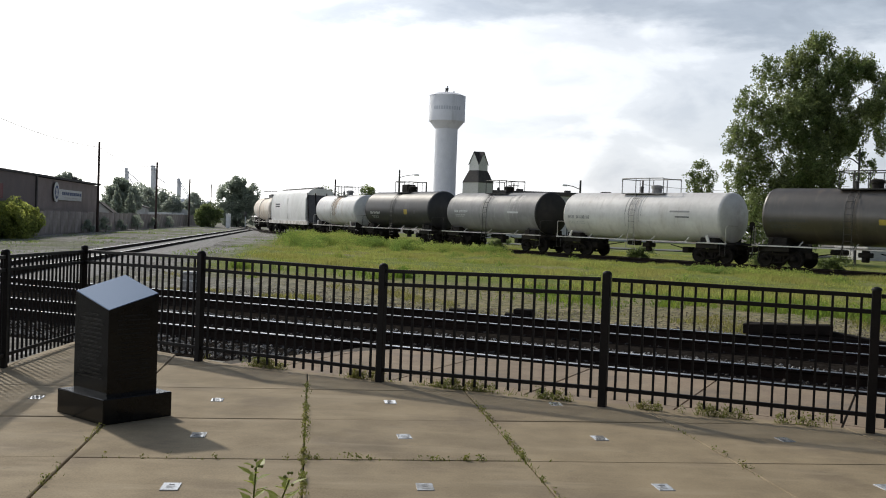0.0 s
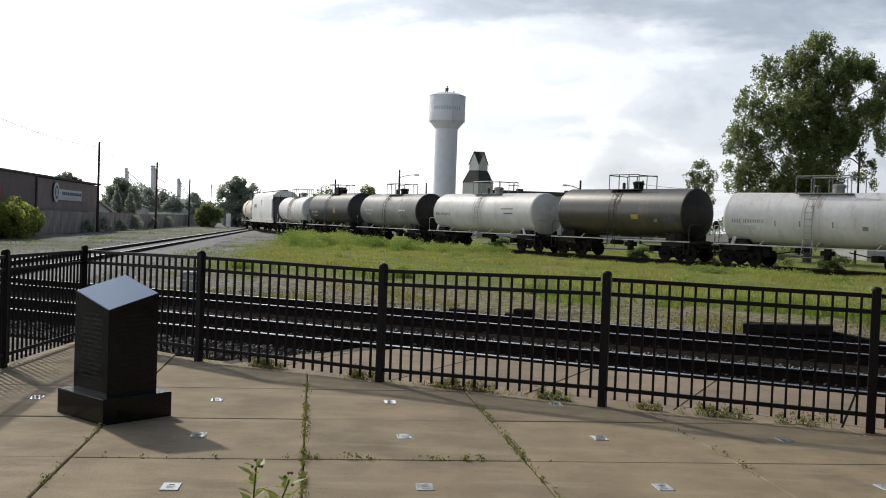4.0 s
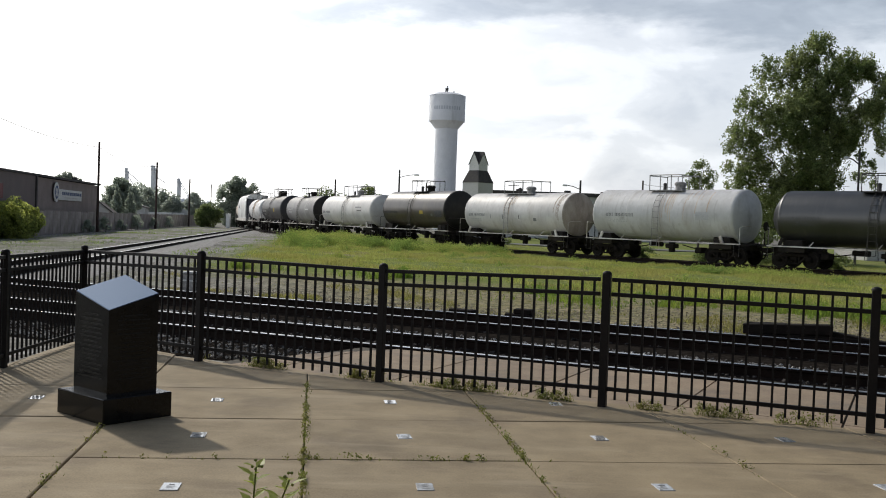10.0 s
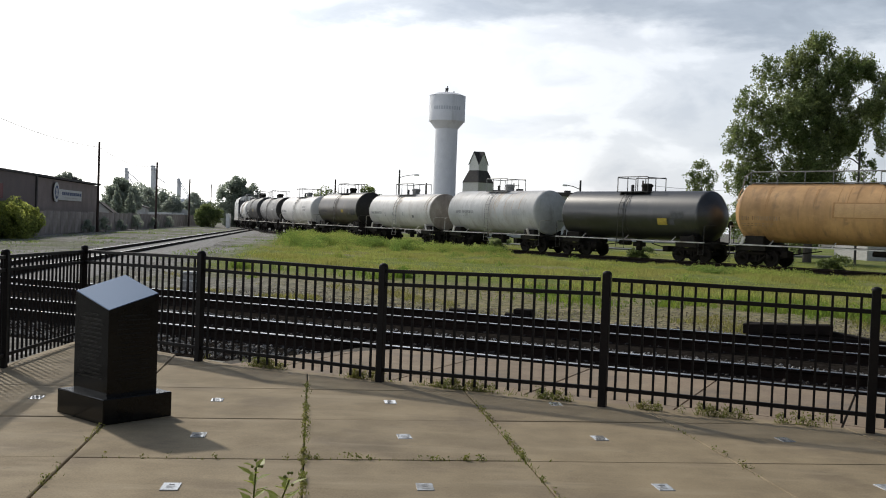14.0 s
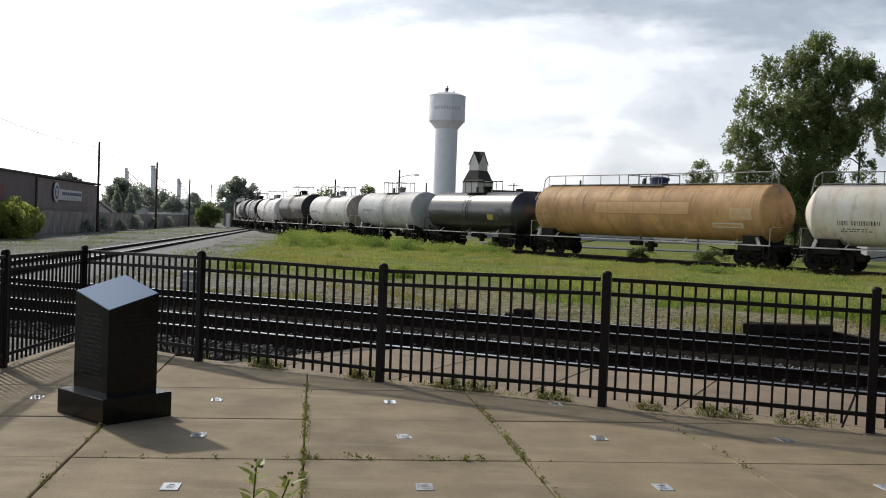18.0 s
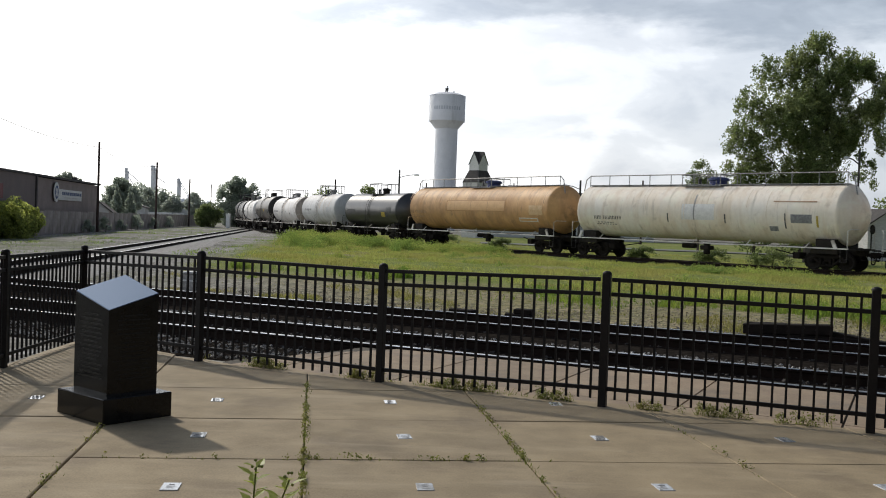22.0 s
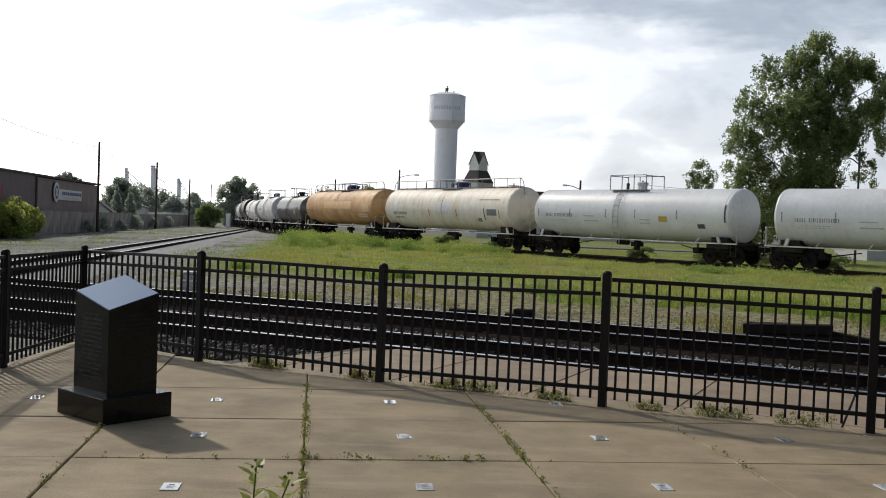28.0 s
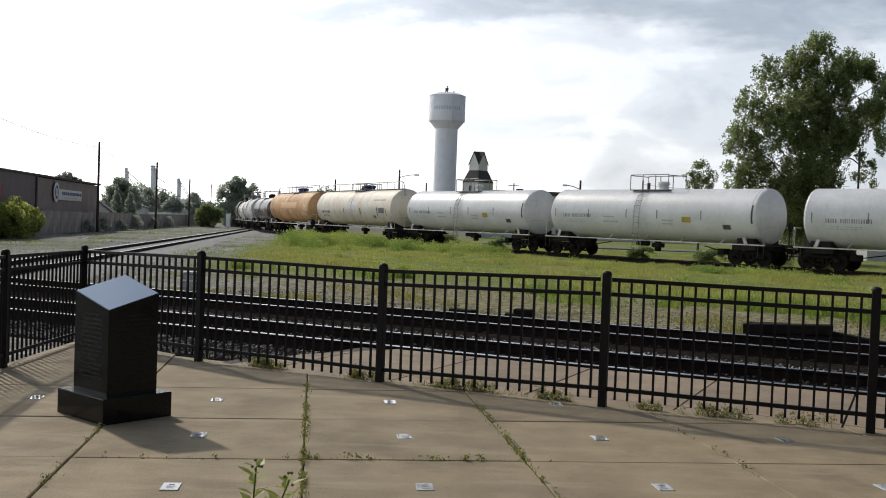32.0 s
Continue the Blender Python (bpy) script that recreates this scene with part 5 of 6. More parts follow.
# the first two keep plain leaf colour; the rest have haze painted in
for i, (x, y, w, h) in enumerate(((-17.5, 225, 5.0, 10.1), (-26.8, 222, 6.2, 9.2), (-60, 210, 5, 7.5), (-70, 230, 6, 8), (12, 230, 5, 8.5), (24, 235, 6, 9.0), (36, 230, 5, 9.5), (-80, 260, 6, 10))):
    tree("far_tree", "distant hazy grey-green tree", (x, y, GROUND_Z), [(-w * 0.4, 0, h * 0.55, w * 0.45), (w * 0.4, 0.4, h * 0.6, w * 0.45), (0, 0, h - w * 0.4, w * 0.42), (0.1 * w, 0, h * 0.3, w * 0.55)], 4200, 0.55, LEAF if i < 2 else LEAF_HAZED, 0.2, 50 + i)

# far belt of woods that closes the view
rs0 = random.Random(8)
belt = []
for i in range(260):
    a = -1.2 + 2.4 * i / 259 + rs0.uniform(-0.004, 0.004)
    d = rs0.uniform(430, 520)
    h = rs0.uniform(5.5, 9.5) * (0.8 + 0.35 * noise.noise(Vector((a * 9, 0, 0))))
    belt.append((math.sin(a) * d, math.cos(a) * d, h * 0.5, h * 0.62))
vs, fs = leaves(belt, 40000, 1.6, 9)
tagged(soup("far_woods", vs, fs, LEAF_HAZED), "distant belt of grey-green woods", "woods", kind="stuff")

# ---------------------------------------------------------------- buildings
TOWER_PAINT = mat("pale tower paint", (0.86, 0.865, 0.885), (0.80, 0.805, 0.825), scale=0.4, rough=0.6, bump=0.03, stain=(0.5, 0.5, 0.5), amount=0.1, stain_scale=0.3, stain_stretch=(1, 1, 0.1))
FADED_BLUE = mat("faded lettering", (0.68, 0.70, 0.74), rough=0.7)
WHITE_BOARD = mat("weathered white boards", (0.74, 0.73, 0.70), (0.62, 0.61, 0.59), scale=3, rough=0.85, stretch=(1, 1, 4))
GREY_BOARD = mat("weathered grey boards", (0.60, 0.585, 0.57), (0.50, 0.485, 0.47), scale=3, rough=0.9, stretch=(1, 1, 4))
SHINGLE = mat("dark shingles", (0.05, 0.046, 0.044), (0.08, 0.07, 0.065), scale=3, rough=0.9, bump=0.4)
# wall browns and fence grey below are lightened, haze put into the colour
BRICK_DARK = mat("dark brown wall panels", (0.155, 0.122, 0.118), (0.19, 0.15, 0.142), scale=0.7, rough=0.8, bump=0.2)
BRICK_RED = mat("brown brick wall", (0.30, 0.245, 0.225), (0.255, 0.205, 0.19), scale=0.8, rough=0.85, bump=0.3)
RED_SIGN = mat("red sign", (0.20, 0.02, 0.025), rough=0.6)
BLUE_LOGO = mat("blue logo", (0.05, 0.09, 0.22), rough=0.6)
FENCE_GREY = mat("grey-brown fence boards", (0.42, 0.365, 0.335), (0.30, 0.26, 0.235), scale=0.8, rough=0.9, rnd=0.1, stain=(0.22, 0.20, 0.16), amount=0.3, stain_stretch=(1, 1, 0.6))
POLE_WOOD = mat("dark pole wood", (0.05, 0.032, 0.026), (0.07, 0.045, 0.036), scale=5, rough=0.9)
GALVANISED = mat("galvanised metal", (0.80, 0.81, 0.82), (0.70, 0.71, 0.72), scale=2, rough=0.5, metal=0.3)
PALE_WALL = mat("pale wall siding", (0.55, 0.55, 0.53), (0.47, 0.47, 0.46), scale=1, rough=0.8)
ROAD = mat("pale worn road", (0.17, 0.17, 0.15), (0.13, 0.13, 0.11), scale=0.7, rough=0.95)
WATER = mat("puddle water", (0.10, 0.10, 0.10), rough=0.03, bump=0.0, spec=0.8)


def water_tower():
    t = thing("water_tower", "pale blue-white pedestal water tower with a drum tank", "water tower", at=pose(-0.22, 260, GROUND_Z))
    part("pedestal", lathe(bmesh.new(), [(3.0, 0), (2.93, 14), (2.93, 26.7)], 40), TOWER_PAINT, t, smooth=True)
    part("flare", lathe(bmesh.new(), [(2.96, 26.6), (3.3, 27.0), (4.5, 28.5), (4.62, 28.6)], 40), TOWER_PAINT, t, smooth=True)
    tank = part("tank", lathe(bmesh.new(), [(4.70, 28.55), (4.70, 35.0), (4.66, 35.15)], 40), TOWER_PAINT, t, smooth=True)
    part("roof", lathe(bmesh.new(), [(4.74, 35.1), (4.74, 35.2), (3.0, 35.85), (0.6, 36.2), (0.1, 36.2)], 40), TOWER_PAINT, t, smooth=True)
    rs = random.Random(2)
    for i in range(11):
        a = radians(-90 - 42 + i * 8.4)
        w = 0.22
        bm = B(4.69, 4.72, -w, w, 31.3, 32.2)
        o = part("lettering", bm, FADED_BLUE, tank)
        o.matrix_basis = Matrix.Rotation(a, 4, "Z")
    bm = bmesh.new()
    rod(bm, (-0.5, 0, 36.1), (-0.5, 0, 37.3), 0.16)
    rod(bm, (-0.1, 0, 36.1), (-0.1, 0, 37.8), 0.12)
    box(bm, -0.4, 0.15, -0.2, 0.2, 36.6, 37.3)
    rod(bm, (1.6, 0, 35.8), (1.6, 0, 36.5), 0.14)
    part("antenna", bm, PIPE_DARK, t)


def coal_tower():
    t = thing("wooden_tower", "old wooden elevator tower with a white cross-gabled cupola", "tower", at=pose(4.9, 150, GROUND_Z, 0, 0, 45))
    h = 1.62
    part("base", B(-h, h, -h, h, 0, 8.3), GREY_BOARD, t, "grey board walls")
    bm = bmesh.new()
    lo = [bm.verts.new((x * 1.68, y * 1.68, 8.25)) for x, y in ((-1, -1), (1, -1), (1, 1), (-1, 1))]
    hi = [bm.verts.new((x * 1.0, y * 1.0, 10.1)) for x, y in ((-1, -1), (1, -1), (1, 1), (-1, 1))]
    for i in range(4):
        bm.faces.new((lo[i], lo[(i + 1) % 4], hi[(i + 1) % 4], hi[i]))
    bm.faces.new(hi)
    bm.faces.new(list(reversed(lo)))
    part("skirt_roof", bm, SHINGLE, t, "dark flared skirt roof")
    c = 0.98
    part("cupola", B(-c, c, -c, c, 10.05, 11.1), WHITE_BOARD, t, "weathered white boards")
    for k in range(4):
        q = Matrix.Rotation(k * math.pi / 2, 4, "Z")
        bm = bmesh.new()
        a = [bm.verts.new((x, -c - 0.01, z)) for x, z in ((-c, 11.05), (c, 11.05), (0, 12.8))]
        b2 = [bm.verts.new((x, -c + 0.08, z)) for x, z in ((-c, 11.05), (c, 11.05), (0, 12.8))]
        bm.faces.new(a)
        bm.faces.new(list(reversed(b2)))
        part("gable", bm, WHITE_BOARD, t).matrix_basis = q
        bm = bmesh.new()
        for sx in (1, -1):
            v = [bm.verts.new(p) for p in ((0, -c - 0.14, 12.94), (sx * (c + 0.14), -c - 0.14, 10.88), (0, 0, 12.98))]
            v2 = [bm.verts.new(p.co - Vector((0, 0, 0.07))) for p in v]
            bm.faces.new(v)
            bm.faces.new(list(reversed(v2)))
            for i in range(3):
                bm.faces.new((v[i], v[(i + 1) % 3], v2[(i + 1) % 3], v2[i]))
        part("gable_roof", bm, SHINGLE, t).matrix_basis = q


def wall_x(y):
    return -34.1 - 0.131 * (y - 98)


def warehouse():
    t = thing("warehouse", "low dark brown warehouse with a round logo sign", "warehouse")
    ang = 97.46
    y0, y1, H = 46.0, 98.0, 4.22
    ux, uy = math.cos(radians(ang)), math.sin(radians(ang))

    def outline(a, b2, w0, w1):
        pa, pb = Vector((wall_x(a), a)), Vector((wall_x(b2), b2))
        nn = Vector((uy, -ux))
        return [tuple(p) for p in (pa + nn * w1, pb + nn * w1, pb + nn * w0, pa + nn * w0)]
    part("wall", prism(bmesh.new(), outline(y0, 75.8, -24, 0), GROUND_Z, H), BRICK_DARK, t, "dark brown panel wall")
    part("wall", prism(bmesh.new(), outline(75.8, y1, -24, -0.12), GROUND_Z, H - 0.05), BRICK_RED, t, "brown brick wall")
    part("roof", prism(bmesh.new(), outline(y0, y1 + 0.15, -24.2, 0.15), H, H + 0.16), SHINGLE, t, "flat roof with a metal edge")
    part("red_panel", prism(bmesh.new(), outline(65.0, 67.6, 0, 0.06), 2.35, 3.35), RED_SIGN, t)
    part("downpipe", prism(bmesh.new(), outline(75.6, 75.9, 0, 0.1), GROUND_Z, H), SHINGLE, t)
    # round logo and a board of unreadable lettering
    p = Vector((wall_x(81.6), 81.6, 3.13))
    nn = Vector((uy, -ux, 0))
    m = Matrix.Translation(p + nn * 0.02) @ nn.to_track_quat("Z", "Y").to_matrix().to_4x4()
    s = part("logo_disc", lathe(bmesh.new(), [(0.02, 0), (0.82, 0), (0.82, 0.06), (0.02, 0.06)], 28, m), CARD_WHITE, t, "white round logo plate")
    part("logo_shape", lathe(bmesh.new(), [(0.02, 0.062), (0.56, 0.062), (0.56, 0.072), (0.02, 0.072)], 20, m), BLUE_LOGO, s)
    for k in range(2):
        part("logo_bar", B(-0.46, 0.46, -0.09, 0.09, 0.07, 0.08, m=m @ Matrix.Rotation(radians(45 + 90 * k), 4, "Z")), CARD_WHITE, s)
    b2 = part("sign_board", prism(bmesh.new(), outline(82.6, 90.7, -0.12, 0.0), 2.52, 3.42), CARD_WHITE, t, "pale sign board")
    rs = random.Random(4)
    y = 83.7
    while y < 90.0:
        w = rs.uniform(0.32, 0.62)
        part("lettering", prism(bmesh.new(), outline(y, y + w, 0.0, 0.02), 2.95, 3.22), BLUE_LOGO, b2)
        y += w + rs.uniform(0.18, 0.3)
    part("lettering", prism(bmesh.new(), outline(84.6, 89.2, 0.0, 0.02), 2.68, 2.78), GREY_BOARD, b2)
    part("vent", prism(bmesh.new(), outline(92.0, 92.5, -1.2, -0.8), H, H + 0.55), SHINGLE, t)


def yard_fence():
    t = thing("board_fence", "long grey-brown board fence along the yard", "fence")
    proto = pp = None
    y = 66.0
    while y < 190:
        x = wall_x(y) + 0.75
        m = pose(x, y, GROUND_Z, 0, 0, 97.46)
        if proto is None:
            proto = part("panel", B(0.0, 2.36, -0.03, 0.03, 0.02, 1.82), FENCE_GREY, t)
            proto.matrix_basis = m
            pp = part("post", B(-0.06, 0.06, -0.06, 0.02, 0, 1.86), FENCE_GREY, t)
            pp.matrix_basis = m
        else:
            again(proto, "panel", m @ pose(0, 0, random.uniform(-0.05, 0.05)), t)
            again(pp, "post", m, t)
        y += 2.4


def long_building():
    t = thing("long_building", "long low building with a dark flat roof beyond the train", "building", at=pose(0, 0, GROUND_Z))
    part("wall", B(6.5, 36, 170, 186, 0, 7.35), PALE_WALL, t)
    part("roof", B(6.0, 36.5, 169.5, 186.5, 7.35, 8.0, 0.05), SHINGLE, t, "dark flat roof")
    for x in (9.5, 14.5, 19.5, 24.5, 29.5):
        part("window", B(x, x + 2.0, 169.9, 170.1, 3.2, 5.0), CARD_DARK, t)
    for x, w in ((12.5, 1.2), (21, 1.0), (27.5, 1.6)):
        part("roof_unit", B(x, x + w, 174, 176, 7.95, 8.5, 0.05), SHINGLE, t)


def shed(x, y, w, d, h, label, wall, roof_h=1.4):
    t = thing("shed", label, "shed", at=pose(x, y, GROUND_Z, 0, 0, 12))
    part("wall", B(-w / 2, w / 2, -d / 2, d / 2, 0, h), wall, t)
    bm = bmesh.new()
    e = 0.3
    for sx in (-1, 1):
        v = [bm.verts.new(p) for p in ((0, -d / 2 - e, h + roof_h), (sx * (w / 2 + e), -d / 2 - e, h - 0.1), (sx * (w / 2 + e), d / 2 + e, h - 0.1), (0, d / 2 + e, h + roof_h))]
        v2 = [bm.verts.new(q.co + Vector((0, 0, 0.14))) for q in v]
        bm.faces.new(v)
        bm.faces.new(list(reversed(v2)))
        for i in range(4):
            bm.faces.new((v[i], v[(i + 1) % 4], v2[(i + 1) % 4], v2[i]))
    part("roof", bm, SHINGLE, t)
    for sy in (-1, 1):
        bm = bmesh.new()
        f = [bm.verts.new(p) for p in ((-w / 2, sy * d / 2, h - 0.05), (w / 2, sy * d / 2, h - 0.05), (0, sy * d / 2, h + roof_h - 0.02))]
        f2 = [bm.verts.new(q.co - Vector((0, sy * 0.12, 0))) for q in f]
        bm.faces.new(f)
        bm.faces.new(f2)
        part("gable", bm, wall, t)
    part("door", B(-0.6, 0.6, -d / 2 - 0.03, -d / 2 + 0.05, 0, 2.05), GREY_BOARD, t)


def grain_elevator():
    t = thing("grain_elevator", "distant pale grain elevator with legs and spouts", "grain elevator", at=pose(0, 0, GROUND_Z))
    for x, h, w in ((-88.3, 16.3, 0.95), (-80.5, 12.7, 0.6), (-96.4, 15.3, 0.6)):
        part("leg", B(x - w / 2, x + w / 2, 299.6, 300.4, 0, h), GALVANISED, t)
        part("leg_head", B(x - w * 0.62, x + w * 0.62, 299.3, 300.7, h - 1.6, h, 0.2), GALVANISED, t)
        part("leg_cage", B(x + w * 0.62, x + w * 0.62 + 0.35, 299.6, 300.4, h * 0.45, h - 0.9), GALVANISED, t)
    for x0, z0, x1, z1 in ((-88.3, 11.5, -82.6, 6.3), (-96.4, 14.5, -86.5, 6.5), (-96.4, 13.6, -91.5, 6.8), (-88.3, 9.2, -92.5, 5.8), (-88.3, 13.6, -84.6, 11.2), (-80.5, 11.5, -77.6, 7.6), (-80.5, 12.4, -76.0, 6.0)):
        part("spout", rod(bmesh.new(), (x0, 300, z0), (x1, 300, z1), 0.13), GALVANISED, t)
    for x, r, h in ((-76.3, 2.6, 6.7), (-71.5, 2.0, 5.0), (-84, 2.4, 5.5), (-92.5, 2.6, 5.0), (-78.5, 1.6, 6.0)):
        part("bin", lathe(bmesh.new(), [(r, 0), (r, h), (r * 0.35, h + r * 0.55), (0.3, h + r * 0.6)], 20, Matrix.Translation((x, 300, 0))), GALVANISED, t, smooth=True)
    part("store", B(-104, -70, 303, 315, 0, 4.2), PALE_WALL, t)


def pole(x, y, top, label, r=0.14, arm=None, cross=False, lean=0.0):
    lamp = arm is not None
    t = thing("street_lamp" if lamp else "utility_pole", label, "street lamp" if lamp else "utility pole", at=pose(x, y, GROUND_Z))
    h = top - GROUND_Z
    part("pole", rod(bmesh.new(), (0, 0, 0), (lean, 0, h), r, r * 0.72, 10), POLE_WOOD if not lamp else PIPE_DARK, t)
    if cross:
        part("crossarm", B(-1.1, 1.1, -0.06, 0.06, h - 0.55, h - 0.43), POLE_WOOD, t)
        for k in (-1, -0.5, 0.5, 1):
            part("insulator", lathe(bmesh.new(), [(0.05, h - 0.43), (0.06, h - 0.3), (0.02, h - 0.25)], 8, Matrix.Translation((k, 0, 0))), GALVANISED, t)
    if lamp:
        s = 1 if arm > 0 else -1
        part("arm", bent(bmesh.new(), [(0, 0, h - 1.1), (arm * 0.45, 0, h - 0.75), (arm * 0.9, 0, h - 0.62)], 0.05), PIPE_DARK, t)
        part("lamp_head", B(min(arm * 0.78, arm * 1.08), max(arm * 0.78, arm * 1.08), -0.16, 0.16, h - 0.76, h - 0.56, 0.05), GALVANISED, t)
    return t


def wire(a, b2, sag):
    a, b2 = Vector(a), Vector(b2)
    pts = [a.lerp(b2, k / 12) - Vector((0, 0, sag * 4 * (k / 12) * (1 - k / 12))) for k in range(13)]
    tagged(part("overhead_wire", bent(bmesh.new(), pts, 0.022, 4), PIPE_DARK), "thin dark overhead wire between poles", "cable")


for i, (y, r) in enumerate(((88, 0.5), (95, 0.6), (103, 0.5), (112, 0.75), (124, 0.6), (137, 0.7))):
    tree("vine_bush", "dark straggly bush against the yard fence", (wall_x(y) + 1.35, y, GROUND_Z), [(-0.1, -0.5, r * 0.8, r * 0.7), (0, 0.5, r * 0.9, r * 0.8), (-0.1, 0, r * 1.7, r * 0.7)], 1300, 0.16, LEAF_HAZED, 0.03, 140 + i, False, "bush")
water_tower()
coal_tower()
warehouse()
yard_fence()
long_building()
shed(39.6, 92, 4.2, 5.0, 3.2, "weathered grey shed beyond the train", GREY_BOARD)
shed(-58, 178, 9.0, 8.0, 2.9, "small pale house behind the yard fence", PALE_WALL)
shed(-46.3, 134, 3.4, 4.0, 1.7, "grey-roofed shed behind the yard fence", GREY_BOARD)
shed(-66, 240, 12.0, 9.0, 3.5, "distant pale gabled house", PALE_WALL)
grain_elevator()


def parked_van(x, y, turn, label):
    t = thing("van", label, "van", at=pose(x, y, GROUND_Z, 0, 0, turn))
    part("body", B(-2.6, 2.6, -0.95, 0.95, 0.45, 2.15, 0.12), CARD_WHITE, t, "white van body")
    part("windscreen", B(2.35, 2.62, -0.8, 0.8, 1.25, 1.85, 0.03), CARD_DARK, t)
    for sx in (-1.7, 1.7):
        for sy in (-0.85, 0.85):
            part("wheel", lathe(bmesh.new(), [(0.1, -0.1), (0.34, -0.1), (0.36, 0.0), (0.34, 0.1), (0.1, 0.1)], 16, Matrix.Translation((sx, sy, 0.36)) @ Matrix.Rotation(radians(90), 4, "X")), FRAME, t)


parked_van(-56.0, 190, 8, "white van parked behind the yard fence")
parked_van(-51.4, 189, 80, "white van parked beside the fence end")
pole(-32.28, 92.5, 8.16, "tall dark wooden utility pole beside the warehouse", 0.13)
pole(-36.0, 124, 8.05, "dark wooden utility pole along the yard fence", 0.15)
pole(-40.6, 158, 7.29, "wooden utility pole along the far yard fence", 0.15)
pole(-54.1, 230, 8.8, "distant wooden utility pole", 0.15)
pole(-21.0, 190, 9.4, "dark bare pole behind the train", 0.2)
pole(27.8, 140, 8.75, "wooden utility pole beyond the long roof", 0.16)
pole(13.8, 200, 10.3, "distant utility pole with a crossarm", 0.16, cross=True)
pole(-3.8, 200, 9.7, "dark pole near the water tower", 0.2)
pole(-6.5, 140, 9.05, "street lamp on a dark pole behind the train", 0.16, arm=2.6)
pole(16.3, 120, 7.5, "street lamp with a short arm behind the train", 0.16, arm=-2.0)
pole(29.05, 70, 8.0, "street lamp below the poplar's branches", 0.09, arm=-1.0)
wire((-28.4, 52.5, 8.6), (-32.28, 92.5, 7.65), 0.7)
wire((-32.28, 92.5, 7.65), (-36.0, 124, 7.6), 0.7)
wire((-36.0, 124, 7.6), (-40.6, 158, 6.95), 0.6)
wire((-40.6, 158, 6.95), (-54.1, 230, 8.4), 0.9)
wire((27.8, 140, 8.2), (52, 128, 8.4), 0.8)

# signal beside the far switch
sg = thing("track_signal", "small grey signal mast beside the far switch", "signal", at=pose(-34.0, 170, GROUND_Z))
part("mast", rod(bmesh.new(), (0, 0, 0), (0, 0, 2.6), 0.07), GALVANISED, sg)
part("signal_head", B(-0.2, 0.2, -0.15, 0.15, 1.9, 2.7, 0.04), PIPE_DARK, sg)
rb = thing("relay_box", "pale relay cabinet beside the far switch", "cabinet", at=pose(-33.0, 152, GROUND_Z))
part("cabinet", B(-0.3, 0.3, -0.3, 0.3, 0, 2.2, 0.03), GALVANISED, rb)
part("cabinet_roof", B(-0.36, 0.36, -0.36, 0.36, 2.2, 2.28), GALVANISED, rb)

# unseen plain brick wall added behind the camera to darken reflections
BACK_WALL = mat("dark brick of unseen wall", (0.13, 0.085, 0.065), (0.10, 0.066, 0.052), scale=2, rough=0.9, bump=0.3)
tagged(part("wall_south", B(-34, 34, -16.4, -16, GROUND_Z, 9.5), BACK_WALL), "unseen plain brown brick wall, added to darken reflections", "wall", kind="structure")

# road with low posts beyond the wye track
bm = prism(bmesh.new(), [(4, 101), (90, 84), (90, 91), (4, 108)], GROUND_Z - 0.1, GROUND_Z + 0.11)
tagged(part("road", bm, ROAD), "pale worn road beyond the train", "road", kind="structure")
bm = bmesh.new()
bmesh.ops.create_circle(bm, cap_ends=True, segments=20, radius=1.0, matrix=Matrix.Translation((-33.3, 104.5, GROUND_Z + 0.09)) @ Matrix.Diagonal((0.33, 1.9, 1, 1)))
tagged(part("puddle", bm, WATER), "shallow puddle mirroring the white sky on gravel", "puddle", kind="structure")

# ---------------------------------------------------------------- timbers and small things by the tracks


def timbers():
    spots = [("single weathered timber lying beside the rails", [(-2.75, -2.2, 6.25, -0.25, -0.03, 0)]),
             ("pair of dark timbers beside the rails", [(-1.52, -1.0, 6.25, -0.25, -0.04, 0), (-1.35, -0.98, 6.28, -0.04, 0.06, 4)]),
             ("heap of dark discarded timbers beside the rails", [(3.16, 4.55, 6.15, -0.25, -0.05, 0), (3.2, 4.6, 6.45, -0.25, -0.04, 3), (3.15, 4.35, 6.3, -0.05, 0.13, -2), (3.9, 5.2, 6.25, -0.25, -0.02, 5), (4.4, 5.7, 6.2, -0.25, -0.12, -4), (3.3, 4.2, 6.6, -0.05, 0.12, 6), (4.1, 5.8, 6.3, -0.16, 0.02, 3, 7.5), (3.1, 4.6, 6.2, -0.03, 0.15, 2, -3)])]
    for label, rows in spots:
        t = thing("timber_pile" if len(rows) > 1 else "timber", label, "timber")
        for s0, s1, off, z0, z1, tw, *tip in rows:
            x, y, h = main_line(off)((s0 + s1) / 2)
            l = (s1 - s0) / 2
            o = part("beam", B(-l, l, -0.13, 0.13, z0, z1, 0.015), OLD_TIMBER, t)
            o.matrix_basis = Matrix.Translation((x, y, 0)) @ Matrix.Rotation(h + radians(tw), 4, "Z") @ Matrix.Rotation(radians(tip[0] if tip else 0), 4, "Y")


timbers()
ss = thing("switch_stand", "small grey switch box with white bands beside the tracks", "switch stand", at=pose(-6.1, 24.2, GROUND_Z, 0, 0, -25))
part("box", B(-0.19, 0.19, -0.15, 0.15, 0.0, 0.52, 0.02), PIPE_GREY, ss)
part("lid", B(-0.22, 0.22, -0.18, 0.18, 0.52, 0.57, 0.01), CARD_WHITE, ss)
part("band", B(-0.195, 0.195, -0.155, 0.155, 0.33, 0.37), CARD_WHITE, ss)

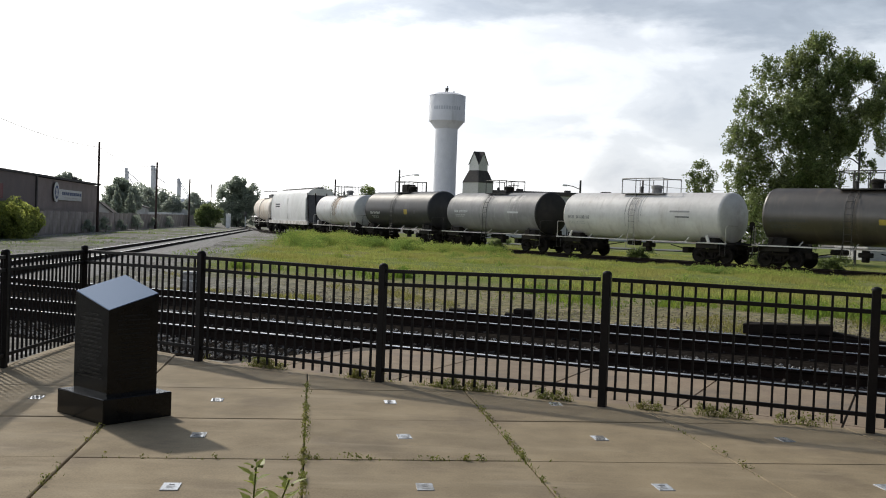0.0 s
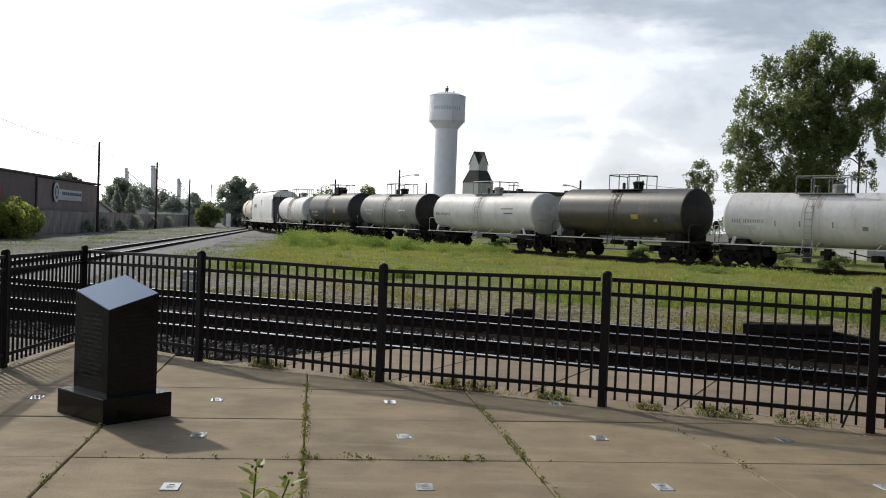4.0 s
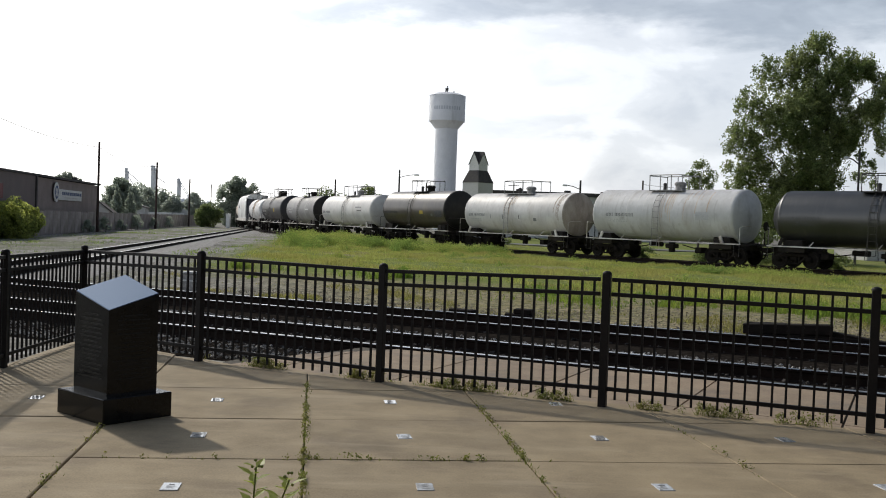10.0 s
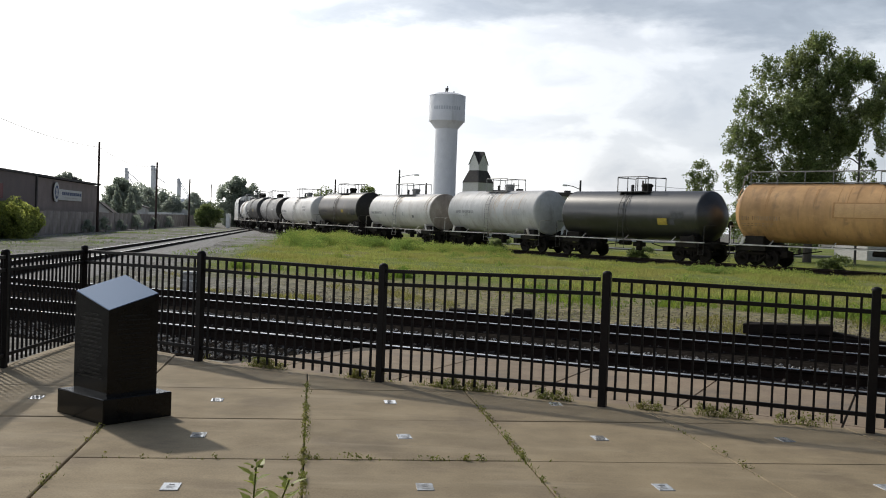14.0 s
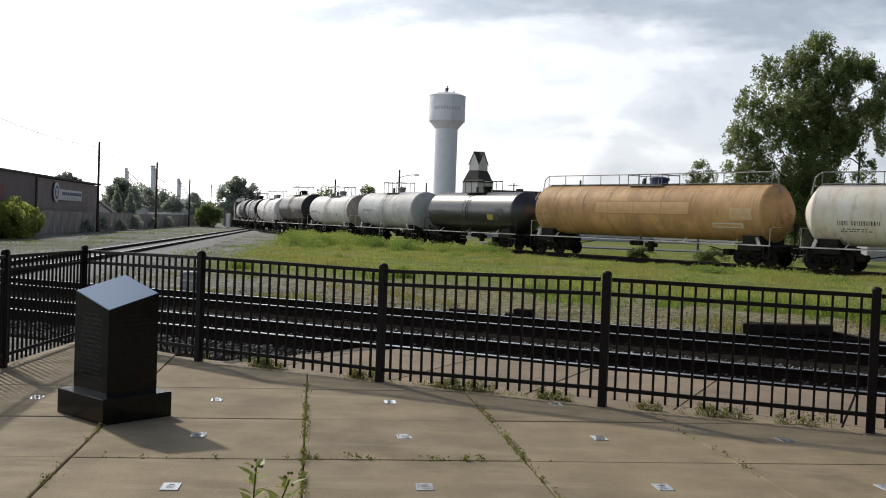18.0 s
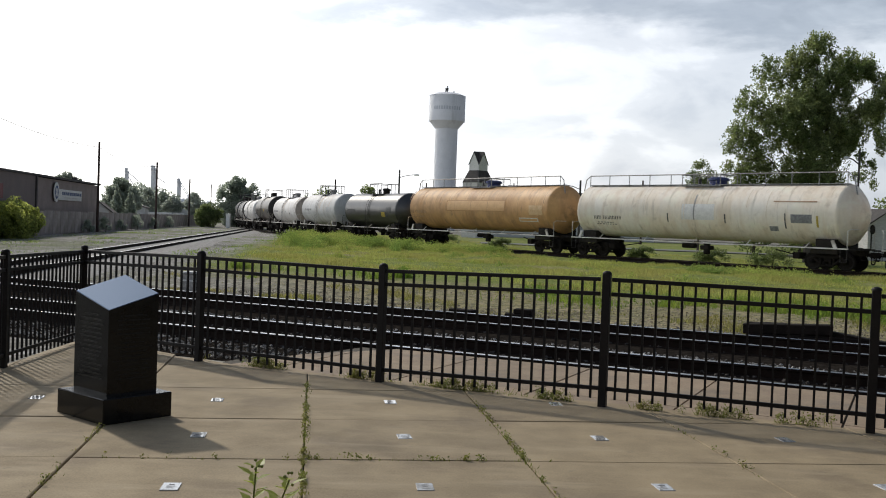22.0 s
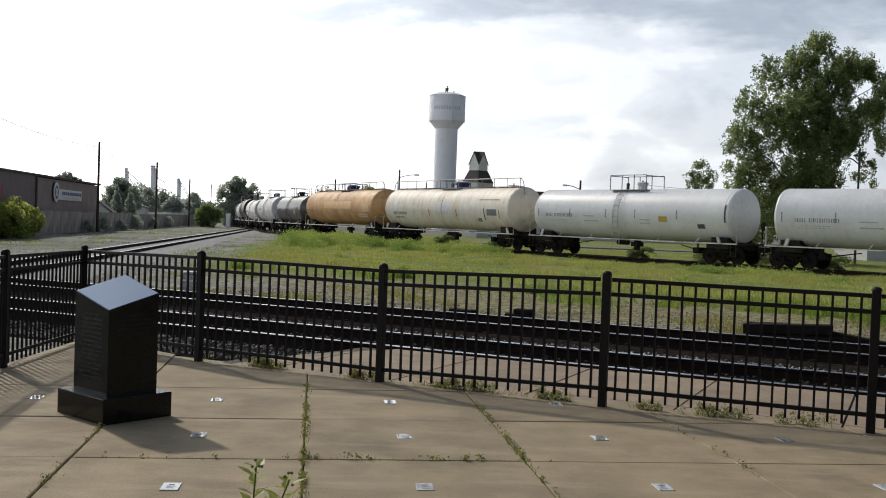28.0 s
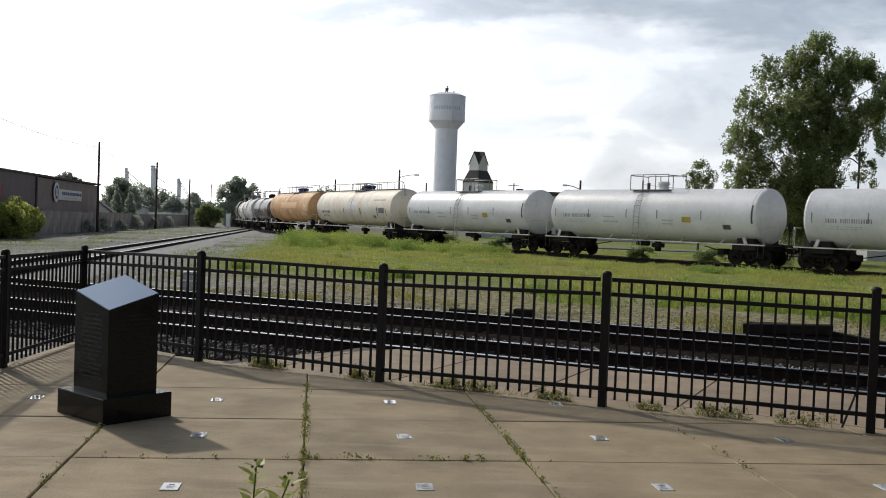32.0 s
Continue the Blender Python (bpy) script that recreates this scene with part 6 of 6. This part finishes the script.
# ---------------------------------------------------------------- plants


def blades(points, seed, bend=0.35):
    """Grass blades: (x, y, z, height, width) each."""
    rs = random.Random(seed)
    vs, fs = [], []
    for x, y, z, h, w in points:
        a = rs.uniform(0, 6.28)
        dx, dy = math.cos(a), math.sin(a)
        k = len(vs)
        lean = h * rs.uniform(0.05, bend)
        b2 = rs.uniform(0, 6.28)
        lx, ly = math.cos(b2) * lean, math.sin(b2) * lean
        vs += [(x - dx * w / 2, y - dy * w / 2, z), (x + dx * w / 2, y + dy * w / 2, z),
               (x + lx * 0.45 + dx * w * 0.35, y + ly * 0.45 + dy * w * 0.35, z + h * 0.6), (x + lx * 0.45 - dx * w * 0.35, y + ly * 0.45 - dy * w * 0.35, z + h * 0.6),
               (x + lx, y + ly, z + h)]
        fs += [(k, k + 1, k + 2, k + 3), (k + 3, k + 2, k + 4)]
    return vs, fs


def beside(s, d):
    x, y, h = on_track(s)
    return x - math.sin(h) * d, y + math.cos(h) * d


rs1 = random.Random(71)


def in_meadow(x, y):
    return x > -5.2 - 0.105 * y and y > 29 - 0.478 * x


short, straw = [], []
while len(short) + len(straw) < 165000:
    s, d = rs1.uniform(-8, 100), rs1.uniform(1.2, 26) if rs1.random() < 0.87 else rs1.uniform(-18, -1.6)
    x, y = beside(s, d)
    edge = rs1.uniform(0, 1) ** 2 * 3.0
    if not in_meadow(x - edge, y - edge) or y < 20:
        continue
    v = noise.noise(Vector((x * 0.3, y * 0.16, 4)))
    w = noise.noise(Vector((x * 0.9, y * 0.5, 14)))
    if v * 0.9 + w < rs1.uniform(-0.6, 0.2):
        continue
    (straw if v - 0.5 * w + rs1.uniform(-0.15, 0.15) > 0.05 else short).append((x, y, GROUND_Z - 0.03, (0.08 + 0.30 * max(0, 0.6 * w + 0.6 * v + 0.12)) * rs1.uniform(0.5, 1.2), rs1.uniform(0.012, 0.042)))
vs, fs = blades(short, 72, 0.9)
tagged(soup("meadow_grass", vs, fs, GRASS), "yellow-green meadow grass beside the curved track", "grass", kind="stuff")
vs, fs = blades(straw, 76, 1.0)
tagged(soup("dry_grass", vs, fs, STRAW), "yellowing grass patches in the meadow", "grass", kind="stuff")

# lush low growth where the meadow meets the dry verge, in patches
lush, mats = [], []
while len(lush) < 11000:
    x = rs1.uniform(-8, 24)
    y = 31.5 - 0.478 * x + rs1.gauss(0, 2.1)
    if x < -5.0 - 0.105 * y:
        continue
    v = noise.noise(Vector((x * 0.22, y * 0.3, 31))) + 0.5 * noise.noise(Vector((x * 1.1, y * 1.1, 33)))
    if v + (0.12 if 2.5 < x < 12.5 else -0.28) < rs1.uniform(0.1, 0.4):
        continue
    lush.append((x, y, GROUND_Z - 0.03, (0.10 + 0.35 * max(0, v)) * rs1.uniform(0.5, 1.2), rs1.uniform(0.012, 0.04)))
    if rs1.random() < 0.035:
        mats.append((x, y, GROUND_Z + 0.06 + 0.2 * max(0, v), 0.10 + 0.22 * max(0, v)))
vs, fs = blades(lush, 171, 0.9)
tagged(soup("lush_grass", vs, fs, LUSH), "fresh green grass patches at the meadow's edge", "grass", kind="stuff")
vs, fs = leaves(mats, 9000, 0.075, 172)
tagged(soup("clover_leaves", vs, fs, LUSH), "low leafy growth among the fresh grass", "weeds", kind="stuff")

# taller weeds in clumps, leafy and uneven
deep, light, heads, pale = [], [], [], []
n_clump = 0
while n_clump < 2700:
    s, d = rs1.uniform(-4, 94), 1.7 + abs(rs1.gauss(0, 7.0))
    x, y = beside(s, d)
    edge = rs1.uniform(0, 1) ** 2 * 3.0
    if not in_meadow(x - edge, y - 1.0 - edge) or d > 20:
        continue
    v = noise.noise(Vector((x * 0.16, y * 0.12, 9)))
    w = noise.noise(Vector((x * 0.5, y * 0.3, 19)))
    wild = 0.25 if s > 44 else (0.05 if s > 26 else -0.2)
    if d > 9:
        wild -= 0.1
    if v + 0.6 * w + wild < rs1.uniform(-0.1, 0.3):
        continue
    n_clump += 1
    tall = (1.0 if s > 44 else (0.70 if s > 26 else 0.36)) * rs1.uniform(0.4, 1.05) * (1 if d > 3.2 else 0.8) * (0.8 + 0.6 * w)
    r = rs1.uniform(0.3, 0.95)
    shade = w - v + rs1.uniform(-0.2, 0.2)
    pick = deep if shade > 0.05 else light
    for _ in range(26):
        q = abs(rs1.gauss(0, 0.5))
        a = rs1.uniform(0, 6.28)
        pick.append((x + math.cos(a) * q * r, y + math.sin(a) * q * r, GROUND_Z - 0.03, tall * max(0.3, 1 - q * 0.6) * rs1.uniform(0.6, 1.1), rs1.uniform(0.014, 0.045)))
    top = heads if shade > 0.12 else pale
    for _ in range(3):
        top.append((x + rs1.gauss(0, 0.4) * r, y + rs1.gauss(0, 0.4) * r, GROUND_Z + tall * rs1.uniform(0.35, 0.8), max(0.10, min(r * 0.45, tall * 0.5))))
vs, fs = blades(deep, 73, 0.6)
tagged(soup("tall_weeds", vs, fs, GRASS_DEEP), "tall green weeds in clumps along the track", "weeds", kind="stuff")
vs, fs = blades(light, 77, 0.6)
tagged(soup("pale_weeds", vs, fs, GRASS), "tall pale weeds in clumps along the track", "weeds", kind="stuff")
vs, fs = leaves(heads, 60000, 0.085, 74)
tagged(soup("weed_leaves", vs, fs, GRASS_DEEP), "broad dark weed leaves above the grass", "weeds", kind="stuff")
vs, fs = leaves(pale, 90000, 0.085, 79)
tagged(soup("weed_tops", vs, fs, WEED_TOP), "pale green weed tops above the grass", "weeds", kind="stuff")

# weeds and bushes beyond the curved track
for i, (s, d, w, h) in enumerate(((14, -4.2, 1.4, 0.9), (10, -4.6, 1.7, 1.1), (6, -5.0, 1.3, 0.8), (20, -4.4, 1.2, 0.8), (36, -4.5, 1.2, 0.9), (44, -4.2, 1.4, 1.0))):
    x, y = beside(s, d)
    tree("weed_bush", "low dark weed bush beyond the rails", (x, y, GROUND_Z), [(-w * 0.5, 0, h * 0.4, w * 0.4), (w * 0.4, 0, h * 0.45, w * 0.42), (0, 0, h * 0.6, w * 0.4)], 4200, 0.12, LEAF, 0.03, 80 + i, False, "bush")

# dry sparse verge
pts = []
while len(pts) < 24000:
    s = rs1.uniform(-22, 18)
    off = 6.6 + abs(rs1.gauss(0, 6.5))
    x, y, h = main_line(off)(s)
    if off > 22 or x < -5.8 - 0.105 * y:
        continue
    tuft = noise.noise(Vector((x * 0.55, y * 0.35, 1))) + 0.5 * noise.noise(Vector((x * 2.1, y * 1.6, 7)))
    if tuft < rs1.uniform(0.1, 0.4):
        continue
    pts.append((x, y, GROUND_Z - 0.02, rs1.uniform(0.03, 0.10) * (0.7 + tuft), rs1.uniform(0.01, 0.03)))
vs, fs = blades(pts, 75, 0.8)
tagged(soup("verge_grass", vs, fs, mat("dry verge grass", (0.19, 0.195, 0.06), (0.26, 0.235, 0.10), scale=0.7, rough=0.8, bump=0, island=0.3, spec=0.2, through_light=0.5)), "sparse dry grass between the tracks", "grass", kind="stuff")


def verge_stone(rs):
    s, off = rs.uniform(-24, 16), 6.8 + abs(rs.gauss(0, 4))
    x, y, h = main_line(off)(s)
    return x, y, GROUND_Z + 0.005


stones("verge_stones", "scattered pale stones in the dry verge", 15000, verge_stone, (0.010, 0.034), VERGE_STONE, 6)


def yard_stone(rs):
    y = rs.uniform(30, 75)
    return -14.9 - 0.131 * (y - 45) + rs.gauss(0, 2.2), y, GROUND_Z


stones("yard_stones", "grey ballast along the yard track", 9000, yard_stone, (0.014, 0.045), PALE_STONE, 7)

# straggling tufts over the gravel yard
pts = []
while len(pts) < 4500:
    y = rs1.uniform(38, 130)
    x = rs1.uniform(wall_x(y) + 2, -5.5 - 0.105 * y)
    tuft = noise.noise(Vector((x * 0.35, y * 0.14, 51))) + 0.5 * noise.noise(Vector((x * 1.5, y * 0.7, 57)))
    if tuft < rs1.uniform(0.12, 0.45) or abs(x - west_line(y)[0]) < 1.7:
        continue
    pts.append((x, y, GROUND_Z - 0.02, rs1.uniform(0.04, 0.16), rs1.uniform(0.02, 0.06)))
vs, fs = blades(pts, 78, 0.9)
tagged(soup("yard_grass", vs, fs, GRASS_DEEP), "straggling grass tufts in the gravel yard", "grass", kind="stuff")

# ---------------------------------------------------------------- weeds in the plaza's joints
ORIGIN = Vector((0.663, 7.13))
SU, SV = 1.60, 1.50


def grid_at(u, v):
    if abs(v) < 0.01:
        # this joint runs a little askew
        return ORIGIN + UX * (u * SU) + UY * (v * SV + max(0.0, 0.05 - 0.03 * u))
    return ORIGIN + UX * (u * SU) + UY * (v * SV)


rs2 = random.Random(90)
pts, tops = [], []


def joint_weeds(u0, v0, u1, v1, n, h0, h1, spread=0.02):
    for _ in range(n):
        f = rs2.random()
        p = grid_at(u0 + (u1 - u0) * f, v0 + (v1 - v0) * f)
        if noise.noise(Vector((p.x * 2.3, p.y * 2.3, 3))) < rs2.uniform(-0.35, 0.3):
            continue
        for _ in range(3):
            q = (p.x + rs2.gauss(0, spread), p.y + rs2.gauss(0, spread))
            pts.append((*q, -0.02, rs2.uniform(h0, h1), rs2.uniform(0.006, 0.014)))
        if rs2.random() < 0.5:
            tops.append((p.x, p.y, rs2.uniform(0.01, h1 * 0.7), 0.03))


joint_weeds(-1, -1.0, -1, 2.25, 260, 0.012, 0.05)
joint_weeds(0, -1.0, 0, 1.75, 230, 0.012, 0.05)
joint_weeds(-2, -1.0, -2, 1.2, 60, 0.015, 0.05)
joint_weeds(1, -0.4, 1, 1.3, 26, 0.015, 0.05)
joint_weeds(-3, 0, 0.5, 0, 70, 0.01, 0.04)
joint_weeds(-1, 0, 0, 0, 60, 0.01, 0.045)
# along the foot of the fence
for (x0, y0), (x1, y1) in zip(POSTS[3:], POSTS[4:]):
    for _ in range(230):
        f = rs2.random()
        p = Vector((x0 + (x1 - x0) * f + 0.05, y0 + (y1 - y0) * f + 0.06))
        if noise.noise(Vector((p.x * 1.7, p.y * 1.7, 8))) < rs2.uniform(-0.25, 0.4):
            continue
        for _ in range(4):
            pts.append((p.x + rs2.gauss(0, 0.035), p.y + rs2.gauss(0, 0.035), -0.08, rs2.uniform(0.07, 0.19), rs2.uniform(0.005, 0.011)))
        tops.append((p.x, p.y, rs2.uniform(-0.02, 0.09), 0.06))
vs, fs = blades(pts, 91, 0.7)
tagged(soup("joint_weeds", vs, fs, WEED), "green weeds growing in the paving joints", "weeds", kind="stuff")
vs, fs = leaves(tops, 17000, 0.023, 92)
tagged(soup("weed_leaflets", vs, fs, WEED), "small weed leaves along joints and fence", "weeds", kind="stuff")


def big_weed():
    t = thing("wild_plant", "yellow-green wild plant rising from a paving joint", "plant", at=pose(-0.80, 4.25, 0))
    rs = random.Random(5)
    for sx, sy, h in ((0.03, 0.0, 0.63), (0.17, 0.03, 0.57), (0.09, -0.02, 0.47)):
        pts2 = [(0, 0, -0.02), (sx * 0.4, sy * 0.5, h * 0.5), (sx, sy, h)]
        st = part("stem", bent(bmesh.new(), pts2, 0.004, 5), WEED, t)
        for k in range(26):
            f = 0.40 + 0.60 * k / 25
            p = Vector((sx * f, sy * f, h * f))
            a = k * 2.4 + sx * 9
            d = Vector((math.cos(a), math.sin(a), 0.55)).normalized()
            side = d.cross(Vector((0, 0, 1))).normalized()
            ln, w = rs.uniform(0.09, 0.15) * (1.25 - 0.5 * f), 0.021
            bm = bmesh.new()
            v = [bm.verts.new(q) for q in (p, p + d * ln * 0.5 + side * w, p + d * ln - Vector((0, 0, 0.012)), p + d * ln * 0.5 - side * w)]
            mid = bm.verts.new(p + d * ln * 0.5 + Vector((0, 0, -0.006)))
            for i in range(4):
                bm.faces.new((v[i], v[(i + 1) % 4], mid))
            part("leaf", bm, LEAF_SPRING, st)
        if sx != 0.09:
            for k in range(5):
                q = Vector((sx + rs.gauss(0, 0.012), sy + rs.gauss(0, 0.012), h + rs.gauss(0, 0.012)))
                bm = bmesh.new()
                bmesh.ops.create_icosphere(bm, subdivisions=1, radius=0.008, matrix=Matrix.Translation(q))
                part("flower_bud", bm, WEED, st)


big_weed()

# ---------------------------------------------------------------- plaques
def plaques():
    rs = random.Random(14)
    for u in range(-3, 2):
        for v in range(-1, 2):
            p = grid_at(u + 0.49, v + 0.56)
            if p.y > 10.2 - 0.42 * p.x:
                continue
            t = thing("name_plaque", "small bright metal plaque set into the slab", "plaque", "plaques in the slabs", at=pose(p.x, p.y, 0.0, 0, 0, math.degrees(TURN) + rs.uniform(-2, 2)))
            part("plate", B(-0.056, 0.056, -0.085, 0.085, -0.004, 0.005, 0.002), PLAQUE, t)
            for k in range(3):
                w = rs.uniform(0.014, 0.03)
                part("lettering", B(-w, w, 0.04 - k * 0.04 - 0.007, 0.04 - k * 0.04 + 0.007, 0.004, 0.0062), INK_WORN, t)


plaques()

# ---------------------------------------------------------------- paving pieces
TOP_RUN = [(30, 0.5), (8.4, 6.85), (6.08, 7.90), (3.86, 8.83), (1.65, 9.72), (-0.57, 10.66), (-2.72, 11.66), (-4.72, 13.22)]
LEFT_RUN = [(-4.76, 13.22), (-4.72, 10.5), (-4.38, 8.1), (-3.9, 4.0)]


def slabs():
    k = 0
    for u in range(-5, 7):
        for v in range(-6, 5):
            g = 0.007
            c = [grid_at(u + a, v + b2) for a, b2 in ((0, 0), (1, 0), (1, 1), (0, 1))]
            mid = sum(c, Vector((0, 0))) / 4
            c = [tuple(p + (mid - p).normalized() * g) for p in c]
            for a, z in zip(TOP_RUN, TOP_RUN[1:]):
                lo, hi = min(a[0], z[0]), max(a[0], z[0])
                if max(p[0] for p in c) > lo and min(p[0] for p in c) < hi and len(c) > 2:
                    cx = sum(p[0] for p in c) / len(c)
                    if lo - 0.55 < cx < hi + 0.55:
                        c = clipped(c, [a, z])
                        if not c:
                            break
            if c and v >= -1:
                c = clipped(c, LEFT_RUN[:3])
            if not c or len(c) < 3:
                continue
            bm = prism(bmesh.new(), c, -0.12, random.Random(k).uniform(-0.003, 0.003))
            es = [e for e in bm.edges if all(q.co.z > -0.05 for q in e.verts)]
            bmesh.ops.bevel(bm, geom=es, offset=0.007, segments=1, affect="EDGES", clamp_overlap=True)
            part("slab", bm, CONCRETE, plaza)
            k += 1


slabs()


def platform_slabs():
    """Tan slabs between the fence and the near rail, joints square to the track."""
    for i in range(-4, 22):
        s0 = -4.0 + 1.55 * i + 0.012
        s1 = s0 + 1.55 - 0.024
        for r0, r1 in ((-4.1, -2.2), (-2.18, -0.12)):
            c = [main_line(r0)(s0)[:2], main_line(r0)(s1)[:2], main_line(r1)(s1)[:2], main_line(r1)(s0)[:2]]
            cx = sum(p[0] for p in c) / 4
            for a, z in zip(TOP_RUN, TOP_RUN[1:]):
                lo, hi = z[0], a[0]
                if lo - 0.5 < cx < hi + 0.5 and c:
                    n = [(z[0] + 0.03, z[1] + 0.05), (a[0] + 0.03, a[1] + 0.05)]
                    c = clipped(c, n)
            if c and cx < 1.0:
                c = clipped(c, [(-1.10, 13.98), (-1.78, 12.9), (-2.55, 12.35)])
            if c and cx < 0.0:
                c = clipped(c, [(-2.6, 12.3), (-2.75, 11.7), (-2.70, 11.0)])
            if not c or len(c) < 3:
                continue
            part("paver", prism(bmesh.new(), c, -0.2, -0.06 + random.uniform(-0.002, 0.002)), BRICK, platform)


platform_slabs()


# ---------------------------------------------------------------- what moves


def motions():
    """The train rolls along the curve; trucks swivel and wheels turn under each car."""
    times = [i * 0.5 for i in range(65)]
    for car, s0, b in CARS:
        rows = []
        for t in times:
            s = s0 + rolled(t)
            x0, y0, _ = on_track(s - b)
            x1, y1, _ = on_track(s + b)
            rows.append((t, pose((x0 + x1) / 2, (y0 + y1) / 2, 0, 0, 0, math.degrees(math.atan2(y1 - y0, x1 - x0)))))
        walk(car, rows)
    where = {car.name: (s0, b) for car, s0, b in CARS}
    for truck, car, x in SWIVELS:
        s0, b = where[car.name]
        rows = []
        for t in [i * 1.0 for i in range(33)]:
            s = s0 + rolled(t)
            x0, y0, _ = on_track(s - b)
            x1, y1, _ = on_track(s + b)
            h = on_track(s + x)[2]
            rows.append((t, pose(x, 0, 0, 0, 0, math.degrees(h - math.atan2(y1 - y0, x1 - x0)))))
        walk(truck, rows)
    spin = [i * 0.16 for i in range(201)]
    for w, x in SPINNERS:
        walk(w, [(t, pose(x, 0, WR, 0, math.degrees(rolled(t) / WR) % 360, 0)) for t in spin])


motions()
